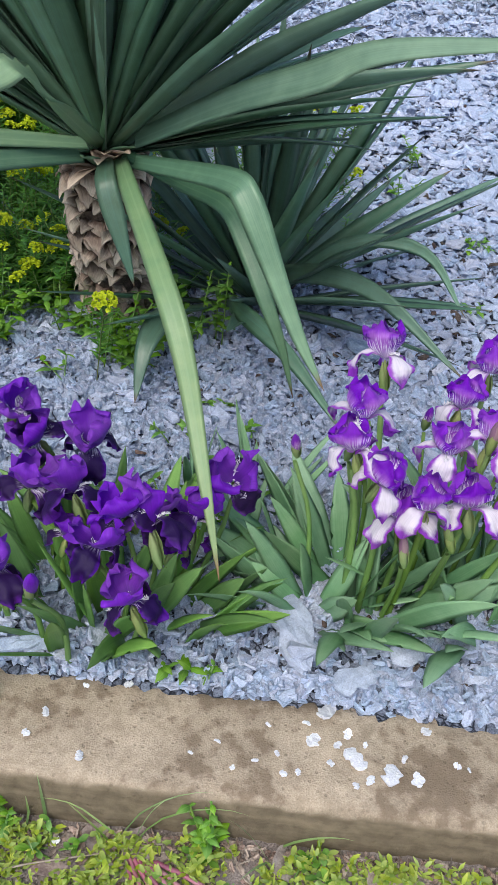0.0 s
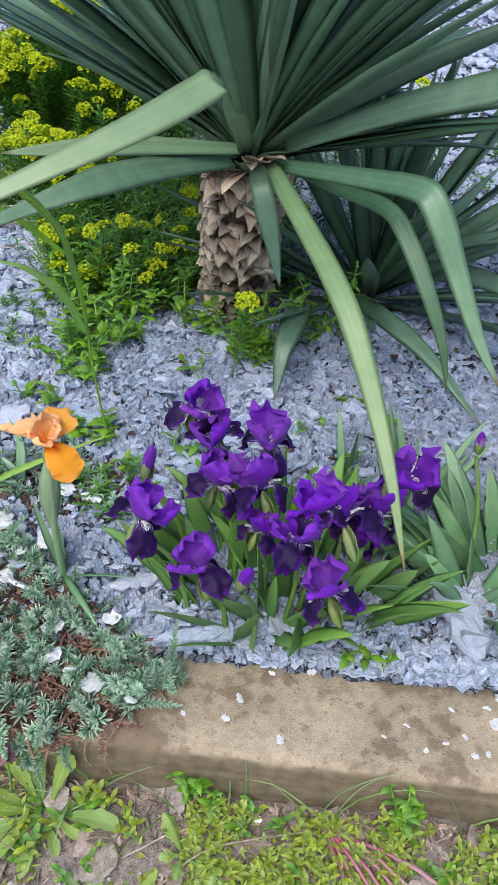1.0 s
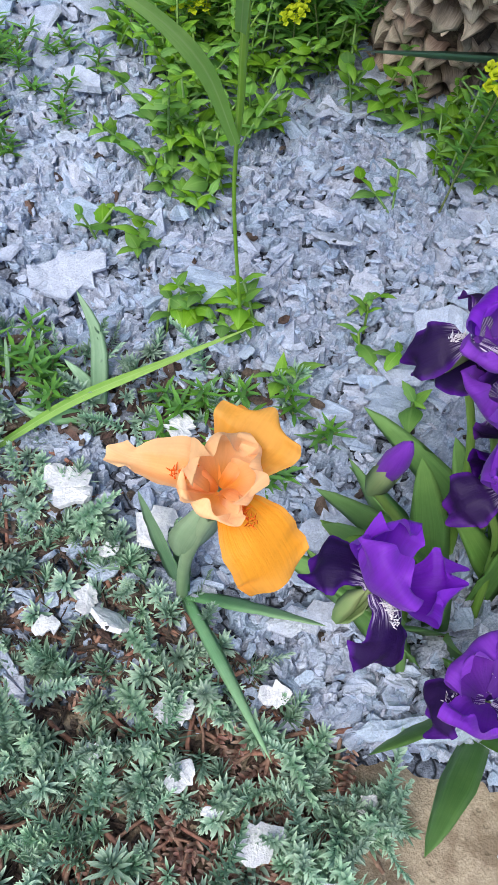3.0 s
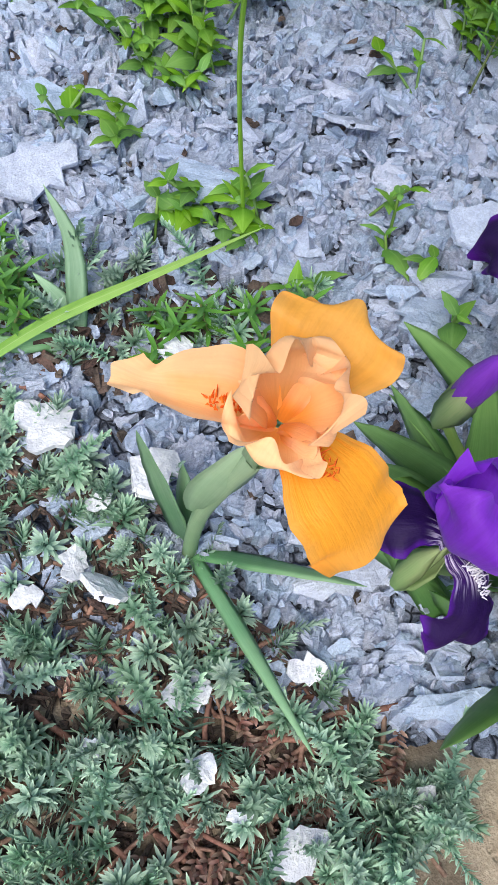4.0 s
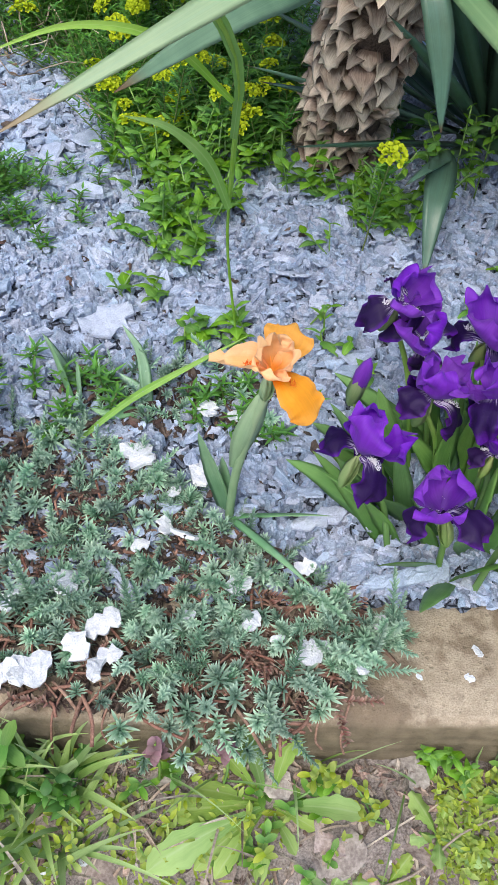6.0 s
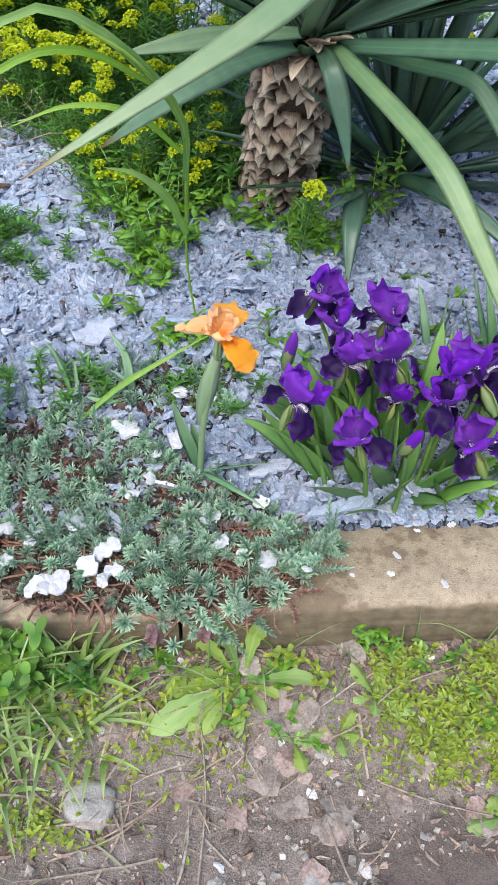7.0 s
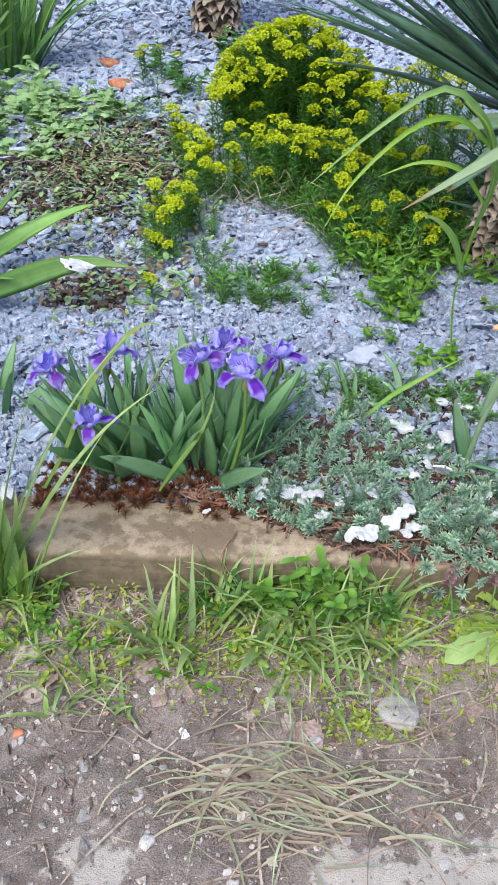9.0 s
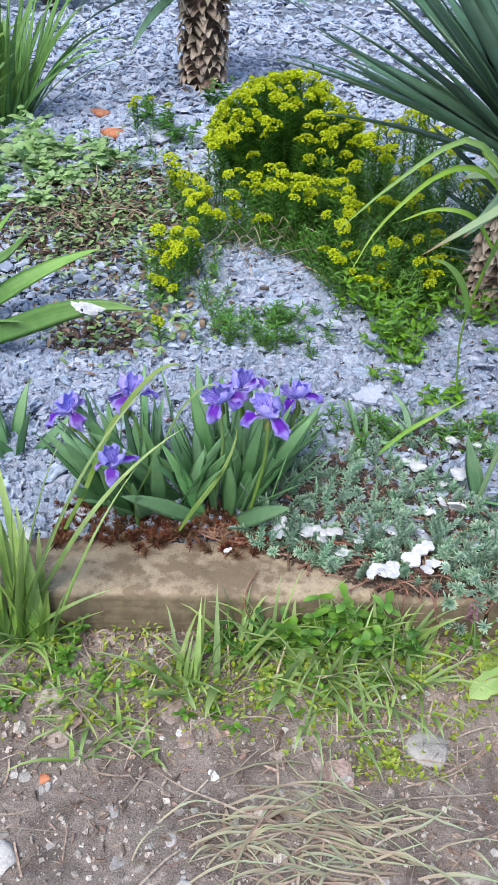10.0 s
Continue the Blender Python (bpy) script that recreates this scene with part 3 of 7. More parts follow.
# ---- ground, path, kerb, bed ----
def sheet(x0, x1, nx, y0, y1, ny, height):
    x, y = np.meshgrid(np.linspace(x0, x1, nx), np.linspace(y0, y1, ny), indexing="xy")
    return np.stack([x, y, height(x, y)], -1)


far = Soup().grid(sheet(-60, 60, 9, -60, 80, 11, lambda x, y: np.full_like(x, -0.075)))
tagged(new("ground", far.mesh("ground", SOIL)), "bare brown earth stretching out round the flower bed", "ground", kind="structure")
trod = Soup().grid(sheet(-4.5, 3.5, 320, -3.2, 0.03, 140, path_z))
for x0, x1 in ((-60.0, -4.5), (3.5, 60.0)):
    trod.grid(sheet(x0, x1, 60, -3.2, 0.03, 24, path_z))
tagged(new("path", trod.mesh("path", SOIL)), "trodden earth path with grit and worn concrete along the kerb", "path", kind="structure")
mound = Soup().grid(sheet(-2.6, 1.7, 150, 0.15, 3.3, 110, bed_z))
bed = tagged(new("flower_bed", mound.mesh("flower_bed", GAP_BARK)), "sloping flower bed covered with whitewashed bark mulch", "flower bed", kind="structure")
outer = Soup()
for x0, x1, nx, y0, y1, ny in ((-5.5, -2.6, 60, 0.15, 3.3, 60), (1.7, 4.5, 60, 0.15, 3.3, 60), (-5.5, 4.5, 160, 3.3, 9.5, 100), (-60.0, -5.5, 24, 0.15, 9.5, 24), (4.5, 60.0, 24, 0.15, 9.5, 24), (-60.0, 60.0, 48, 9.5, 80.0, 24)):
    outer.grid(sheet(x0, x1, nx, y0, y1, ny, bed_z))
tagged(part("far_mulch", outer.mesh("far_mulch", FAR_BARK), bed, "whitewashed bark stretching away"), kind="stuff")


def kerb_block(x0, x1, seed, step=0.012):
    """A cast kerb with worn, chipped arrises: a profile swept along x."""
    g = np.random.default_rng(seed)
    n = max(8, int((x1 - x0) / step))
    xs = np.linspace(x0, x1, n)
    prof = np.array([(0.008, -0.16), (0.002, -0.02), (0.0, 0.05), (0.0, 0.108), (0.002, 0.119), (0.007, 0.126), (0.015, 0.129), (0.05, 0.13), (0.1, 0.131), (0.15, 0.13), (0.168, 0.128), (0.175, 0.12), (0.177, 0.05), (0.177, -0.16)])
    p = np.zeros((n, len(prof), 3))
    p[..., 0] = xs[:, None]
    wear = np.convolve(g.normal(size=n + 8), np.ones(9) / 9, "valid")[:n]
    nick = np.convolve((g.random(n + 4) > 0.95).astype(float), [0.3, 0.7, 1, 0.7, 0.3], "valid")[:n]
    edge = np.exp(-((np.arange(len(prof)) - 4.8) / 1.2) ** 2)[None]
    back = np.exp(-((np.arange(len(prof)) - 10.5) / 1.2) ** 2)[None]
    cut = (np.abs(wear) * 0.006 + nick * 0.006)[:, None]
    p[..., 1] = prof[None, :, 0] + cut * edge - np.abs(wear[::-1])[:, None] * 0.004 * back + 0.0012 * g.normal(size=(n, len(prof)))
    p[..., 2] = prof[None, :, 1] - cut * edge * 0.9 - np.abs(wear[::-1])[:, None] * 0.004 * back + 0.0009 * g.normal(size=(n, len(prof)))
    s = Soup().grid(p)
    for k in (0, -1):
        mid = p[k].mean(0)
        s.grid(np.stack([p[k], np.repeat(mid[None], len(prof), 0)]))
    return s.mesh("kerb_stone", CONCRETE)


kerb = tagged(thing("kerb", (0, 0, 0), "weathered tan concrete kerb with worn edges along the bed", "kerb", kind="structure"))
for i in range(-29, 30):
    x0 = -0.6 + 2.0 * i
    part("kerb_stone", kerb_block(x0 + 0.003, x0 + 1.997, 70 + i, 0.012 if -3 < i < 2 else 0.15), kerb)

# bark mulch: single large chips near the kerb and the irises, the rest joined
g = np.random.default_rng(11)


def grain(x, y):
    """The way the trodden flakes lie, in drifts."""
    return 2.2 * wave(x, y, 0.22, 2.0) + 1.3 * wave(x, y, 0.09, 5.0)


def mulch(n, x0, x1, y0, y1, size, thick, g, tilt, lift, cover=None, sides=6):
    x, y = g.uniform(x0, x1, n), g.uniform(y0, y1, n)
    if cover is not None:
        keep = cover(x, y) > g.random(n)
        x, y = x[keep], y[keep]
    n = len(x)
    ln = size * np.exp(np.clip(g.normal(0, 0.42, n), -1, 0.8))
    return flakes(x, y, bed_z(x, y) + g.uniform(0, lift, n), ln, ln * g.uniform(0.3, 0.8, n), thick * g.uniform(0.6, 1.5, n), g, tilt, sides, grain(x, y) + g.normal(0, 0.7, n))


def coated(x, y):
    """Where the mulch lies: thin at the litter and the weedy corner."""
    bare = np.exp(-(((x + 1.62) / 0.34) ** 2 + ((y - 1.75) / 0.42) ** 2)) + 0.8 * np.exp(-(((x + 1.5) / 0.11) ** 2 + ((y - 0.9) / 0.08) ** 2))
    bare = bare + 0.75 * np.exp(-(((x + 0.85) / 0.3) ** 2 + ((y - 0.3) / 0.1) ** 2)) + 0.9 * np.exp(-(((x + 1.12) / 0.25) ** 2 + ((y - 0.15) / 0.09) ** 2))
    bare = bare + 0.85 * np.exp(-(((x + 0.66) / 0.13) ** 2 + ((y - 0.47) / 0.045) ** 2))
    return 1 - np.clip(bare, 0, 0.93) - 0.25 * (wave(x, y, 0.1, 4.0) > 0.62)


def grain(x, y):
    """The way the trodden flakes lie, in drifts."""
    return 2.2 * wave(x, y, 0.22, 2.0) + 1.3 * wave(x, y, 0.09, 5.0)


def crust(x0, x1, y0, y1, cell, count, size, lift, seed, ragged=0.3):
    """Trodden bark: thousands of ragged, tilted flakes laid over one another, each with its own edge and height."""
    g = np.random.default_rng(seed)
    xs, ys = np.arange(x0, x1 + 2 * cell, cell), np.arange(y0, y1 + 2 * cell, cell)
    xx, yy = np.meshgrid(xs, ys, indexing="ij")
    top = -0.007 + 0.0015 * wave(xx, yy, 0.012, 3.0)
    tone = np.full(xx.shape, -0.3)
    cx, cy = g.uniform(x0, x1, count), g.uniform(y0, y1, count)
    keep = coated(cx, cy) > g.random(count)
    ln = size * np.exp(g.normal(0, 0.5, count))
    wd = ln * g.uniform(0.3, 0.75, count)
    yaw = grain(cx, cy) + g.normal(0, 0.6, count)
    rest = lift * (0.1 + 0.9 * g.random(count)) * np.clip(0.3 + size / ln, 0.4, 1.2)
    sx, sy = g.normal(0, 0.4, count), g.normal(0, 0.55, count)
    p1, p2, p3 = g.uniform(0, 6.28, (3, count))
    shade, dish = g.random(count), g.normal(0.0, 0.9, count)
    for k in np.nonzero(keep)[0]:
        reach = 0.75 * ln[k]
        i0, i1 = int((cx[k] - reach - x0) / cell), int((cx[k] + reach - x0) / cell) + 2
        j0, j1 = int((cy[k] - reach - y0) / cell), int((cy[k] + reach - y0) / cell) + 2
        i0, j0 = max(i0, 0), max(j0, 0)
        if i0 >= i1 or j0 >= j1:
            continue
        dx, dy = xx[i0:i1, j0:j1] - cx[k], yy[i0:i1, j0:j1] - cy[k]
        c, w = math.cos(yaw[k]), math.sin(yaw[k])
        u, v = (dx * c + dy * w) / (ln[k] / 2), (dy * c - dx * w) / (wd[k] / 2)
        a = np.arctan2(v, u)
        r = np.sqrt(u * u + v * v) * (1 + ragged * (np.sin(3 * a + p1[k]) * 0.5 + np.sin(5 * a + p2[k]) * 0.35 + np.sin(9 * a + p3[k]) * 0.25))
        h = rest[k] + np.clip(u * sx[k] * ln[k] / 2 + v * sy[k] * wd[k] / 2, -0.009, 0.009) + dish[k] * 0.0016 * r * r - 0.0022 * np.clip(r - 0.8, 0, 1) * 4
        here = (r < 1) & (h > top[i0:i1, j0:j1])
        top[i0:i1, j0:j1][here] = h[here]
        tone[i0:i1, j0:j1][here] = shade[k]
    top = top + 0.0006 * g.normal(size=top.shape)
    jog = 0.3 * cell
    pts = np.stack([xx + g.uniform(-jog, jog, xx.shape), yy + g.uniform(-jog, jog, xx.shape), bed_z(xx, yy) + top], -1)
    pts[..., 1] = np.maximum(pts[..., 1], 0.168)
    return pts.transpose(1, 0, 2), np.stack([tone, np.zeros_like(tone)], -1).transpose(1, 0, 2)


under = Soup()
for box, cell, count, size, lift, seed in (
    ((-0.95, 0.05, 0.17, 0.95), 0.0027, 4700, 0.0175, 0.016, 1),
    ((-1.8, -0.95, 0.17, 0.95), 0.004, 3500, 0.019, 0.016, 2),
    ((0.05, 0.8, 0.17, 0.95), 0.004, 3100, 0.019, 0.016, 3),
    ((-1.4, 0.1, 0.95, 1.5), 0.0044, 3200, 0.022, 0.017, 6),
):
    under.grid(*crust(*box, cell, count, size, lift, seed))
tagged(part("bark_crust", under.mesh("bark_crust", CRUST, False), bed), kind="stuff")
s = Soup()
g = np.random.default_rng(12)
# crumbs, flakes and plates, from the kerb to the far end of the bed
for n, box, size, thick, tilt, lift, sides in (
    (2200, (-2.4, 1.2, 0.166, 0.205), 0.0155, 0.003, 0.25, 0.011, 8),
    (13500, (-1.8, 0.8, 0.175, 0.95), 0.011, 0.0022, 0.42, 0.016, 7),
    (4400, (-1.8, 0.8, 0.178, 0.95), 0.019, 0.0026, 0.3, 0.018, 9),
    (600, (-1.8, 0.8, 0.19, 0.95), 0.032, 0.0035, 0.14, 0.02, 10),
    (5500, (-1.9, 1.0, 0.95, 1.75), 0.0135, 0.003, 0.42, 0.014, 6),
    (10500, (-2.6, 1.7, 0.95, 1.75), 0.024, 0.004, 0.26, 0.018, 8),
    (1400, (-2.2, 1.2, 0.95, 1.75), 0.04, 0.005, 0.12, 0.019, 8),
    (2800, (-2.6, -1.8, 0.175, 0.95), 0.022, 0.004, 0.28, 0.016, 6),
    (2800, (0.8, 1.7, 0.175, 0.95), 0.022, 0.004, 0.28, 0.016, 6),
    (14000, (-2.6, 1.7, 1.75, 3.2), 0.034, 0.005, 0.28, 0.022, 6),
    (3000, (-2.6, 1.7, 1.75, 3.2), 0.052, 0.006, 0.12, 0.024, 6),
    (13000, (-3.8, 3.0, 3.2, 5.6), 0.05, 0.006, 0.3, 0.028, 4),
    (6000, (-5.4, 4.4, 5.4, 9.4), 0.075, 0.008, 0.3, 0.03, 4),
    (4000, (-5.4, -2.5, 0.2, 5.4), 0.06, 0.007, 0.3, 0.028, 4),
    (4000, (1.5, 4.4, 0.2, 5.4), 0.06, 0.007, 0.3, 0.028, 4),
):
    s.add(*mulch(n, *box, size, thick, g, tilt, lift, coated, sides))
tagged(part("bark_mulch", s.mesh("bark_mulch", CHIP, False), bed), kind="stuff")
s = Soup()
s.add(*mulch(260, -1.75, 0.75, 0.18, 0.95, 0.016, 0.003, g, 0.4, 0.02))
s.add(*mulch(700, -2.4, 1.3, 0.95, 3.0, 0.02, 0.003, g, 0.4, 0.022))
s.add(*mulch(1500, -2.0, -1.25, 1.3, 2.2, 0.024, 0.003, g, 0.5, 0.03))
s.add(*mulch(260, -1.62, -1.4, 0.82, 0.98, 0.022, 0.003, g, 0.5, 0.02))
s.add(*mulch(420, -0.82, -0.5, 0.41, 0.53, 0.017, 0.003, g, 0.5, 0.015))
tagged(part("unpainted_bark", s.mesh("unpainted_bark", BARE_CHIP, False), bed), kind="stuff")


def chip_mesh(seed, ln, wd, th, material, name="bark_chip", rag=0.22):
    g = np.random.default_rng(seed)
    n, m = 9, 5
    t = np.linspace(-1, 1, n)
    edge = np.sqrt(np.clip(1 - np.abs(t) ** 3.5, 0.05, 1))
    l, r = (edge * np.clip(1 + rag * g.normal(size=n), 0.62, 1.4) for k in range(2))
    u = np.linspace(-1, 1, m)
    y = np.where(u[None] < 0, u[None] * l[:, None], u[None] * r[:, None]) * wd / 2
    x = np.repeat((t * ln / 2)[:, None], m, 1) + 0.02 * ln * g.normal(size=(n, m))
    z = 0.05 * ln * np.sin(t * 2 + g.uniform(0, 6))[:, None] + 0.012 * ln * g.normal(size=(n, m))
    top = np.stack([x, y, z + th * (1 - 0.4 * np.abs(u))[None]], -1)
    low = np.stack([x, y * 0.95, z - th * 0.4], -1)
    ring = np.concatenate([top, low[:, ::-1]], 1)
    s = Soup().grid(ring, None, True)
    for k in (0, -1):
        s.grid(np.stack([ring[k], np.repeat(ring[k].mean(0)[None], 2 * m, 0)]))
    return s.mesh(name, material, False)


big = [chip_mesh(60 + i, 1.0, 0.34 + 0.08 * (i % 5), 0.06, CHIP_ONE) for i in range(12)]
for i in range(300):
    x, y = g.uniform(-1.6, 0.6), 0.19 + 0.85 * g.random() ** 1.3
    if coated(np.array(x), np.array(y)) < 0.5:
        continue
    ln = 0.03 * math.exp(g.normal(0, 0.35))
    m = pose(x, y, float(bed_z(x, y)) + 0.013, g.normal(0, 13), g.normal(0, 13), g.uniform(0, 360)) @ Matrix.Scale(ln, 4)
    part("bark_chip", big[i % 12], bed, m=m)
# the long board of bark and other large pieces
for x, y, ln, wd, yaw, tx, ty in ((0.092, 0.285, 0.175, 0.052, 112, 4, -6), (-0.19, 0.225, 0.06, 0.035, 60, 30, 20), (-0.29, 0.205, 0.05, 0.03, 20, 35, 0), (-0.47, 0.71, 0.07, 0.05, 80, 0, 40), (-0.33, 0.62, 0.075, 0.055, 30, 8, 5), (-0.38, 0.5, 0.07, 0.05, 120, 5, -8), (-0.43, 0.36, 0.07, 0.04, 30, 3, 3), (-0.44, 0.27, 0.08, 0.03, 20, 3, -8), (-0.335, 0.19, 0.1, 0.022, 12, 4, 3), (-0.77, 0.62, 0.09, 0.06, 50, 4, 0), (-0.6, 0.62, 0.07, 0.05, 150, 6, 4), (0.28, 0.25, 0.06, 0.04, 30, 12, 6), (0.2, 0.2, 0.07, 0.04, 20, 5, -4)):
    m = pose(x, y, float(bed_z(x, y)) + 0.02, tx, ty, yaw) @ Matrix.Scale(ln, 4)
    part("bark_chip", chip_mesh(int(900 + 1000 * abs(x)), 1.0, wd / ln, 0.06, CHIP_ONE), bed, m=m)

# loose flakes on the kerb and on the stonecrop
loose = [chip_mesh(30 + i, 1.0, 0.45 + 0.1 * (i % 4), 0.1, WHITE_CHIP, "bark_flake", 0.3) for i in range(8)]


def loose_flake(x, y, z, ln, yaw, tx=0.0, ty=0.0, label="small bleached bark flake lying on the concrete kerb", k=0):
    ob = new("bark_flake", loose[k % 8])
    ob.matrix_basis = pose(x, y, z, tx, ty, yaw) @ Matrix.Scale(ln, 4)
    return tagged(ob, label, "bark flake", "loose bark flakes")


g = np.random.default_rng(5)
spots = [(-0.245, 0.097, 0.022), (-0.18, 0.035, 0.02), (-0.262, 0.06, 0.016), (-0.138, 0.161, 0.017), (0.005, 0.083, 0.013), (-0.324, 0.06, 0.012), (0.14, 0.103, 0.03), (0.286, 0.06, 0.025), (0.16, 0.155, 0.05), (0.2, 0.08, 0.045), (0.25, 0.062, 0.04), (0.344, 0.089, 0.014), (0.36, 0.085, 0.01), (0.215, 0.105, 0.012), (0.19, 0.12, 0.02), (0.165, 0.07, 0.014), (0.06, 0.06, 0.012), (0.09, 0.075, 0.012), (0.1, 0.045, 0.014), (0.12, 0.05, 0.012), (0.27, 0.09, 0.018), (0.22, 0.05, 0.02), (0.175, 0.1, 0.016), (0.03, 0.045, 0.01), (0.075, 0.12, 0.012), (-0.03, 0.06, 0.01), (0.2, 0.04, 0.014), (0.305, 0.14, 0.02), (0.13, 0.13, 0.016), (-0.2, 0.15, 0.014)]
for i, (x, y, ln) in enumerate(spots):
    loose_flake(x, y, 0.133, ln * 0.85, g.uniform(0, 360), g.normal(0, 8), g.normal(0, 8), k=i)


# ---- yuccas ----
def yucca_leaf(pts, half, parent, org, material, fold=0.35, side=None, twist=0.0, label="", n=14, peak=0.55, wavy=0.0, face=None):
    s = Soup()
    blade(s, curve(pts, n) if len(pts) < n else pts, half * taper(n, peak, 0.62, 0.75), side, fold, 0.002, 5, twist, wavy, org, face)
    return part("leaf", s.mesh("leaf", material), parent, label)


def trunk_with_bases(parent, base, top, r, count, length, seed):
    """A leaning trunk clothed in the dry, broken bases of old leaves."""
    g = np.random.default_rng(seed)
    base, top = np.asarray(base, float), np.asarray(top, float)
    s = Soup()
    t = np.linspace(0, 1, 14)
    rod(s, base + (top - base) * t[:, None], r * (0.78 - 0.06 * np.cos(t * 9)), 14, base)
    part("trunk", s.mesh("trunk", TRUNK), parent, "dark rough trunk")
    axis = unit(top - base)
    e1 = unit(np.cross(axis, vec(0, 1, 0)))
    e2 = np.cross(axis, e1)
    kinds = []
    for k in range(6):
        h = np.random.default_rng(seed + 10 + k)
        n = 7
        v = np.linspace(0, 1, n)
        # grows out, then bends down to a point
        pts = np.stack([0.06 + 0.62 * np.sin(v * 1.5) ** 1.0, 0 * v, 0.3 * v - 0.85 * v**2.0 + 0.05 * h.normal(size=n) * v], -1)
        half = 0.48 * np.clip(np.where(v < 0.35, 0.9 + 0.3 * v, 1.0 - 0.94 * (v - 0.35) / 0.65), 0.04, 1) * (1 + 0.07 * h.normal(size=n))
        q = Soup()
        blade(q, pts, half, vec(0, 1, 0), -0.75 + 0.7 * h.random(), 0.035, 5)
        kinds.append(q.mesh("leaf_base", SCALE_LEAF))
    for i in range(count):
        f = (i + 0.5) / count
        a = i * 2.39996 + g.normal(0, 0.12)
        out = e1 * math.cos(a) + e2 * math.sin(a)
        p = base + (top - base) * (0.02 + 0.98 * f) + out * r * 0.72 - base
        up = unit(axis + 0.2 * g.normal(size=3))
        y = np.cross(up, out)
        m = Matrix(((out[0], y[0], up[0], p[0]), (out[1], y[1], up[1], p[1]), (out[2], y[2], up[2], p[2]), (0, 0, 0, 1)))
        k = length * g.uniform(0.8, 1.2)
        part("leaf_base", kinds[i % 6], parent, m=m @ pose(0, 0, 0, g.normal(0, 16), g.normal(-4, 20), g.normal(0, 16)) @ Matrix.Scale(k, 4))


def crown(parent, org, heart, count, lengths, half, seed, material, allow, droop=(0.05, 0.5), fold=0.35, heart_r=0.03):
    g = np.random.default_rng(seed)
    for i in range(count):
        f = i / (count - 1)
        az = i * 2.39996 + g.normal(0, 0.24)
        el = 86 - 92 * f**0.9 + g.normal(0, 6)
        low = allow(math.degrees(az) % 360)
        if low is None:
            continue
        el = max(el, low + 14 * g.random())
        e = radians(el)
        way = vec(math.cos(az) * math.cos(e), math.sin(az) * math.cos(e), math.sin(e))
        ln = (lengths[0] + (lengths[1] - lengths[0]) * g.random()) * (0.8 + 0.2 * math.sin(f * 3.1))
        start_at = np.asarray(heart) + way * heart_r * vec(1, 1, 0.6) + vec(0, 0, 0.05 * (1 - f) - 0.03)
        d = droop[0] + (droop[1] - droop[0]) * f * g.random() * max(0.0, math.cos(e))
        pts = grow(start_at, way, ln, d, 12)
        side = np.cross(way, vec(0, 0, 1)) + 0.25 * g.normal(size=3)
        s = Soup()
        blade(s, pts, half * g.uniform(0.8, 1.12) * taper(12, 0.55, 0.6, 0.75), side, fold, 0.002, 5, g.normal(0, 0.25), 0.0, org)
        part("leaf", s.mesh("leaf", material), parent)


BASE, TOP, HEART = (-0.375, 1.16, 0.25), (-0.342, 0.93, 0.70), (-0.335, 0.915, 0.72)
yucca = thing("yucca", BASE, "tall yucca with blue-green sword leaves and a scaly tan trunk", "yucca")
trunk_with_bases(yucca, BASE, TOP, 0.083, 270, 0.043, 3)


def allowed(az):
    front = abs((az - 270 + 180) % 360 - 180)
    if front < 40:
        return 52
    if front < 75:
        return 34
    if 150 < az < 215:
        return 20
    return 8 if front < 110 else -4


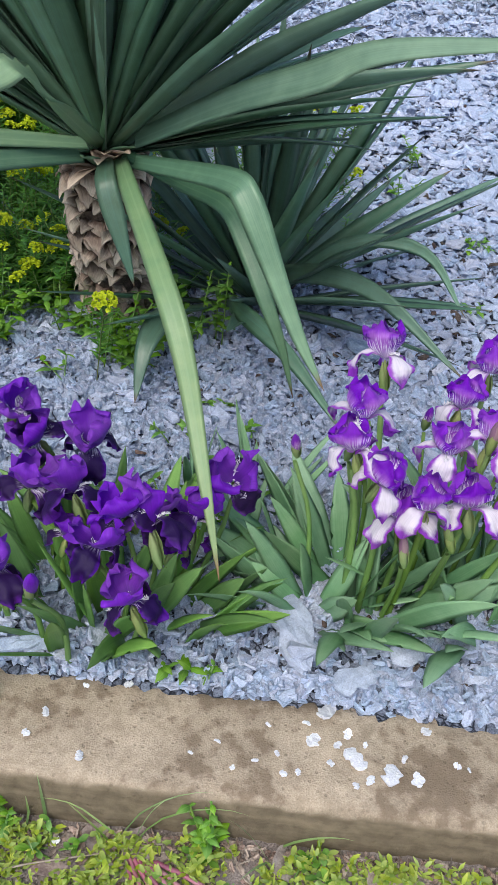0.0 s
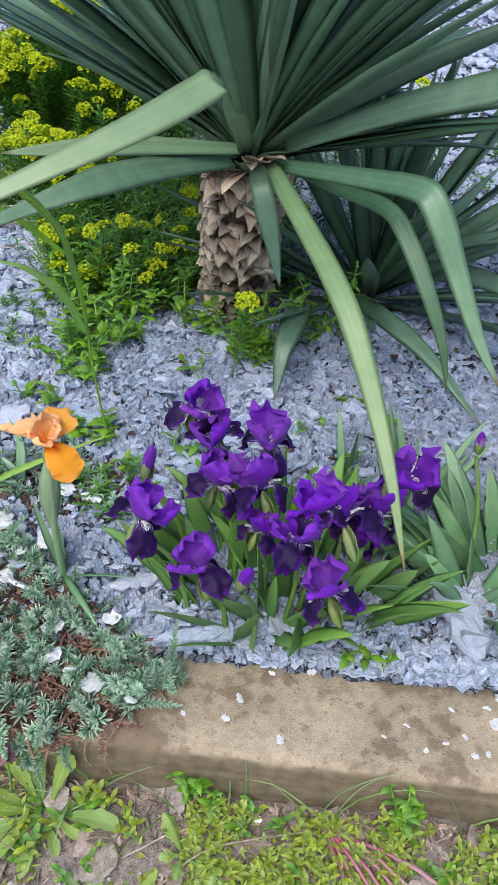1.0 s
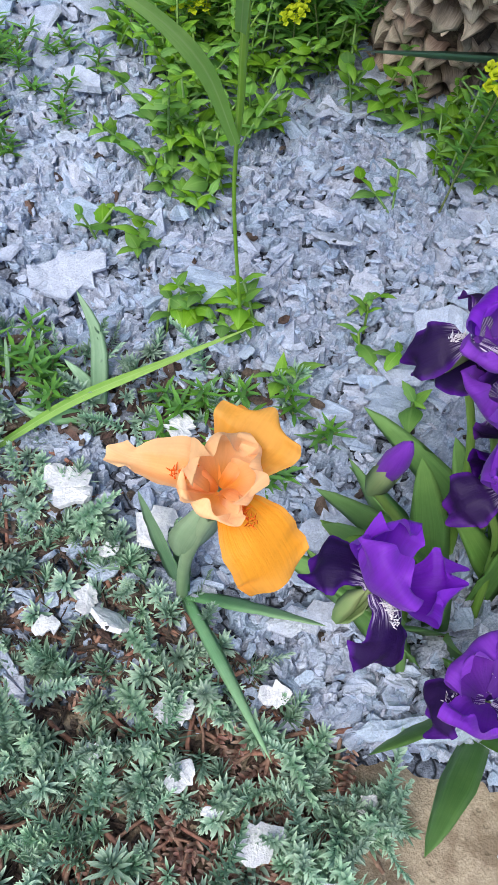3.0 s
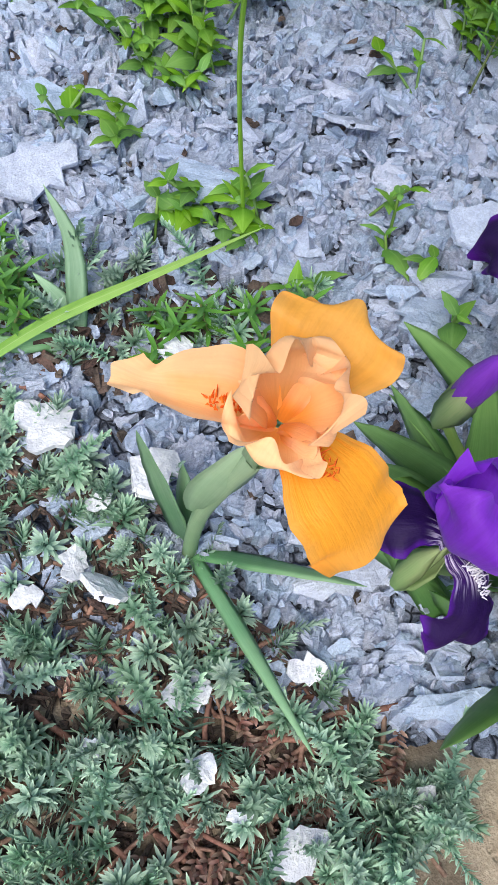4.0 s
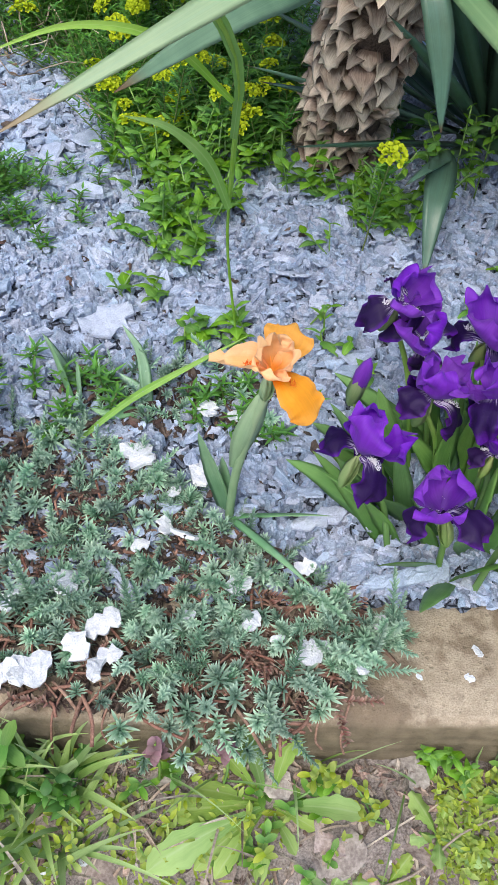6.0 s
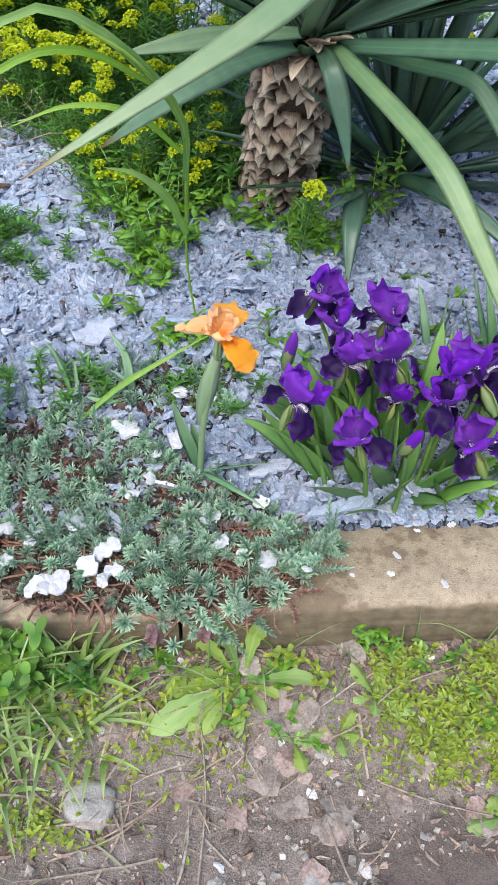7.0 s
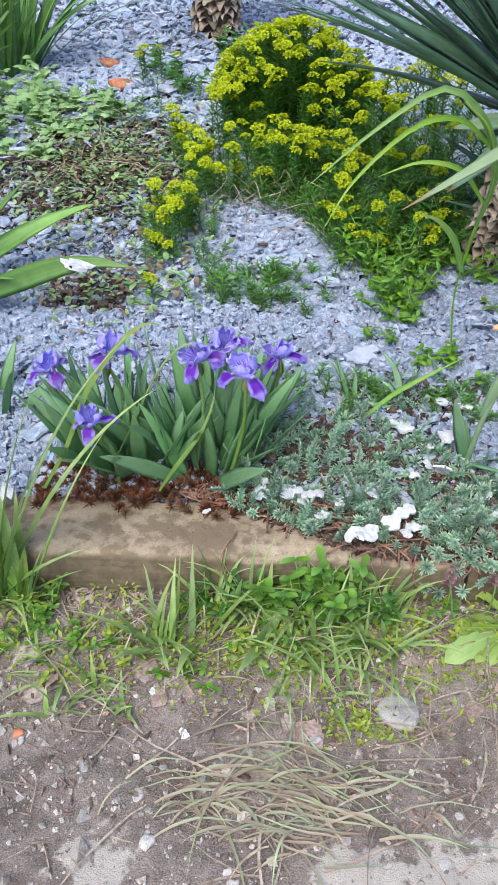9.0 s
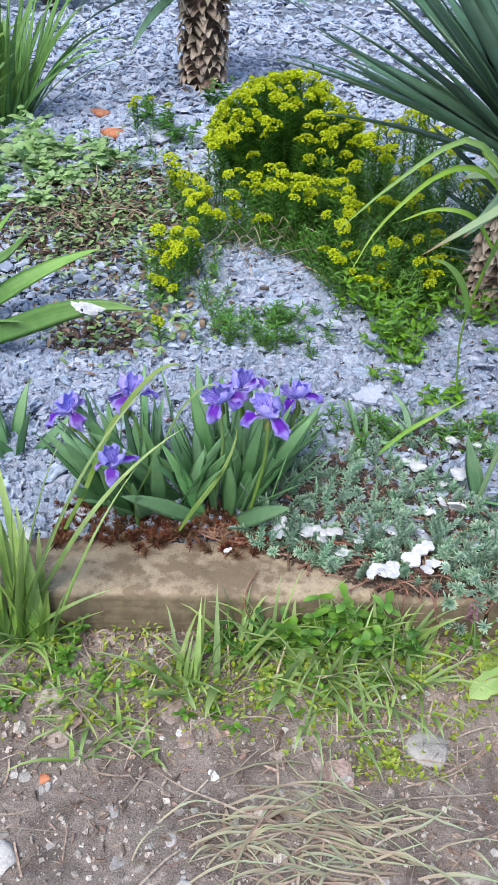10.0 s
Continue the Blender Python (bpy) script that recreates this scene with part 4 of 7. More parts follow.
crown(yucca, BASE, HEART, 185, (0.54, 0.82), 0.028, 21, YUCCA, allowed)
for pts, half, mat, fold, twist, label in (
    (((-0.30, 0.88, 0.70), (-0.273, 0.80, 0.69), (-0.165, 0.55, 0.62), (-0.112, 0.45, 0.545), (-0.059, 0.311, 0.435), (-0.018, 0.223, 0.305)), 0.02, YUCCA_PALE, 0.15, 0.0, "pale old leaf hanging down over the flowers"),
    (((-0.281, 0.87, 0.698), (-0.148, 0.68, 0.745), (-0.064, 0.54, 0.778), (-0.036, 0.502, 0.768), (0.006, 0.475, 0.69), (0.058, 0.445, 0.59), (0.103, 0.42, 0.522)), 0.0215, YUCCA_MID, 0.12, 0.0, "kinked leaf bent down at its middle"),
    (((-0.289, 0.87, 0.709), (-0.166, 0.77, 0.695), (-0.085, 0.68, 0.697), (-0.045, 0.63, 0.661), (0.003, 0.575, 0.58), (0.037, 0.57, 0.5), (0.063, 0.585, 0.404)), 0.016, YUCCA_MID, 0.15, 0.0, "kinked leaf bent down at its middle"),
    (((-0.34, 0.9, 0.709), (-0.348, 0.66, 0.834), (-0.36, 0.535, 0.9), (-0.378, 0.5, 0.895), (-0.453, 0.39, 0.865), (-0.59, 0.29, 0.81), (-0.768, 0.208, 0.728)), 0.025, YUCCA_PALE, 0.12, 0.0, "pale leaf folded over sideways"),
    (((-0.368, 0.86, 0.702), (-0.458, 0.7, 0.728), (-0.524, 0.57, 0.742), (-0.581, 0.46, 0.744), (-0.68, 0.3, 0.73)), 0.026, YUCCA_MID, 0.15, 0.0, ""),
    (((-0.359, 0.87, 0.72), (-0.501, 0.68, 0.764), (-0.581, 0.56, 0.785), (-0.656, 0.46, 0.80)), 0.018, YUCCA_PALE, 0.3, 0.0, ""),
    (((-0.271, 0.88, 0.731), (-0.094, 0.72, 0.843), (0.041, 0.62, 0.909), (0.138, 0.55, 0.962), (0.36, 0.41, 1.01)), 0.026, YUCCA_MID, 0.25, 0.2, ""),
    (((-0.32, 0.86, 0.70), (-0.305, 0.79, 0.68), (-0.28, 0.775, 0.6), (-0.255, 0.785, 0.49)), 0.021, YUCCA, 0.2, 0.0, ""),
):
    yucca_leaf(np.array(pts), half, yucca, BASE, mat, fold, None, twist, label, 24, 0.55, 0.0, (-0.4, -0.5, 1.5))

# dry stubs and short blades that close the crown's underside
g = np.random.default_rng(27)
for i in range(34):
    a = i * 2.39996
    out = vec(math.cos(a), math.sin(a), 0)
    p = vec(*HEART) + out * 0.035 - vec(0, 0, 0.02 + 0.03 * g.random())
    s = Soup()
    ln = g.uniform(0.05, 0.1)
    blade(s, grow(p, out + vec(0, 0, g.uniform(-0.1, 0.7)), ln, 0.6, 8), 0.02 * taper(8, 0.3, 0.9, 0.6), None, 0.4, 0.002, 5, 0.0, 0.0, BASE)
    part("leaf_stub", s.mesh("leaf_stub", SCALE_LEAF if i % 3 else YUCCA_MID), yucca)

YB = (-0.04, 1.24, 0.28)
young = thing("yucca", YB, "low yucca with narrow dark green leaves rising from the mulch", "yucca")
crown(young, YB, (-0.04, 1.22, 0.3), 62, (0.5, 0.74), 0.023, 33, YUCCA, lambda az: 12 if 120 < az < 330 else 6, (0.0, 0.2), 0.5, 0.03)
for pts, half in (
    (((-0.04, 1.2, 0.32), (0.04, 1.05, 0.44), (0.2, 0.88, 0.49), (0.38, 0.72, 0.4)), 0.022),
    (((-0.1, 1.1, 0.34), (-0.06, 0.92, 0.4), (0.05, 0.8, 0.37), (0.17, 0.68, 0.28)), 0.02),
    (((-0.2, 1.02, 0.34), (-0.21, 0.9, 0.385), (-0.235, 0.8, 0.36), (-0.245, 0.731, 0.265)), 0.026),
    (((0.0, 1.2, 0.32), (0.15, 1.15, 0.48), (0.32, 1.1, 0.5), (0.42, 1.0, 0.4)), 0.016),
):
    yucca_leaf(np.array(pts), half, young, YB, YUCCA, 0.2, vec(0.5, 0.8, 0.2), 0.0, "", 16, 0.55, 0.0, (-0.4, -0.6, 1.1))

FB, FT = (-1.38, 3.62, 0.5), (-1.36, 3.5, 1.02)
old = thing("yucca", FB, "distant yucca with a scaly brown trunk and drooping grey leaves", "yucca")
trunk_with_bases(old, FB, FT, 0.13, 230, 0.055, 9)
crown(old, FB, (-1.36, 3.5, 1.06), 70, (0.55, 0.8), 0.024, 44, YUCCA, lambda az: -45, (0.2, 1.2), 0.3, 0.05)


# ---- irises ----
def petal(ctrl, half, cup, ruffle, freq, seed, material, name, nv=22, nu=17, skew=0.0):
    g = np.random.default_rng(seed)
    c = curve([(r, 0, z) for r, z in ctrl], nv)
    v = np.linspace(0, 1, nv)
    w = np.interp(v, np.linspace(0, 1, len(half)), half)
    for k in range(2):
        w[1:-1] = (w[:-2] + 2 * w[1:-1] + w[2:]) / 4
    tan = unit(np.gradient(c, axis=0))
    nor = np.cross(tan, vec(0, 1, 0))
    u = np.linspace(-1, 1, nu)
    ph = g.uniform(0, 6, 4)
    lift = cup * w[:, None] * u[None] ** 2
    edge = np.abs(u)[None] ** 1.6 * (0.3 + v[:, None])
    lift = lift + ruffle * edge * (np.sin(freq * v[:, None] * 6.3 + ph[0] + 1.3 * np.sign(u)[None]) + 0.5 * np.sin(freq * 2.3 * v[:, None] * 6.3 + ph[1]))
    lift = lift + 0.45 * ruffle * np.sin(u[None] * 4.1 + v[:, None] * 7.3 + ph[1]) * np.sin(v[:, None] * 5.1 - u[None] * 2.7 + ph[3]) * v[:, None]
    rim = np.clip((v[:, None] - 0.7) / 0.3, 0, 1)
    lift = lift + ruffle * rim * np.sin(u[None] * 5.5 + ph[2]) * 0.9
    along = rim * (-0.2 * np.abs(u)[None] ** 2.2) + rim * 0.03 * np.sin(u[None] * 6 + ph[3])
    p = c[:, None] + vec(0, 1, 0) * (u[None] * w[:, None])[..., None] + nor[:, None] * lift[..., None] + tan[:, None] * along[..., None]
    p[..., 1] += skew * v[:, None] ** 2
    st = np.stack([np.repeat(u[None], nv, 0), np.repeat(v[:, None], nu, 1)], -1)
    return Soup().grid(p, st).mesh(name, material)


def beard_mesh(material):
    s = Soup()
    g = np.random.default_rng(2)
    for i in range(46):
        t = i / 46
        b = vec(0.3 + 0.42 * t, g.normal(0, 0.035), 0.12 + 0.07 * math.sin(t * 2.6))
        rod(s, np.array([b, b + vec(g.normal(0, 0.03), g.normal(0, 0.05), 0.1 * (1 - 0.4 * t))]), [0.016, 0.004], 3)
    return s.mesh("beard", material)


SHUT = [(0.06, 0.0), (0.34, 0.28), (0.52, 0.66), (0.42, 1.02), (0.12, 1.16)]
LOOSE = [(0.06, 0.0), (0.36, 0.24), (0.62, 0.58), (0.66, 0.92), (0.42, 1.14)]
LEANING = [(0.06, 0.0), (0.42, 0.2), (0.78, 0.42), (0.96, 0.66), (0.9, 0.9)]
STD_W = [0.14, 0.32, 0.52, 0.64, 0.66, 0.58, 0.34]
DROP = [(0.08, 0.04), (0.46, 0.2), (0.84, 0.06), (1.04, -0.36), (0.98, -0.86)]
SHORT = [(0.08, 0.04), (0.44, 0.2), (0.76, 0.1), (0.92, -0.22), (0.88, -0.62)]
FLARE = [(0.08, 0.04), (0.5, 0.2), (0.95, 0.14), (1.3, -0.12), (1.45, -0.5)]
TUCK = [(0.08, 0.04), (0.42, 0.18), (0.72, -0.05), (0.76, -0.5), (0.6, -0.85)]
FALL_W = [0.13, 0.19, 0.3, 0.43, 0.48, 0.42, 0.1]


def family(std, fall, beard, seed, ruffle=0.07, stds=(SHUT, SHUT, LOOSE), falls=(DROP, DROP, TUCK), std_w=STD_W, fall_w=FALL_W, freq=1.6):
    return {
        "standard": [petal(c, std_w, 0.4, ruffle * 1.2, freq, seed + i, std, "standard", skew=0.1 * (i - 1)) for i, c in enumerate(stds)],
        "fall": [petal(c, fall_w, -0.3, ruffle, freq, seed + 9 + i, fall, "fall") for i, c in enumerate(falls)],
        "beard": beard_mesh(beard),
    }


VIOLET = family(P_STD, P_FALL, BEARD_W, 100, 0.125, (SHUT, LOOSE, LEANING), (SHORT, DROP, TUCK), STD_W, [0.13, 0.22, 0.36, 0.47, 0.5, 0.46, 0.3], 1.5)
PLICATA = family(W_STD, W_FALL, BEARD_W, 140, 0.11)
LAVENDER = family(B_STD, B_FALL, BEARD_W, 180, 0.12, (SHUT, LOOSE, LEANING), (FLARE, FLARE, DROP))


def ovary_mesh(material):
    s = Soup()
    rod(s, np.array([(0, 0, -1.2), (0, 0, -0.9), (0, 0, -0.5), (0, 0, -0.2), (0, 0, -0.06)]), [0.08, 0.13, 0.1, 0.07, 0.02], 7)
    for a in (0.4, 3.4):
        w = vec(math.cos(a), math.sin(a), 0)
        blade(s, np.array([w * 0.05 + vec(0, 0, -1.25), w * 0.2 + vec(0, 0, -0.95), w * 0.22 + vec(0, 0, -0.5), w * 0.1 + vec(0, 0, -0.1)]), [0.1, 0.2, 0.19, 0.03], vec(-w[1], w[0], 0), -0.6, 0.02)
    return s.mesh("flower", material)


OVARY = ovary_mesh(SPATHE)


def flower(parent, org, at, size, kin, yaw, lean=(0, 0), k=0, label="", full=1.0):
    """A bearded iris: three standards up, three falls down, a beard on each fall."""
    ob = part("flower", OVARY, parent, label)
    ob.matrix_basis = Matrix.Translation(vec(*at) - np.asarray(org)) @ pose(0, 0, 0, lean[0], lean[1], yaw) @ Matrix.Scale(size, 4)
    for i in range(3):
        a = 120 * i
        part("fall", kin["fall"][(k + i) % 3], ob, m=pose(0, 0, 0, 0, 0, a) @ pose(0, 0, 0, 0, (7 * ((k * 5 + i * 3) % 5) - 14), 0))
        part("beard", kin["beard"], ob, m=pose(0, 0, 0, 0, 0, a))
        part("standard", kin["standard"][(k + 2 * i) % 3], ob, m=pose(0, 0, 0, 0, 0, a + 60) @ Matrix.Scale(full, 4))
    return ob


def stem(parent, org, foot, at, r=0.0042, bow=0.02, name="stem"):
    foot, at = np.asarray(foot, float), np.asarray(at, float)
    mid = (foot * 0.45 + at * 0.55) + vec(bow * 0.6, bow, 0)
    s = Soup()
    rod(s, curve([foot - vec(0, 0, 0.02), mid, at], 9), np.linspace(r * 1.2, r * 0.8, 9), 7, org)
    return part(name, s.mesh(name, STEM), parent)


def bud(parent, org, at, size, material, lean=(0, 0)):
    s = Soup()
    rod(s, np.array([(0, 0, -0.2), (0, 0, 0.2), (0, 0, 0.55), (0, 0, 0.85), (0, 0, 1.05)]), [0.1, 0.19, 0.2, 0.13, 0.02], 8)
    ob = part("bud", s.mesh("bud", material), parent)
    ob.matrix_basis = Matrix.Translation(vec(*at) - np.asarray(org)) @ pose(0, 0, 0, lean[0], lean[1], 40) @ Matrix.Scale(size, 4)
    q = Soup()
    for a in (0.3, 3.5):
        w = vec(math.cos(a), math.sin(a), 0)
        blade(q, np.array([w * 0.06 + vec(0, 0, -0.55), w * 0.2 + vec(0, 0, -0.2), w * 0.23 + vec(0, 0, 0.2), w * 0.16 + vec(0, 0, 0.55)]), [0.1, 0.2, 0.2, 0.03], vec(-w[1], w[0], 0), -0.7, 0.02)
    part("sheath", q.mesh("sheath", SPATHE), ob)
    return ob


def sword(parent, org, foot, way, ln, half, droop, mat, g, fold=0.12, n=11):
    """One sword-shaped iris leaf."""
    pts = grow(foot, way, ln, droop, n)
    w = np.asarray(way, float)
    side = np.cross(w, vec(*g.normal(size=3))) if g.random() < 0.4 else vec(g.normal(0, 0.5) + 0.8, g.normal(0, 0.5), 0.1)
    s = Soup()
    blade(s, pts, half * taper(n, 0.5, 0.8, 0.62), side, fold, 0.0016, 5, g.normal(0, 0.35), 0.04, org)
    return part("leaf", s.mesh("leaf", mat), parent)


def leaves(parent, org, centre, spread, count, length, half, mat, seed, lean=0.55, droop=0.35, aim=(0, 0)):
    g = np.random.default_rng(seed)
    for i in range(count):
        a = g.uniform(0, 2 * math.pi)
        r = math.sqrt(g.random())
        x, y = centre[0] + spread[0] * r * math.cos(a), centre[1] + spread[1] * r * math.sin(a)
        out = vec(math.cos(a) * spread[0], math.sin(a) * spread[1], 0)
        out = unit(out) * r * lean + 0.22 * g.normal(size=3) * vec(1, 1, 0) + vec(aim[0], aim[1], 0)
        way = unit(out + vec(0, 0, 0.85))
        sword(parent, org, (x, y, float(bed_z(x, y)) - 0.01), way, length * g.uniform(0.6, 1.12), half * g.uniform(0.75, 1.15), droop * g.uniform(0.2, 1.6), mat, g)


# dark violet clump
C = (-0.2, 0.29, 0.15)
violet = thing("iris_clump", C, "clump of dark violet bearded irises in full bloom in white mulch", "iris")
leaves(violet, C, (-0.2, 0.30), (0.18, 0.1), 68, 0.2, 0.0175, IRIS_LEAF, 71, 0.6, 0.55)
spots = [(-0.36, 0.4, 0.465), (-0.326, 0.384, 0.425), (-0.241, 0.385, 0.425), (-0.316, 0.318, 0.385), (-0.244, 0.29, 0.405), (-0.156, 0.24, 0.42), (-0.119, 0.237, 0.405), (-0.187, 0.202, 0.385), (-0.244, 0.251, 0.355), (-0.09, 0.265, 0.35), (-0.066, 0.294, 0.375), (-0.016, 0.341, 0.415), (-0.415, 0.212, 0.39), (-0.32, 0.161, 0.35), (-0.132, 0.159, 0.33)]
g = np.random.default_rng(3)
for i, at in enumerate(spots):
    at = vec(*at) - vec(0, 0, 0.022)
    f = (C[0] + 0.65 * (at[0] - C[0]), C[1] + 0.6 * (at[1] - C[1]))
    stem(violet, C, (*f, float(bed_z(*f))), at - vec(0, 0, 0.03))
    small = 0.62 if i in (8, 9) else 1.0
    flower(violet, C, at, 0.047 * small * g.uniform(0.92, 1.08), VIOLET, g.uniform(0, 360), (g.normal(0, 20) + 10, g.normal(0, 20)), i)
for at, ln in (((-0.419, 0.286, 0.40), (10, 5)), ((-0.255, 0.118, 0.355), (25, -5)), ((-0.05, 0.33, 0.38), (-5, 12))):
    f = (C[0] + 0.65 * (at[0] - C[0]), C[1] + 0.6 * (at[1] - C[1]))
    stem(violet, C, (*f, float(bed_z(*f))), vec(*at) - vec(0, 0, 0.02))
    bud(violet, C, at, 0.05, P_STD, ln)

# purple and white clump
WILTED = petal_mat("wilted_petal", (0.3, 0.22, 0.12), (0.4, 0.26, 0.3), (0.3, 0.16, 0.26), 0.6)
C = (0.24, 0.37, 0.17)
plicata = thing("iris_clump", C, "clump of purple and white bearded irises with grey-green leaves", "iris")
leaves(plicata, C, (0.2, 0.36), (0.14, 0.08), 52, 0.23, 0.0195, IRIS_GREY, 72, 0.8, 0.45, (0, -0.1))
leaves(plicata, C, (0.42, 0.36), (0.13, 0.08), 48, 0.24, 0.0195, IRIS_GREY, 73, 0.8, 0.45, (0, -0.1))
leaves(plicata, C, (0.13, 0.34), (0.08, 0.06), 20, 0.17, 0.017, IRIS_GREY, 79, 1.0, 0.6, (0, -0.15))
spots = [(0.19, 0.47, 0.575), (0.15, 0.301, 0.57), (0.148, 0.285, 0.53), (0.185, 0.26, 0.5), (0.226, 0.27, 0.435), (0.345, 0.46, 0.575), (0.335, 0.33, 0.535), (0.30, 0.40, 0.545), (0.315, 0.28, 0.46), (0.42, 0.35, 0.55), (0.40, 0.27, 0.47), (0.25, 0.25, 0.47), (0.28, 0.33, 0.51)]
g = np.random.default_rng(4)
for i, at in enumerate(spots):
    at = vec(*at) - vec(0, 0, 0.015)
    f = (C[0] + 0.7 * (at[0] - C[0]), C[1] + 0.4 * (at[1] - C[1]))
    stem(plicata, C, (*f, float(bed_z(*f))), at - vec(0, 0, 0.03), 0.005)
    flower(plicata, C, at, 0.042 * g.uniform(0.92, 1.08), PLICATA, g.uniform(0, 360), (g.normal(0, 9) + 6, g.normal(0, 9)), i)
for i in range(11):
    at = (0.09 + 0.03 * i + 0.02 * g.normal(), 0.36 + 0.07 * g.normal(), 0.47 + 0.05 * g.normal())
    f = (C[0] + 0.7 * (at[0] - C[0]), C[1] + 0.4 * (at[1] - C[1]))
    stem(plicata, C, (*f, float(bed_z(*f))), vec(*at) - vec(0, 0, 0.02), 0.004)
    bud(plicata, C, at, 0.036, (W_STD, SPATHE, WILTED)[i % 3], (g.normal(0, 14), g.normal(0, 14)))

# lavender clump
C = (-1.22, 0.29, 0.15)
lavender = thing("iris_clump", C, "clump of lavender-blue dwarf irises among broad green leaves", "iris")
leaves(lavender, C, (-1.27, 0.28), (0.12, 0.06), 50, 0.25, 0.018, IRIS_DEEP, 74, 0.42, 0.28)
leaves(lavender, C, (-1.12, 0.28), (0.12, 0.07), 54, 0.275, 0.018, IRIS_DEEP, 75, 0.46, 0.28)
spots = [(-1.426, 0.275, 0.375), (-1.305, 0.275, 0.415), (-1.318, 0.145, 0.335), (-1.118, 0.22, 0.44), (-1.08, 0.33, 0.41), (-1.025, 0.165, 0.44), (-0.965, 0.335, 0.385)]
g = np.random.default_rng(8)
for i, at in enumerate(spots):
    at = vec(*at) - vec(0, 0.015, 0.004)
    f = (C[0] + 0.75 * (at[0] - C[0]), C[1] + 0.6 * (at[1] - C[1]))
    stem(lavender, C, (*f, float(bed_z(*f))), at - vec(0, 0, 0.025))
    flower(lavender, C, at, 0.037 * g.uniform(0.92, 1.1), LAVENDER, 30 + g.uniform(-40, 40) if i != 2 else 270, (g.normal(0, 9) + 8, g.normal(0, 9)), i)

# the single apricot iris
O_FRONT = [(0.05, 0.0), (0.3, 0.16), (0.52, 0.36), (0.6, 0.58), (0.5, 0.72)]
O_RIGHT = [(0.05, 0.0), (0.26, 0.26), (0.44, 0.54), (0.46, 0.82), (0.3, 0.98)]
O_BACK = [(0.05, 0.0), (0.24, 0.3), (0.4, 0.64), (0.42, 0.94), (0.24, 1.08)]
O_FALL_A = [(0.08, 0.0), (0.42, 0.1), (0.82, 0.02), (1.22, -0.18), (1.52, -0.5)]
O_FALL_C = [(0.08, 0.0), (0.34, 0.34), (0.62, 0.6), (0.86, 0.72), (1.08, 0.68)]
O_FALL_B = [(0.08, 0.0), (0.42, 0.1), (0.84, 0.1), (1.25, 0.1), (1.62, 0.16)]
kin = {
    "standard": [petal(c, w, cup, ruf, fr, 300 + i, O_STD, "standard", 26, 21) for i, (c, w, cup, ruf, fr) in enumerate(((O_FRONT, [0.12, 0.26, 0.4, 0.5, 0.52, 0.46, 0.32], 0.55, 0.12, 1.3), (O_RIGHT, [0.12, 0.24, 0.36, 0.43, 0.44, 0.38, 0.24], 0.75, 0.15, 1.5), (O_BACK, [0.12, 0.26, 0.4, 0.5, 0.52, 0.46, 0.3], 0.7, 0.16, 1.7)))],
    "fall": [petal(O_FALL_A, [0.13, 0.3, 0.46, 0.56, 0.6, 0.6, 0.5], -0.1, 0.06, 2.6, 320, O_FALL, "fall", 26, 21), petal(O_FALL_B, [0.12, 0.3, 0.38, 0.31, 0.22, 0.16, 0.2], 1.4, 0.06, 1.7, 321, O_STD, "fall", 26, 21), petal(O_FALL_C, [0.13, 0.3, 0.5, 0.64, 0.66, 0.58, 0.4], -0.12, 0.09, 1.5, 322, O_FALL, "fall", 26, 21)],
    "beard": beard_mesh(BEARD_O),
}
C = (-0.565, 0.285, 0.158)
AT = vec(-0.528, 0.174, 0.518)
apricot = thing("iris", C, "single apricot-orange bearded iris on a tall stem beside the stonecrop", "iris")
head = part("flower", ovary_mesh(SHEATH), apricot, "ruffled apricot flower")
head.matrix_basis = Matrix.Translation(AT - vec(*C)) @ pose(0, 0, 0, 14, 6, 0) @ Matrix.Scale(0.0395, 4)
for a, k in ((-40, 0), (178, 1), (66, 2)):
    part("fall", kin["fall"][k], head, m=pose(0, 0, 0, 0, 0, a))
    part("beard", kin["beard"], head, m=pose(0, 0, 0, 0, 0, a))
for a, k in ((-108, 0), (14, 1), (128, 2)):
    part("standard", kin["standard"][k], head, m=pose(0, 0, 0, 0, 0, a))
O_ARM = petal([(0.02, 0.0), (0.14, 0.22), (0.26, 0.36), (0.36, 0.5), (0.38, 0.62)], [0.1, 0.15, 0.19, 0.2, 0.16, 0.1], -0.5, 0.04, 1.4, 333, O_STD, "style_arm", 14, 11)
for a in (-40, 178, 66):
    part("style_arm", O_ARM, head, m=pose(0, 0, 0, 0, 0, a))
HEEL = np.array(head.matrix_basis @ Vector((0, 0, -1.15))) + np.array(C)
s = Soup()
rod(s, curve([vec(*C) - vec(0, 0, 0.02), (-0.558, 0.25, 0.28), (-0.545, 0.215, 0.39), HEEL], 12), np.linspace(0.006, 0.005, 12), 8, C)
part("stem", s.mesh("stem", SHEATH), apricot)
s = Soup()
blade(s, curve([(-0.56, 0.245, 0.30), (-0.55, 0.215, 0.37), HEEL * 0.5 + vec(-0.545, 0.205, 0.4) * 0.5, HEEL + vec(0, 0, 0.012)], 10), 0.016 * taper(10, 0.5, 0.35, 0.6), vec(1, 0.2, 0), -0.5, 0.002, 5, 0, 0, C)
part("sheath", s.mesh("sheath", SHEATH), apricot, "glaucous sheath round the stem")
g = np.random.default_rng(6)
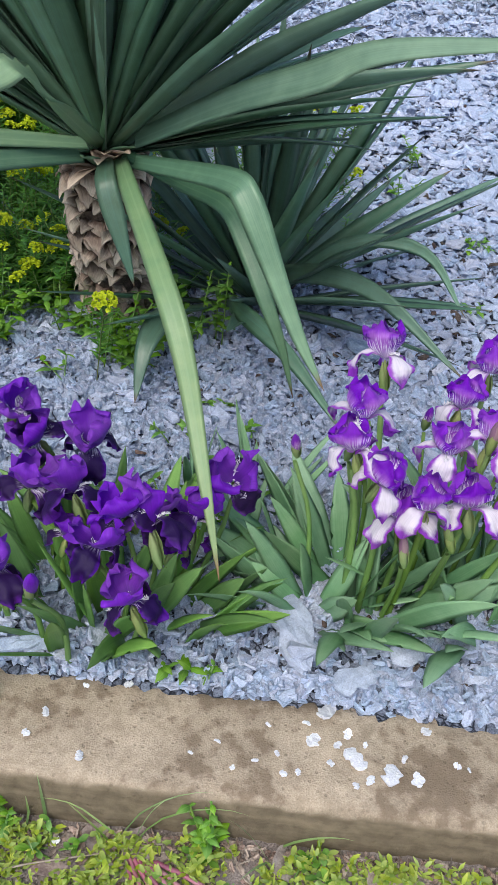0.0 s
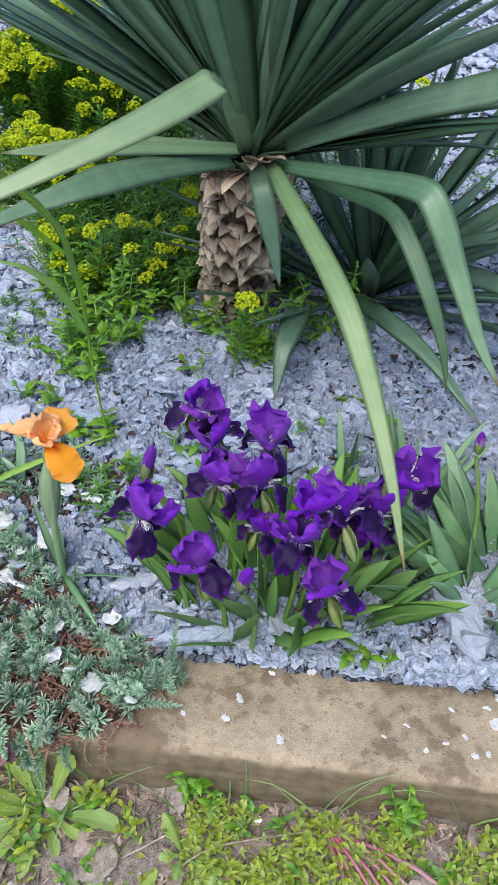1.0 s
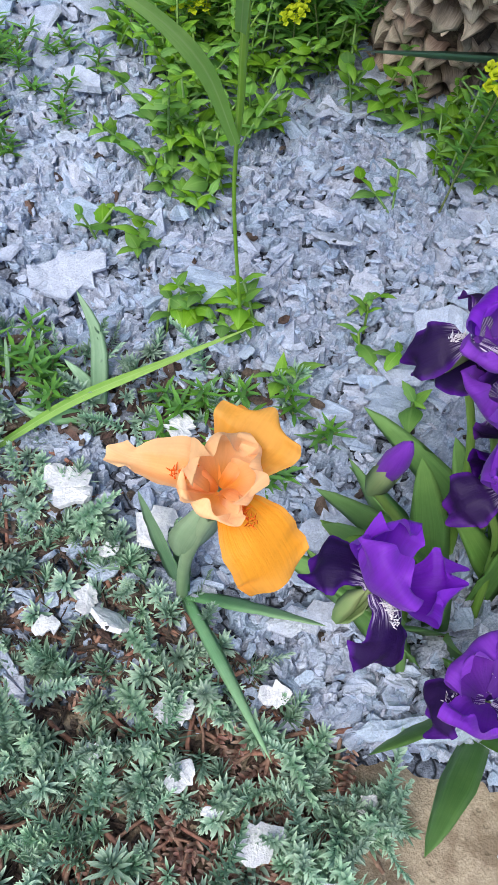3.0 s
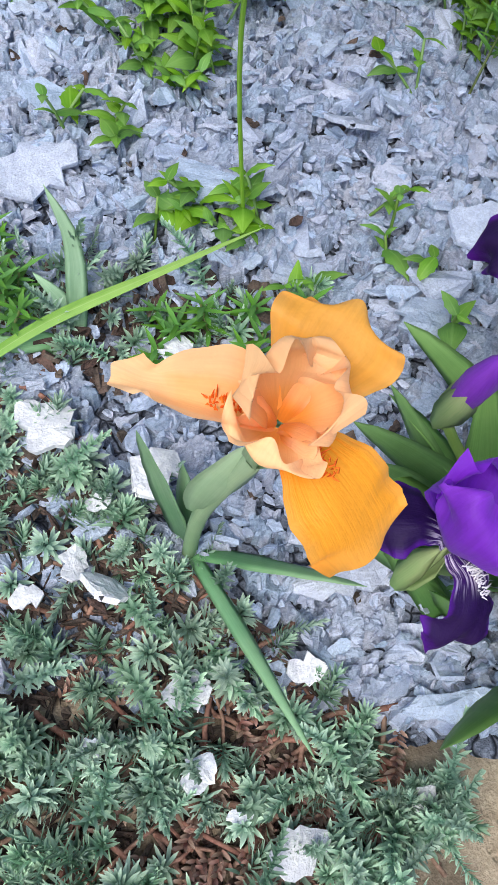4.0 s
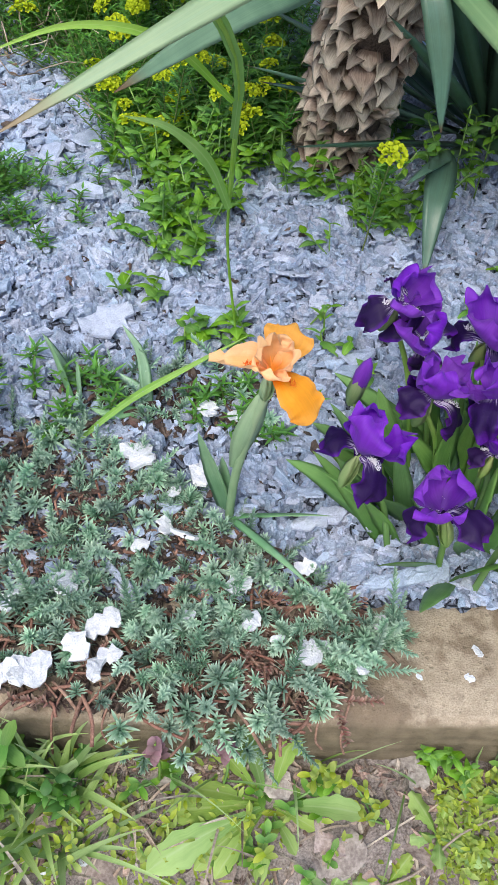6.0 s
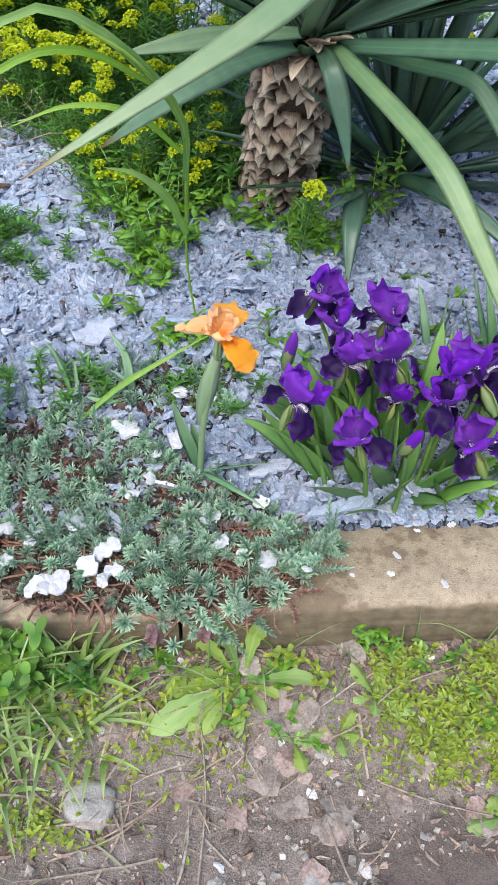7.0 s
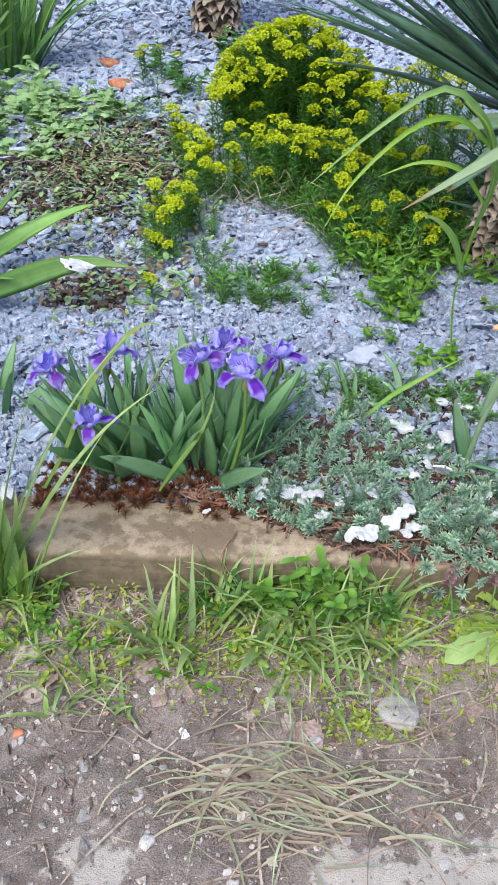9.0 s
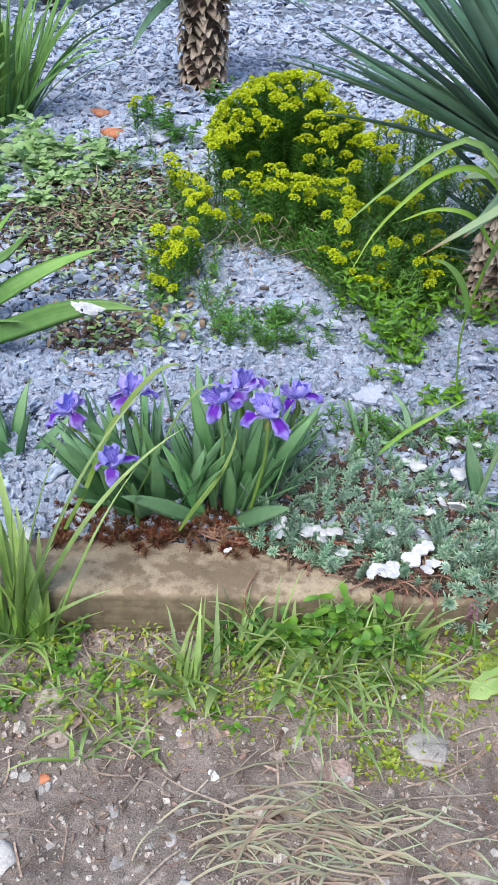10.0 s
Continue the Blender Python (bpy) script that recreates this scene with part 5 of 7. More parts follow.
for way, ln, half in (((-0.25, 0.05, 1), 0.16, 0.017), ((0.9, -0.2, 0.35), 0.15, 0.016), ((-0.1, 0.2, 1), 0.1, 0.014), ((0.5, -0.8, 0.42), 0.21, 0.0065)):
    sword(apricot, C, vec(*C), way, ln, half, 0.25, IRIS_GREY, g)


# ---- stonecrop over the kerb ----
def needle(s, base, way, ln, half, n=4, cols=3, droop=0.2, fold=0.4):
    """A small narrow leaf, kept until its soup is made into a mesh."""
    s.small.append((n, droop, fold, *base, *way, ln, half))


def knit(s, n, start=0):
    """Joins small leaves of n rows, one to the next, at their feet."""
    count = (s.n - start) // (3 * n)
    a = start + 3 * n * np.arange(count - 1)
    s.q.append(np.stack([a, a + 1, a + 3 * n + 1, a + 3 * n], -1))
    return s


def rosette_soup(seed, count=40, r=0.018, tall=0.026):
    g = np.random.default_rng(seed)
    s = Soup()
    for i in range(count):
        f = i / count
        a = i * 2.39996 + g.normal(0, 0.1)
        e = radians(12 + 66 * f + g.normal(0, 8))
        way = vec(math.cos(a) * math.cos(e), math.sin(a) * math.cos(e), math.sin(e))
        needle(s, (0.0015 * math.cos(a), 0.0015 * math.sin(a), tall * f), way, r * (1.1 - 0.62 * f) * g.uniform(0.8, 1.15), 0.00185 * (1.1 - 0.4 * f), 4)
    return knit(s.flush(), 4)


def sprig_soup(seed):
    """A longer, nodding shoot, leafy all the way."""
    g = np.random.default_rng(seed)
    s = Soup()
    for i in range(60):
        f = i / 60
        a = i * 2.39996
        e = radians(-5 + 80 * f**2.5 + g.normal(0, 8))
        at = vec(0.03 * f * f, 0, 0.07 * f)
        needle(s, at, vec(math.cos(a) * math.cos(e) + 0.3, math.sin(a) * math.cos(e), math.sin(e) + 0.35), 0.0135 * (1.0 - 0.45 * f**3) * g.uniform(0.8, 1.2), 0.0017, 4)
    return knit(s.flush(), 4)


ROSETTES = [rosette_soup(500 + i, 30 + 4 * (i % 3), 0.0165 + 0.0012 * (i % 3), 0.02 + 0.006 * (i % 2)) for i in range(5)] + [sprig_soup(510 + i) for i in range(2)]
MATS = [s.mesh("rosette", SEDUM) for s in ROSETTES]


def turned(m, v):
    a = np.array(m)
    return v @ a[:3, :3].T + a[:3, 3]


def mat_top(x):
    """How far back the stonecrop reaches."""
    return np.interp(x, [-1.25, -1.1, -0.95, -0.8, -0.68, -0.6, -0.5, -0.42, -0.36], [0.14, 0.2, 0.4, 0.43, 0.38, 0.28, 0.23, 0.18, 0.12])


def mat_front(x):
    return np.interp(x, [-1.25, -1.1, -0.95, -0.8, -0.65, -0.5, -0.42, -0.36], [0.2, 0.16, 0.07, 0.0, -0.025, -0.02, 0.02, 0.1])


def mat_z(x, y):
    if y < 0.0:
        return 0.135 + 3.0 * y
    return 0.132 if y < 0.18 else float(bed_z(x, y))


stonecrop = thing("stonecrop_mat", (-0.7, 0.15, 0.13), "grey-green stonecrop mat spilling over the concrete kerb", "stonecrop")
g = np.random.default_rng(31)
low, stalks, made = Soup(), Soup(), 0
org = vec(-0.7, 0.15, 0.13)
for i in range(980):
    x = -1.06 + 0.71 * g.random()
    y0, y1 = mat_front(x), mat_top(x)
    y = y0 + (y1 - y0) * g.random()
    if i >= 920:
        x, y = g.uniform(-0.82, -0.48), g.uniform(0.42, 0.54)
    open_spot = wave(x, y, 0.05, 6.0) > 0.3 or (y < 0.05 and wave(x, y, 0.04, 2.0) > 0.0) or math.hypot(x + 0.47, y - 0.13) < 0.035 * g.uniform(0.5, 1.6)
    if open_spot and g.random() < 0.85:
        continue
    z = mat_z(x, y)
    over = y < 0.01
    tx, ty = (g.normal(55, 18), g.normal(0, 20)) if over else (g.normal(22, 26), g.normal(0, 28))
    m = pose(x - org[0], y - org[1], z - org[2] + g.uniform(0.004, 0.02), tx, ty, g.uniform(0, 360) if not over else 0) @ Matrix.Scale(g.uniform(0.55, 1.15), 4)
    near = -0.9 < x < -0.36
    if near and made < 300 and g.random() < 0.62:
        part("rosette", MATS[i % 7], stonecrop, m=m)
        made += 1
    else:
        r = ROSETTES[i % 7]
        low.add(turned(m, np.concatenate(r.v)), np.concatenate(r.q), np.concatenate(r.st))
tagged(part("foliage", low.mesh("foliage", SEDUM_ISLE), stonecrop), kind="stuff")
for i in range(420):
    x = g.uniform(-1.15, -0.36)
    y = mat_front(x) + (mat_top(x) - mat_front(x)) * g.random()
    a = g.uniform(0, 6.3)
    ln = g.uniform(0.02, 0.08)
    c = vec(x, y, mat_z(x, max(y, 0.0)) + 0.008)
    d = vec(math.cos(a), math.sin(a), 0) * ln
    rod(stalks, curve([c - d * 0.5, c + vec(0, 0, 0.006) + 0.1 * ln * g.normal(size=3) * vec(1, 1, 0.2), c + d * 0.5], 6), g.uniform(0.0014, 0.0026), 5, org)
# withered brown sprigs among the green
s = Soup()
for i in range(70):
    x = g.normal(-0.475, 0.035) if i < 42 else g.uniform(-1.1, -0.42)
    y = g.normal(0.1, 0.045) if i < 42 else mat_front(x) + (mat_top(x) - mat_front(x)) * g.random()
    y = max(y, 0.01)
    a = g.normal(-1.7, 0.6) if i < 42 else g.uniform(0, 6.3)
    d = vec(math.cos(a), math.sin(a), 0.05)
    for k in range(26):
        e, f = k * 2.4, k / 26
        out = unit(vec(-d[1], d[0], 0) * math.cos(e) + vec(0, 0, 1) * abs(math.sin(e)) + d * 0.6)
        needle(s, vec(x, y, mat_z(x, y) + 0.012) + d * 0.045 * f - org, out, 0.009 * g.uniform(0.7, 1.2), 0.0016)
tagged(part("withered_sprig", s.flush().mesh("withered_sprig", SEDUM_DEAD), stonecrop, "withered brown stonecrop sprigs"), kind="stuff")
bare = Soup()
x = g.uniform(-1.08, -0.4, 3200)
y = mat_front(x) + 0.01 + (mat_top(x) - mat_front(x)) * g.random(3200) * 0.95
y = np.maximum(y, 0.012)
z = np.where(y < 0.18, 0.133, bed_z(x, y) + 0.014)
bare.add(*flakes(x - org[0], y - org[1], z - org[2], g.uniform(0.008, 0.03, 3200), g.uniform(0.002, 0.009, 3200), np.full(3200, 0.002), g, 0.25))
tagged(part("leaf_litter", bare.mesh("leaf_litter", BARE_CHIP, False), stonecrop, "dark dead leaves under the mat"), kind="stuff")
# runners that hang over the kerb's face
for x in (-0.76, -0.7, -0.58, -0.56, -0.45, -0.42, -1.06):
    rod(stalks, curve([(x + 0.02, 0.06, 0.14), (x, 0.005, 0.138), (x - 0.004, -0.012, 0.11), (x + g.normal(0, 0.01), -0.014, 0.06 + 0.03 * g.random())], 9), 0.0016, 5, org)
tagged(part("creeping_stem", stalks.mesh("creeping_stem", SEDUM_STEM), stonecrop, "reddish-brown creeping stems"), kind="stuff")

extra = [(x, mat_front(x) + 0.03 + (0.14 - mat_front(x)) * g.random(), g.uniform(0.018, 0.05), g.uniform(0, 360), g.normal(0, 15), g.normal(0, 15)) for x in g.uniform(-1.0, -0.66, 8)]
for x, y, ln, yaw, tx, ty in tuple(extra) + ((-0.621, 0.234, 0.05, 80, 10, 60), (-0.549, 0.168, 0.035, 20, 5, 0), (-0.458, 0.074, 0.045, 30, 10, 0), (-0.791, 0.042, 0.055, 40, 0, 10), (-0.82, 0.035, 0.04, 60, 10, 0), (-0.94, 0.159, 0.05, 50, 20, 20), (-0.768, 0.164, 0.05, 70, 10, 30), (-0.701, 0.063, 0.03, 10, 5, 5), (-0.532, 0.113, 0.03, 70, 5, 5), (-0.462, 0.196, 0.03, 20, 20, 0), (-0.65, 0.25, 0.03, 100, 30, 0), (-0.695, 0.356, 0.055, 150, 5, 0), (-0.875, 0.09, 0.03, 10, 0, 0), (-0.84, 0.13, 0.026, 120, 0, 0), (-0.372, 0.116, 0.022, 60, 20, 0), (-0.4, 0.05, 0.02, 10, 20, 30), (-0.996, 0.15, 0.035, 30, 10, 0), (-0.6, 0.33, 0.05, 60, 10, 10), (-0.55, 0.43, 0.04, 0, 10, 10), (-0.6, 0.44, 0.035, 90, 10, 10), (-0.64, 0.3, 0.022, 50, 0, 0), (-0.61, 0.12, 0.018, 20, 0, 0), (-0.5, 0.09, 0.02, 20, 0, 0), (-0.68, 0.22, 0.026, 20, 0, 0), (-1.1, 0.09, 0.02, 40, 0, 0), (-1.52, 0.12, 0.05, 40, 20, 0), (-1.62, 0.16, 0.06, 100, 0, 10)):
    loose_flake(x, y, mat_z(x, y) + 0.032, ln, yaw, tx, ty, "bleached bark flake caught in the grey-green stonecrop", int(1000 * ln))

# red-brown stonecrop under the lavender irises
s = Soup()
for i in range(420):
    x, y = -1.46 + 0.46 * g.random(), 0.1 + 0.15 * g.random() ** 0.7
    if y < 0.15 + 0.06 * wave(x, 0.0, 0.06):
        if g.random() < 0.72:
            continue
    m = pose(x, y, mat_z(x, y) + 0.002, g.normal(0, 25), g.normal(0, 25), g.uniform(0, 360)) @ Matrix.Scale(g.uniform(0.6, 1.1), 4)
    r = ROSETTES[i % 5]
    s.add(turned(m, np.concatenate(r.v)), np.concatenate(r.q), np.concatenate(r.st))
tagged(new("red_stonecrop", s.mesh("red_stonecrop", MOSS)), "rusty red-brown stonecrop creeping onto the kerb", "stonecrop", kind="stuff")


# ---- spurge ----
def head_mesh(seed):
    """An umbel: a dome of small forked sprays, each ending in pairs of round bracts."""
    g = np.random.default_rng(seed)
    s = Soup()
    for i in range(15):
        a, t = i * 2.39996, 1.35 * math.sqrt((i + 0.3) / 15)
        n = vec(math.cos(a) * math.sin(t), math.sin(a) * math.sin(t), math.cos(t))
        e1 = unit(np.cross(n, vec(0.3, 0.8, 0.5)))
        e2 = np.cross(n, e1)
        c = n * vec(0.0165, 0.0165, 0.014) * g.uniform(0.92, 1.08)
        for k in range(4):
            b = 1.571 * k + g.uniform(0, 0.8)
            needle(s, c, e1 * math.cos(b) + e2 * math.sin(b) + 0.35 * n, 0.0062 * g.uniform(0.85, 1.15), 0.004, 3, 3, 0.3, 0.12)
    return knit(s.flush(), 3).mesh("flower_head", EUPH_HEAD)


HEADS = [head_mesh(700 + i) for i in range(4)]


def spurge(centre, spots, label, g, stem_leaves=30, foot=0.6):
    """Cypress spurge: leafy stems, each with one flat yellow head."""
    base = vec(centre[0], centre[1], float(bed_z(centre[0], centre[1])))
    plant = thing("spurge", base, label, "spurge", "yellow spurge in the bed")
    s, r = Soup(), Soup()
    for i, p in enumerate(spots):
        p = np.asarray(p, float)
        fx, fy = centre[0] + foot * (p[0] - centre[0]) + g.normal(0, 0.015), centre[1] + foot * (p[1] - centre[1]) + g.normal(0, 0.015)
        f = vec(fx, fy, float(bed_z(fx, fy)))
        line = curve([f, f * 0.5 + p * 0.5 + vec(0, 0, 0.01), p - vec(0, 0, 0.004)], 10)
        rod(r, line, 0.0014, 4, base)
        h = np.linalg.norm(p - f)
        n = int(stem_leaves * min(1.4, h / 0.2)) + 8
        for k in range(n):
            t = 0.25 + 0.73 * k / n
            q = line[int(t * 9)] * (1 - (t * 9) % 1) + line[min(9, int(t * 9) + 1)] * ((t * 9) % 1)
            a = k * 2.39996
            needle(s, q - base, vec(math.cos(a), math.sin(a), 0.45), g.uniform(0.022, 0.042), 0.0036, 3, 3, 0.4, 0.3)
        if g.random() < 0.98:
            part("flower_head", HEADS[i % 4], plant, m=Matrix.Translation(p - base) @ pose(0, 0, 0, g.normal(8, 14), g.normal(0, 14), g.uniform(0, 360)) @ Matrix.Scale(g.uniform(0.95, 1.45), 4))
    tagged(part("foliage", s.mesh("foliage", EUPH_LEAF), plant), kind="stuff")
    tagged(part("stem", r.mesh("stem", EUPH_STEM), plant), kind="stuff")
    return plant


g = np.random.default_rng(41)
dome = []
for i in range(215):
    a, r = g.uniform(0, 6.283), math.sqrt(g.random())
    x, y = -0.96 + 0.31 * r * math.cos(a), 1.98 + 0.26 * r * math.sin(a)
    z = 0.40 + 0.38 * math.sqrt(max(0.0, 1 - 0.86 * r * r)) + g.normal(0, 0.012)
    dome.append((x, y, z))
spurge((-0.96, 1.95), dome, "big dome of yellow-flowering cypress spurge on the mulch", g, 62, 0.55)


def on_mound(x, y):
    """The open drift of mulch in front of the spurge."""
    return -1.27 < x < -0.72 and 0.6 < y < np.interp(x, [-1.27, -1.22, -1.0, -0.87, -0.757, -0.72], [1.1, 1.4, 1.42, 1.24, 0.95, 0.62])


clusters = (
    ((-1.366, 1.77, 0.5), 4, 0.02), ((-1.265, 1.61, 0.48), 13, 0.055), ((-1.2, 1.48, 0.43), 7, 0.05), ((-1.06, 1.46, 0.43), 4, 0.04), ((-1.25, 1.25, 0.41), 20, 0.06), ((-1.3, 1.08, 0.36), 5, 0.035), ((-1.267, 0.82, 0.335), 4, 0.025),
    ((-0.9, 1.52, 0.52), 32, 0.085), ((-1.177, 1.806, 0.59), 8, 0.03), ((-0.767, 1.318, 0.5), 9, 0.06), ((-0.67, 1.72, 0.58), 22, 0.09), ((-0.6, 1.38, 0.48), 6, 0.08), ((-0.79, 1.13, 0.41), 9, 0.05), ((-0.75, 1.06, 0.385), 8, 0.045),
    ((-0.62, 1.24, 0.42), 5, 0.06), ((-0.72, 1.4, 0.46), 4, 0.07), ((-1.556, 2.686, 0.585), 4, 0.06), ((-0.58, 1.12, 0.42), 2, 0.06), ((-0.38, 1.59, 0.53), 12, 0.12), ((-0.5, 2.05, 0.62), 26, 0.13), ((-0.47, 1.15, 0.42), 2, 0.05), ((-0.53, 1.07, 0.38), 3, 0.03), ((-0.317, 0.815, 0.414), 1, 0.005), ((-1.02, 1.58, 0.5), 13, 0.08), ((-0.05, 1.95, 0.6), 16, 0.12), ((-1.03, 0.92, 0.31), 2, 0.03), ((-0.3, 1.32, 0.42), 3, 0.1), ((-0.68, 2.0, 0.6), 20, 0.1),
)
for c, n, spread in clusters:
    pts = [vec(*c) + g.normal(size=3) * vec(spread, spread, 0.022) for i in range(n)]
    pts = [p for p in pts if not on_mound(p[0], p[1])]
    if not pts:
        continue
    spurge((c[0], c[1] + 0.02), pts, "yellow-flowering cypress spurge with feathery dark green stems", g, 34, 0.8)
# leafy shoots without flowers
s = Soup()
r = Soup()
for n, x0, x1, y0, y1, h in ((620, -1.12, -0.42, 1.1, 1.85, 0.15), (60, -0.45, 0.2, 1.35, 2.1, 0.2), (40, -1.2, -0.95, 0.82, 1.02, 0.07), (26, -1.05, -0.8, 0.8, 1.05, 0.06), (16, -0.95, -0.75, 0.4, 0.56, 0.06), (14, -0.62, -0.45, 0.4, 0.5, 0.05), (40, -1.4, -1.15, 1.0, 1.8, 0.1), (22, -1.7, -1.35, 2.1, 2.7, 0.12)):
    for i in range(n):
        x, y = g.uniform(x0, x1), g.uniform(y0, y1)
        f = vec(x, y, float(bed_z(x, y)))
        if math.hypot(x + 0.37, y - 1.1) < 0.12 or (n > 100 and on_mound(x, y)):
            continue
        ln = h * g.uniform(0.5, 1.2)
        line = grow(f, vec(g.normal(0, 0.45), g.normal(0, 0.45), 1), ln, 0.4, 6)
        rod(r, line, 0.0013, 4)
        k = int(10 + 170 * ln)
        for j in range(k):
            t = 0.15 + 0.85 * j / k
            a = j * 2.39996
            needle(s, line[min(5, int(t * 5.5))] + vec(0, 0, 0.2 * ln * ((t * 5.5) % 1)), vec(math.cos(a), math.sin(a), 0.3), g.uniform(0.016, 0.03), 0.0026, 3, 3, 0.3, 0.3)
tagged(new("spurge_shoots", s.mesh("spurge_shoots", EUPH_LEAF)), "feathery green spurge shoots without flowers in the mulch", "spurge", kind="stuff")
tagged(new("spurge_stems", r.mesh("spurge_stems", EUPH_STEM)), "thin green stems of young spurge shoots", "spurge", kind="stuff")


# ---- broad-leaved weeds ----
def ovate(seed, material, wide=0.3, toothed=0.0, name="leaf"):
    g = np.random.default_rng(seed)
    n = 8
    v = np.linspace(0, 1, n)
    pts = np.stack([v, 0 * v, 0.12 * np.sin(v * 3.1) - 0.16 * v**2], -1)
    half = wide * np.sin(np.clip(v * 0.94 + 0.06, 0, 1) ** 0.75 * np.pi) + 0.015
    half = half * (1 + toothed * np.where(np.arange(n) % 2, 1, -1))
    s = Soup()
    blade(s, pts, half, vec(0, 1, 0), 0.3, 0, 5, 0, 0.06)
    return s.mesh(name, material)


OVATES = [ovate(800 + i, WEED, 0.2 + 0.05 * (i % 3), 0.1 * (i % 2)) for i in range(4)]
PALES = [ovate(820 + i, WEED_PALE, 0.34 + 0.05 * (i % 3), 0.22) for i in range(4)]
DARKS = [ovate(810 + i, WEED_DARK, 0.24 + 0.05 * (i % 3), 0.08 * (i % 2)) for i in range(4)]


def weed(x, y, h, shoots, g, kinds, leaf=0.03, label="bright green broad-leaved weed growing through the mulch", spread=0.5, step=0.022, z=None, joined=False):
    base = vec(x, y, float(bed_z(x, y)) if z is None else z)
    plant = thing("weed", base, label, "weed", "weeds")
    s, f = Soup(), Soup()
    for i in range(shoots):
        line = grow((g.normal(0, 0.012), g.normal(0, 0.012), 0), vec(g.normal(0, spread), g.normal(0, spread), 1), h * g.uniform(0.5, 1.1), 0.5, 9)
        rod(s, line, 0.0016, 5)
        n = max(2, int(h / step))
        for k in range(n):
            p = line[int(2 + 6 * (k + 1) / n)] if n > 1 else line[-1]
            a = 1.57 * k + g.uniform(0, 6.28) * 0.2 + i
            for b in (0, 180):
                if joined:
                    t = a + radians(b) + g.normal(0, 0.25)
                    needle(f, p, vec(math.cos(t), math.sin(t), g.normal(0.2, 0.25)), leaf * g.uniform(0.6, 1.15), leaf * 0.27, 5, 3, 0.5, 0.25)
                    continue
                m = Matrix.Translation(p) @ pose(0, 0, 0, g.normal(0, 12), g.normal(-12, 16), math.degrees(a) + b + g.normal(0, 14)) @ Matrix.Scale(leaf * g.uniform(0.45, 1.25) * (1.1 - 0.4 * k / n), 4)
                part("leaf", kinds[int(g.integers(4))], plant, m=m)
    tagged(part("stem", s.mesh("stem", STEM), plant), kind="stuff" if shoots > 1 else "")
    if joined:
        tagged(part("foliage", f.mesh("foliage", GRASS_YEL if leaf < 0.016 else WEED_ISLE), plant), kind="stuff")
    return plant


g = np.random.default_rng(51)
for x, y, h, n in ((-0.63, 0.8, 0.1, 4), (-0.64, 0.86, 0.13, 5), (-0.61, 0.93, 0.13, 5), (-0.67, 0.94, 0.17, 5), (-0.6, 1.02, 0.15, 5), (-0.7, 1.04, 0.2, 4), (-0.68, 0.78, 0.11, 4), (-0.69, 0.84, 0.15, 5), (-0.66, 0.88, 0.12, 4), (-0.72, 0.9, 0.13, 5), (-0.7, 0.97, 0.14, 5), (-0.75, 1.02, 0.14, 5), (-0.64, 1.0, 0.14, 4), (-0.66, 1.08, 0.15, 5), (-0.57, 1.1, 0.14, 5), (-0.73, 1.12, 0.14, 4), (-0.8, 1.04, 0.1, 3)):
    weed(x, y, h, n, g, OVATES, 0.032)
for x, y, h, n in ((-0.6, 0.6, 0.07, 4), (-0.57, 0.58, 0.07, 4), (-0.64, 0.57, 0.05, 2), (-0.74, 0.67, 0.06, 2), (-0.7, 0.7, 0.08, 2), (-0.4, 0.8, 0.06, 2), (-0.44, 0.62, 0.06, 2), (-0.41, 0.57, 0.05, 2), (-0.5, 0.53, 0.05, 2), (-0.36, 0.53, 0.05, 1)):
    weed(x, y, h, n, g, OVATES, 0.03)
for x, y, h, n in ((-0.33, 0.86, 0.12, 5), (-0.28, 0.87, 0.13, 5), (-0.31, 0.93, 0.14, 5), (-0.36, 0.95, 0.1, 4), (-0.25, 0.94, 0.13, 4), (-0.42, 1.0, 0.1, 4), (-0.47, 1.02, 0.1, 4), (-0.2, 0.97, 0.15, 3), (-0.5, 1.08, 0.12, 4), (-0.17, 1.0, 0.24, 2), (-0.12, 1.02, 0.22, 2)):
    weed(x, y, h, n, g, OVATES, 0.032, "bright green weed crowding the foot of the yucca trunk", 0.35)
for x, y, h, n in ((-0.58, 1.22, 0.16, 5), (-0.5, 1.2, 0.18, 5), (-0.45, 1.3, 0.18, 5), (-0.64, 1.28, 0.16, 5), (-0.55, 1.35, 0.2, 5), (-0.75, 1.3, 0.14, 4), (-0.25, 1.2, 0.16, 4), (-0.35, 1.32, 0.18, 4), (-0.52, 1.14, 0.16, 6), (-0.6, 1.16, 0.15, 6), (-0.68, 1.2, 0.15, 6), (-0.78, 1.2, 0.13, 5), (-0.5, 1.28, 0.2, 6), (-0.42, 1.22, 0.2, 5), (-0.62, 1.4, 0.18, 6), (-0.7, 1.36, 0.16, 5)):
    weed(x, y, h, n, g, DARKS, 0.036, "dark green weed behind the yucca trunk")
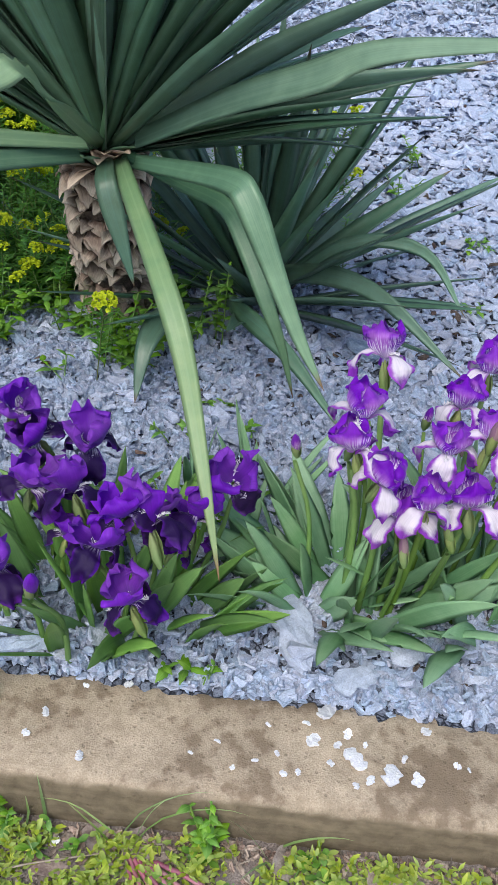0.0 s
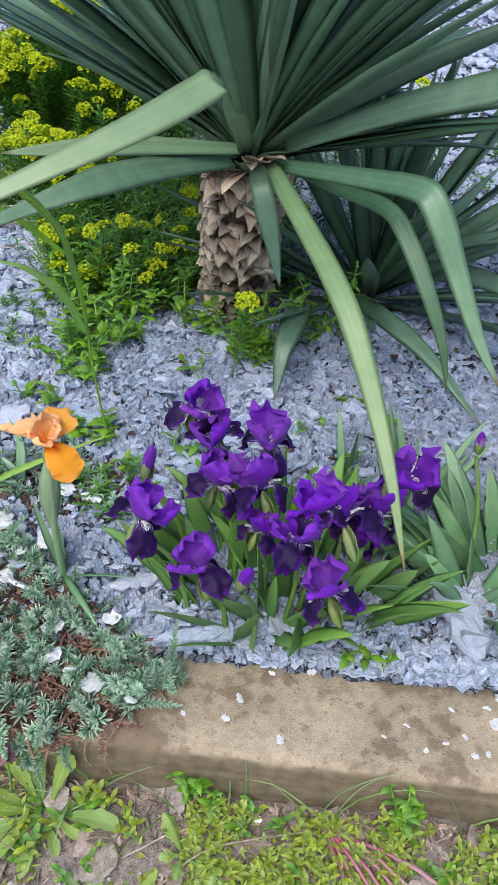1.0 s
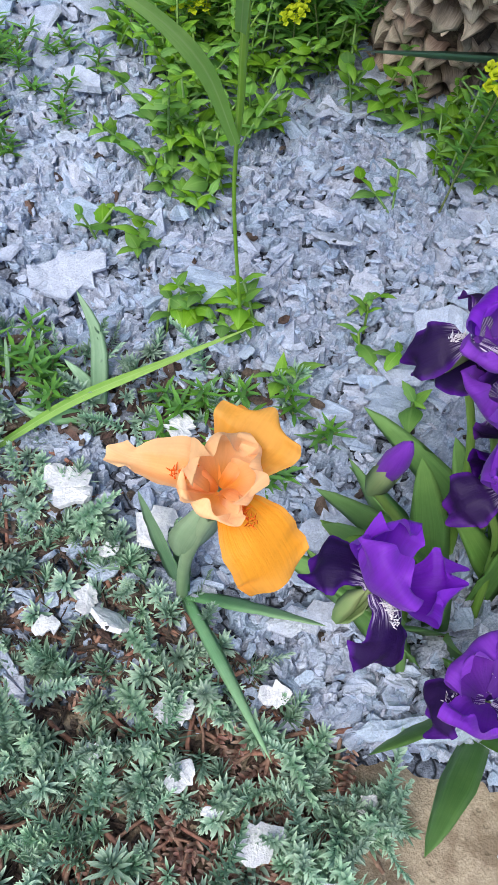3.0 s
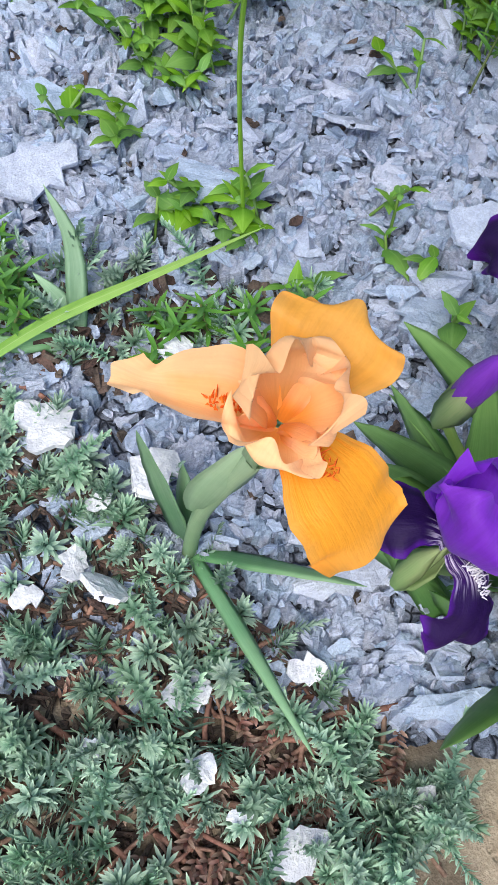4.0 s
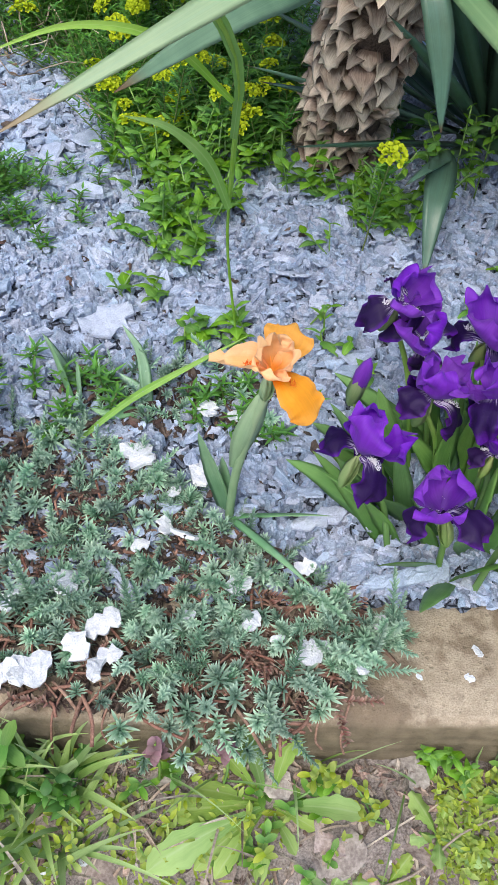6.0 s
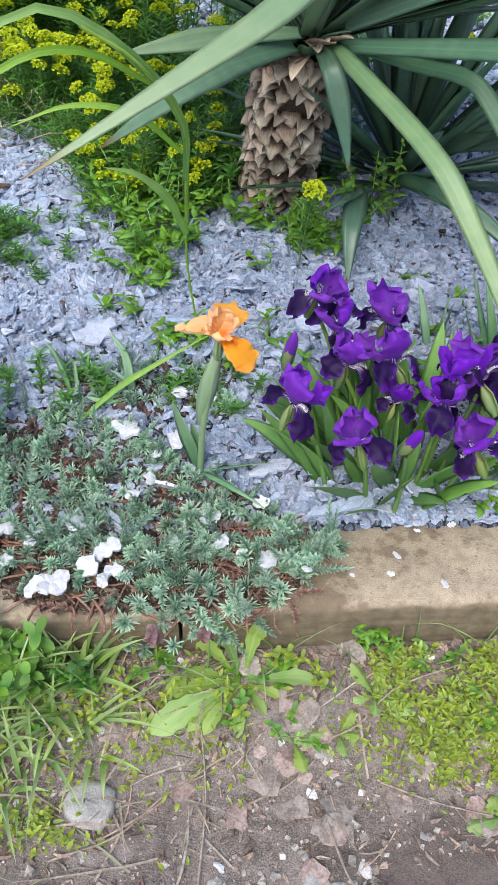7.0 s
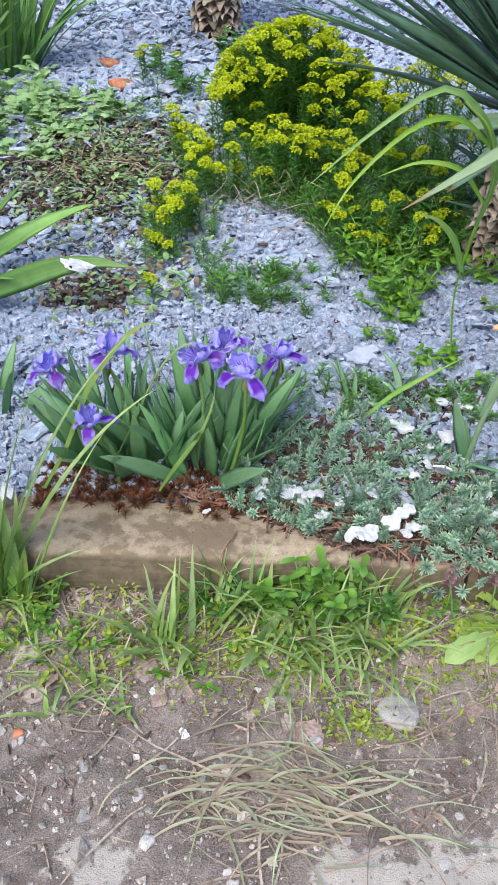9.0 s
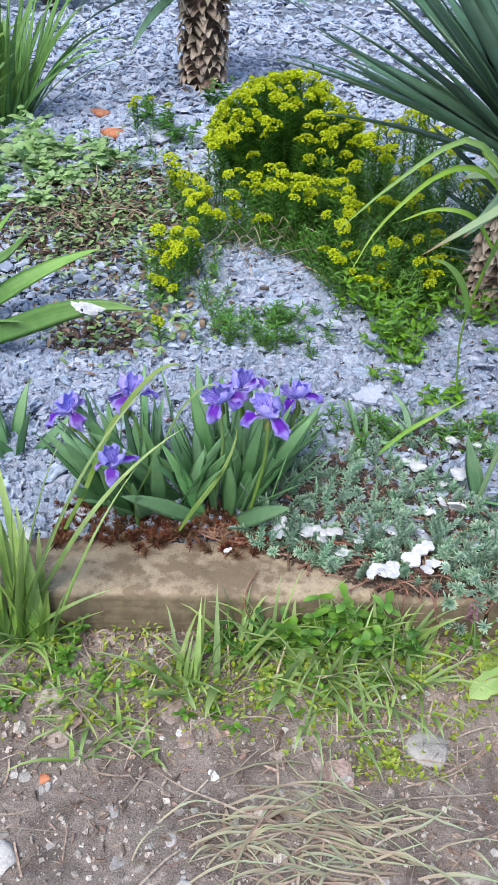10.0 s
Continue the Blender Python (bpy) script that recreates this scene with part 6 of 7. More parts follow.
for x, y, h, n in ((-0.17, 0.44, 0.13, 4), (-0.12, 0.46, 0.12, 4), (-0.05, 0.46, 0.1, 3), (-0.22, 0.5, 0.08, 2), (-0.1, 0.6, 0.05, 2), (-0.02, 0.7, 0.04, 2), (-0.14, 0.68, 0.05, 2), (0.02, 0.56, 0.06, 2), (-0.09, 0.8, 0.05, 2), (0.55, 1.6, 0.08, 3), (0.7, 2.0, 0.1, 3), (0.35, 1.9, 0.12, 3), (0.5, 1.25, 0.06, 2), (0.62, 1.3, 0.05, 2), (0.42, 2.2, 0.14, 4), (-0.06, 0.2, 0.04, 2), (-0.02, 0.195, 0.03, 2)):
    weed(x, y, h, n, g, OVATES, 0.026, "small green weed between the irises and the mulch")
for x, y, h, n in ((-1.95, 2.2, 0.14, 6), (-2.05, 2.3, 0.15, 6), (-1.85, 2.3, 0.13, 6), (-1.95, 2.42, 0.16, 6), (-2.12, 2.15, 0.13, 5), (-1.8, 2.1, 0.1, 4), (-2.2, 2.4, 0.15, 5), (-1.75, 2.4, 0.12, 4), (-2.1, 2.0, 0.12, 5), (-1.9, 2.05, 0.12, 5), (-1.7, 2.2, 0.1, 5), (-1.78, 2.0, 0.1, 5), (-2.0, 1.85, 0.1, 5), (-1.85, 1.8, 0.09, 5), (-2.2, 1.9, 0.12, 5), (-2.3, 2.2, 0.14, 5), (-1.65, 2.32, 0.1, 4), (-2.1, 2.55, 0.14, 5)):
    weed(x, y, h, n, g, PALES, 0.06, "low pale green leafy weed on the bed", 0.6, 0.03)
for x, y, h, n in ((-1.5, 2.75, 0.2, 4), (-1.42, 2.6, 0.16, 4), (-1.6, 2.9, 0.24, 3), (-1.3, 3.2, 0.2, 4), (-1.2, 2.9, 0.16, 3)):
    weed(x, y, h, n, g, DARKS, 0.045, "dark green weed in the far mulch")

# leaf litter and trailing weeds on the open patch
s, d = Soup(), Soup()
for i in range(3600):
    x, y = -1.6 + 0.24 * g.normal(), 1.75 + 0.3 * g.normal()
    if i > 3200:
        x, y = -1.4 + 0.12 * g.normal(), 0.95 + 0.1 * g.normal()
    z = float(bed_z(x, y)) + g.uniform(0.004, 0.05)
    a = g.uniform(0, 6.28)
    q = s if g.random() < 0.7 else d
    needle(q, vec(x, y, z), vec(math.cos(a), math.sin(a), g.normal(0.1, 0.35)), g.uniform(0.015, 0.035), g.uniform(0.004, 0.01), 4, 3, 0.8, 0.3)
LITTER_BROWN = leafy("brown_litter", (0.13, 0.085, 0.06), (0.38, 0.29, 0.21), None, 4, 0.8, "island", 0.5, 0.02, 0.05)
LITTER_GREEN = leafy("creeping_weed", (0.2, 0.36, 0.13), (0.45, 0.58, 0.3), None, 4, 0.6, "island", 0.35, 0.03, 0.2)
tagged(new("creeping_weed", s.mesh("creeping_weed", LITTER_GREEN)), "dull green creeping weed over bare bark litter", "weed", kind="stuff")
tagged(new("leaf_litter", d.mesh("leaf_litter", LITTER_BROWN)), "brown dead leaf litter on the bare patch", "leaf litter", kind="stuff")
s = Soup()
for i in range(46):
    x, y = (-1.6 + 0.22 * g.normal(), 1.72 + 0.26 * g.normal()) if i < 26 else (-1.0 + 0.12 * g.normal(), 1.45 + 0.12 * g.normal())
    a = g.uniform(0, 6.28)
    z = float(bed_z(x, y)) + 0.03 + (0.05 if i >= 26 else 0) * g.random()
    ln = g.uniform(0.1, 0.3)
    dd = vec(math.cos(a), math.sin(a), 0) * ln / 2
    c = vec(x, y, z)
    rod(s, curve([c - dd, c - dd * 0.3 + vec(0, 0, 0.03 + 0.03 * g.random()), c + dd * 0.4 + 0.03 * g.normal(size=3), c + dd - vec(0, 0, 0.02)], 10), 0.0015, 4)
tagged(new("dry_stalks", s.mesh("dry_stalks", STRAW)), "tangle of thin dry stalks between the spurge clumps", "dry stalk", kind="stuff")

# grass stalk beside the apricot iris
C = (-0.556, 0.59, 0.2)
tall = thing("grass_stalk", C, "tall green grass stalk with arching leaves in the mulch", "grass")
line = curve([(-0.556, 0.59, 0.2), (-0.578, 0.58, 0.4), (-0.574, 0.53, 0.55), (-0.572, 0.43, 0.71), (-0.62, 0.31, 0.83), (-0.68, 0.25, 0.89)], 22)
GREEN = leafy("broad_grass_leaf", (0.2, 0.42, 0.06), (0.38, 0.6, 0.15), (0.4, 0.58, 0.2), 8, 0.45, val=0.15, through_light=0.3)
s = Soup()
rod(s, line, np.interp(np.linspace(0, 1, 22), [0, 0.3, 0.34, 0.6, 0.62, 1], [0.0022, 0.0022, 0.0036, 0.0036, 0.003, 0.0024]), 6, C)
part("stem", s.mesh("stem", GREEN), tall)
for pts, half in (
    (((-0.577, 0.55, 0.48), (-0.605, 0.53, 0.555), (-0.65, 0.50, 0.61), (-0.70, 0.47, 0.635)), 0.0075),
    (((-0.574, 0.5, 0.6), (-0.572, 0.42, 0.72), (-0.63, 0.3, 0.845), (-0.72, 0.22, 0.915), (-0.83, 0.182, 0.857), (-0.93, 0.119, 0.79)), 0.0068),
    (((-0.6, 0.35, 0.79), (-0.68, 0.26, 0.86), (-0.76, 0.21, 0.86), (-0.85, 0.17, 0.79), (-0.9, 0.13, 0.72)), 0.0048),
    (((-0.575, 0.46, 0.66), (-0.64, 0.4, 0.74), (-0.72, 0.36, 0.765), (-0.8, 0.32, 0.75)), 0.005),
):
    s = Soup()
    blade(s, curve(pts, 16), half * taper(16, 0.4, 0.6, 0.8), None, 0.3, 0, 5, 0, 0, C, (-0.6, -0.8, 1.1))
    part("leaf", s.mesh("leaf", GREEN), tall)

loose_flake(-1.48, 0.75, 0.4, 0.09, 75, 10, 15, "white bark flake caught on a broad iris leaf", 3)
# a bent grass blade and a few iris seedlings by the stonecrop
for x, y, n, ln, seed in ((-0.79, 0.47, 4, 0.11, 91), (-0.1, 0.55, 5, 0.2, 94), (0.03, 0.5, 7, 0.24, 95), (0.0, 0.43, 6, 0.22, 96)):
    C = (x, y, float(bed_z(x, y)))
    sprout = thing("iris_seedling", C, "young iris fan of narrow green leaves in the mulch", "iris", "young irises")
    leaves(sprout, C, (x, y), (0.02, 0.015), n, ln, 0.009, IRIS_GREY, seed, 0.5, 0.5)

# a young fan and a long bent blade beside the stonecrop
C = (-0.689, 0.436, 0.187)
fan = thing("iris_seedling", C, "young iris fan of narrow green leaves in the mulch", "iris", "young irises")
for pts, half in ((((-0.689, 0.436, 0.187), (-0.692, 0.468, 0.223), (-0.703, 0.508, 0.260), (-0.732, 0.540, 0.288)), 0.0095), (((-0.691, 0.439, 0.192), (-0.703, 0.467, 0.222), (-0.733, 0.483, 0.241)), 0.008), (((-0.693, 0.441, 0.189), (-0.714, 0.436, 0.208), (-0.742, 0.426, 0.210), (-0.774, 0.433, 0.216)), 0.009)):
    s = Soup()
    blade(s, curve(pts, 12), half * taper(12, 0.5, 0.7, 0.7), None, 0.2, 0.0012, 5, 0.0, 0.0, C, (-0.5, -0.2, 0.9))
    part("leaf", s.mesh("leaf", IRIS_GREY), fan)
s = Soup()
blade(s, curve(((-0.781, 0.388, 0.197), (-0.711, 0.436, 0.233), (-0.628, 0.488, 0.255), (-0.539, 0.555, 0.266)), 16), 0.0055 * taper(16, 0.45, 0.6, 0.8), None, 0.25, 0, 5, 0.0, 0.0, (0, 0, 0), (-0.5, -0.2, 0.9))
tagged(new("fallen_grass", s.mesh("fallen_grass", GREEN)), "long bent grass blade lying over the stonecrop", "grass")

# big-leaved iris and strap-leaved clumps at the far side
C = (-1.93, 0.92, 0.25)
broad = thing("iris_clump", C, "broad green iris leaves leaning over the mulch", "iris")
g2 = np.random.default_rng(97)
for pts, half in ((((-1.93, 0.83, 0.24), (-1.75, 0.79, 0.3), (-1.56, 0.77, 0.375), (-1.44, 0.755, 0.402), (-1.34, 0.745, 0.395)), 0.03), (((-1.95, 0.86, 0.3), (-1.8, 0.85, 0.5), (-1.72, 0.845, 0.49), (-1.62, 0.84, 0.57)), 0.022)):
    s = Soup()
    blade(s, curve(pts, 20), half * taper(20, 0.45, 0.7, 0.9), None, 0.2, 0.0016, 5, 0.0, 0.0, C, (-1.0, -0.9, 1.2))
    part("leaf", s.mesh("leaf", IRIS_LEAF), broad)
for way, ln, half in ( ((0.9, 0.35, 0.6), 0.5, 0.028), ((0.55, 0.15, 1), 0.42, 0.024), ((0.25, -0.3, 1), 0.38, 0.024), ((0.8, -0.5, 0.5), 0.36, 0.022), ((-0.5, 0.2, 1), 0.4, 0.024), ((-0.8, -0.3, 0.7), 0.4, 0.022)):
    sword(broad, C, vec(*C) - vec(0, 0, 0.01), way, ln, half, 0.5, IRIS_LEAF, g2, 0.25, 14)
C = (-1.62, 0.42, 0.2)
small = thing("iris_clump", C, "small iris fan without flowers at the bed's edge", "iris")
leaves(small, C, (-1.62, 0.42), (0.06, 0.04), 12, 0.2, 0.013, IRIS_DEEP, 98, 0.7, 0.4)
for cx, cy, ln, n, seed in ((-2.3, 2.92, 0.74, 84, 101), (-2.56, 2.66, 0.68, 44, 102)):
    C = (cx, cy, float(bed_z(cx, cy)))
    strap = thing("daylily_clump", C, "dense clump of arching strap-shaped green leaves", "daylily", "strap-leaved clumps")
    leaves(strap, C, (cx, cy), (0.12, 0.12), n, ln, 0.013, IRIS_LEAF, seed, 0.5, 0.9)
# dark shrubs on the far side of the bed
for cx, cy, w, h, seed in ((-2.7, 5.9, 0.6, 0.7, 111), (-3.6, 5.2, 0.8, 0.9, 112), (1.25, 4.9, 0.35, 0.4, 113), (-0.2, 7.0, 0.8, 0.6, 114), (2.2, 6.5, 0.9, 0.8, 115)):
    g = np.random.default_rng(seed)
    C = vec(cx, cy, float(bed_z(cx, cy)))
    shrub = thing("shrub", C, "dark green leafy shrub at the far edge of the bed", "shrub", "far shrubs")
    s, r = Soup(), Soup()
    for i in range(26):
        a = g.uniform(0, 6.28)
        tip = vec(math.cos(a) * w * g.random(), math.sin(a) * w * g.random(), h * g.uniform(0.5, 1))
        line = curve([(0, 0, -0.02), tip * vec(0.4, 0.4, 0.55), tip], 7)
        rod(r, line, np.linspace(0.007, 0.002, 7), 5)
        for k in range(46):
            p = line[int(g.integers(2, 7))] + g.normal(size=3) * 0.05
            needle(s, p, g.normal(size=3) + vec(0, 0, 0.4), g.uniform(0.04, 0.07), g.uniform(0.009, 0.016), 4, 3, 0.5, 0.3)
    part("branches", r.mesh("branches", TRUNK), shrub)
    tagged(part("foliage", s.mesh("foliage", EUPH_LEAF), shrub), kind="stuff")


# ---- what grows and lies along the path ----
g = np.random.default_rng(61)


def tuft(x, y, n, ln, half, g, mat, name="grass_tuft", label="tuft of fresh green grass at the kerb's foot", spread=0.6, droop=0.9, r=0.012):
    base = vec(x, y, float(path_z(x, y)) - 0.003)
    s = Soup()
    for i in range(n):
        way = vec(g.normal(0, spread), g.normal(0, spread) - 0.05, 1)
        pts = grow((g.normal(0, r), g.normal(0, r), 0), way, ln * g.uniform(0.4, 1.15), droop * g.uniform(0.3, 1.6), 8)
        pts[:, 1] = np.minimum(pts[:, 1], -0.004 - y)
        blade(s, pts, half * g.uniform(0.6, 1.2) * taper(8, 0.35, 0.7, 0.8), None, 0.35, 0, 3)
    ob = new(name, s.mesh(name, mat))
    ob.location = base
    return tagged(ob, label, "grass", "grass along the kerb", "stuff")


for i in range(40):
    x = -1.62 + 0.9 * g.random()
    y = -0.02 - 0.17 * g.random() ** 1.4
    open_face = -1.42 < x < -1.12
    tuft(x, y - (0.05 if open_face else 0), int(g.integers(4, 10)), g.uniform(0.07, 0.13 if open_face else 0.2), 0.0045, g, GRASS, spread=1.1, droop=1.3)
for x, y, n, ln in ((-1.16, -0.1, 12, 0.2), (-1.08, -0.04, 12, 0.16), (-1.02, -0.03, 16, 0.17), (-0.85, -0.03, 16, 0.16), (-0.8, -0.05, 20, 0.16), (-0.76, -0.04, 20, 0.14), (-0.9, -0.06, 12, 0.15)):
    tuft(x, y, n, ln, 0.0056, g, GRASS, spread=0.55, droop=0.9)
# broad blades and round-leaved weeds crowding the kerb's foot
gb = np.random.default_rng(67)
for x, y, n, ln in ((-1.19, -0.12, 5, 0.2), (-1.1, -0.1, 4, 0.18), (-0.98, -0.1, 4, 0.15), (-0.9, -0.09, 3, 0.14), (-0.8, -0.09, 4, 0.14)):
    tuft(x, y, n, ln, 0.009, gb, GRASS, label="broad fresh green grass blades at the kerb's foot", spread=0.7, droop=1.2)
for x, y, h, n in ((-0.97, -0.05, 0.1, 5), (-0.91, -0.04, 0.11, 6), (-0.83, -0.035, 0.13, 6), (-0.87, -0.04, 0.12, 5)):
    weed(x, y, h, n, gb, DARKS, 0.03, "round-leaved fresh green weed at the foot of the kerb", 0.3, 0.02, float(path_z(x, y)), True)
for i in range(44):
    x, y = -1.62 + 1.1 * g.random(), -0.03 - 0.2 * g.random()
    tuft(x, y, int(g.integers(3, 7)), g.uniform(0.07, 0.15), 0.002, g, STRAW, "dry_grass_tuft", "few dry straw-coloured grass blades at the kerb", 1.3, 1.4)
# taller grass that leans over the kerb
s = Soup()
base = vec(-1.5, -0.03, float(path_z(-1.5, -0.03)))
for i in range(30):
    way = vec(g.normal(0.05, 0.3), g.normal(0.02, 0.12), 1)
    blade(s, grow((g.normal(0, 0.03), -0.01 + 0.008 * g.normal(), 0), way, g.uniform(0.18, 0.52), g.uniform(0.3, 1.2), 12), 0.0115 * g.uniform(0.6, 1.2) * taper(12, 0.4, 0.6, 0.8), None, 0.35, 0, 3)
for way, ln in (((0.35, 0.12, 1), 0.62), ((0.5, 0.2, 1), 0.56), ((0.2, 0.05, 1), 0.5)):
    blade(s, grow((0, -0.012, 0), vec(*way), ln, 1.1, 14), 0.0095 * taper(14, 0.5, 0.6, 0.8), None, 0.35, 0, 5)
for pts in (((-1.42, 0.1, 0.2), (-1.386, 0.18, 0.25), (-1.334, 0.2, 0.371), (-1.256, 0.2, 0.479), (-1.201, 0.2, 0.514), (-1.15, 0.2, 0.49)), ((-1.3, 0.19, 0.2), (-1.253, 0.2, 0.29), (-1.193, 0.2, 0.415), (-1.138, 0.2, 0.472), (-1.1, 0.2, 0.445)), ((-1.2, 0.14, 0.17), (-1.174, 0.15, 0.209), (-1.112, 0.16, 0.302), (-1.085, 0.17, 0.38), (-1.095, 0.18, 0.405))):
    blade(s, curve(pts, 16), 0.0085 * taper(16, 0.4, 0.5, 0.8), None, 0.3, 0, 3, 0.0, 0.0, base)
ob = new("tall_grass", s.mesh("tall_grass", GRASS))
ob.location = base
tagged(ob, "tall loose grass leaning over the concrete kerb", "grass", "grass along the kerb", "stuff")
for x, y in ((-0.32, -0.02), (-0.1, -0.03), (0.1, -0.02), (-0.24, -0.015), (-0.45, -0.02), (-0.62, -0.03), (-0.55, -0.02)):
    tuft(x, y, int(g.integers(3, 6)), g.uniform(0.12, 0.26), 0.0022, g, GRASS, spread=0.8, droop=1.0, label="few thin grass blades at the kerb's foot")


def rosette_plant(x, y, n, ln, wide, g, kinds, label, lift=(0.05, 0.6)):
    base = vec(x, y, float(path_z(x, y)))
    plant = thing("dandelion", base, label, "dandelion", "rosette weeds on the path")
    for i in range(n):
        a = i * 2.39996 + g.normal(0, 0.2)
        up = g.uniform(*lift)
        if math.sin(a) > 0.3:
            up = max(up, 0.9)
        m = pose(0, 0, 0.004, 0, -math.degrees(math.atan(up)), math.degrees(a)) @ Matrix.Diagonal((ln * g.uniform(0.45, 1.2), wide * g.uniform(0.8, 1.2), ln * 0.7, 1))
        part("leaf", kinds[i % 3], plant, m=m)
    return plant


def lance(seed):
    n = 14
    v = np.linspace(0, 1, n)
    pts = np.stack([v, 0 * v, 0.06 * np.sin(v * 3.1) - 0.22 * v**2], -1)
    half = 0.1 + 0.9 * np.sin(np.clip(v, 0, 1) ** 1.7 * np.pi * 0.93) + 0.1 * np.where(np.arange(n) % 2, 1, -1) * (v > 0.2)
    s = Soup()
    blade(s, pts, np.maximum(half, 0.05), vec(0, 1, 0), 0.2, 0, 5, 0, 0.1)
    return s.mesh("leaf", DOCK)


DOCK = leafy("dandelion_leaf", (0.2, 0.36, 0.075), (0.38, 0.54, 0.17), (0.45, 0.57, 0.27), 6, 0.5, val=0.18, through_light=0.3)
LANCES = [lance(1), lance(2), lance(3)]
C = vec(-0.505, -0.055, float(path_z(-0.505, -0.055)))
dandelion = thing("dandelion", C, "dandelion rosette of long pale green leaves on the path", "dandelion", "rosette weeds on the path")
for az, ln, up in ((207, 0.16, 0.25), (219, 0.11, 0.2), (186, 0.12, 0.3), (172, 0.09, 0.5), (232, 0.1, 0.25), (262, 0.085, 0.2), (300, 0.06, 0.3), (352, 0.115, 0.55), (335, 0.06, 0.3), (66, 0.12, 1.7), (118, 0.135, 1.5), (140, 0.1, 0.9)):
    a = radians(az)
    pts = grow((0.006 * math.cos(a), 0.006 * math.sin(a), 0.0), vec(math.cos(a), math.sin(a), up), ln, 1.1, 14)
    pts[:, 2] = np.maximum(pts[:, 2], path_z(pts[:, 0] + C[0], pts[:, 1] + C[1]) - C[2] + 0.006)
    pts[:, 1] = np.minimum(pts[:, 1], 0.045)
    v = np.linspace(0, 1, 14)
    half = ln * g.uniform(0.1, 0.155) * (0.16 + 0.84 * np.sin(v**2.1 * np.pi * 0.92)) * (1 + 0.09 * np.where(np.arange(14) % 2, 1, -1) * (v > 0.25))
    half[-1] = 0.001
    s = Soup()
    blade(s, pts, half, None, 0.25, 0, 5, g.normal(0, 0.4), 0.12)
    part("leaf", s.mesh("leaf", DOCK), dandelion)
rosette_plant(-0.3, -0.085, 6, 0.06, 0.011, g, LANCES, "small leafy rosette on bare trodden soil")
rosette_plant(-0.12, -0.25, 6, 0.07, 0.014, g, LANCES, "small leafy rosette on bare trodden soil")
rosette_plant(0.2, -0.1, 7, 0.07, 0.02, g, LANCES, "small leafy rosette on bare trodden soil")
rosette_plant(-0.36, -0.13, 5, 0.045, 0.01, g, LANCES, "small leafy rosette on bare trodden soil")
rosette_plant(-0.43, -0.14, 4, 0.045, 0.011, g, LANCES, "small leafy rosette on bare trodden soil")
rosette_plant(-1.0, -0.12, 8, 0.05, 0.01, g, LANCES, "small leafy rosette on bare trodden soil")
for x, y in ((-0.8, -0.06), (-0.86, -0.04), (-0.93, -0.05), (-1.0, -0.04), (-0.74, -0.05), (-1.08, -0.05), (-0.28, -0.02), (0.0, -0.03)):
    weed(x, y, 0.09, 4, g, DARKS if x < -0.7 else OVATES, 0.022, "leafy green weed at the foot of the kerb", 0.3, 0.018, float(path_z(x, y)))
# low leafy weeds all along the kerb's foot
for i in range(60):
    x = -1.62 + 2.0 * g.random()
    y = -0.03 - 0.15 * g.random() ** 1.5
    weed(x, y, g.uniform(0.025, 0.06), int(g.integers(3, 6)), g, DARKS if g.random() < 0.35 else OVATES, g.uniform(0.012, 0.02), "low leafy weed among the grass by the kerb", 0.9, 0.016, float(path_z(x, y)), True)
# red dead-nettle tops by the kerb
for x, y in ((-0.64, -0.035), (-0.56, -0.035)):
    base = vec(x, y, float(path_z(x, y)))
    plant = thing("dead_nettle", base, "small dead-nettle with a purplish leafy top", "dead nettle")
    s = Soup()
    rod(s, curve([(0, 0, 0), (0.004, -0.004, 0.06), (0.0, 0.0, 0.12)], 6), 0.0018, 5)
    part("stem", s.mesh("stem", STEM), plant)
    s = Soup()
    for k in range(18):
        a = k * 1.57 + 0.3 * (k // 4)
        needle(s, vec(0, 0, 0.085 + 0.002 * k), vec(math.cos(a), math.sin(a), 0.1), 0.017 - 0.0005 * k, 0.006, 4, 3, 0.7, 0.3)
    part("leaves", s.mesh("leaves", leafy("nettle_top", (0.2, 0.12, 0.13), (0.34, 0.2, 0.24), None, 4, 0.6, "island", 0.25)), plant, "purplish leaves")

# carpet of yellow-green chickweed
s = Soup()
for i in range(9300):
    if i >= 7600:
        x, y = (-0.17 + 0.085 * g.normal(), -0.135 + 0.035 * g.normal()) if i < 8700 else (-0.95 + 0.2 * g.normal(), -0.12 + 0.035 * g.normal())
    elif i < 5200:
        x, y = -0.3 + 0.7 * g.random() ** 1.1, -0.2 + 0.18 * g.random()
        if x < -0.22 and y < -0.12:
            continue
    elif i < 6700:
        x, y = -1.5 + 1.0 * g.random(), -0.1 + 0.06 * g.normal()
    else:
        x, y = -0.79 + 0.045 * g.normal(), -0.245 + 0.018 * g.normal()
        if g.random() < 0.7 or math.hypot(x + 0.742, y + 0.212) < 0.05:
            continue
    y = min(y, -0.008)
    if wave(x, y, 0.07, 9.0) > 0.35 and i < 6700:
        continue
    c = vec(x, y, float(path_z(x, y)) + (0.045 if 7600 <= i < 8700 else 0.03) * g.random() ** 1.5)
    a = g.uniform(0, 6.28)
    needle(s, c, vec(math.cos(a), math.sin(a), g.uniform(0, 0.9)), g.uniform(0.006, 0.016), g.uniform(0.0015, 0.004), 3, 3, 0.6, 0.3)
tagged(new("chickweed", s.mesh("chickweed", GRASS_YEL)), "carpet of tiny yellow-green chickweed leaves on the soil", "chickweed", kind="stuff")

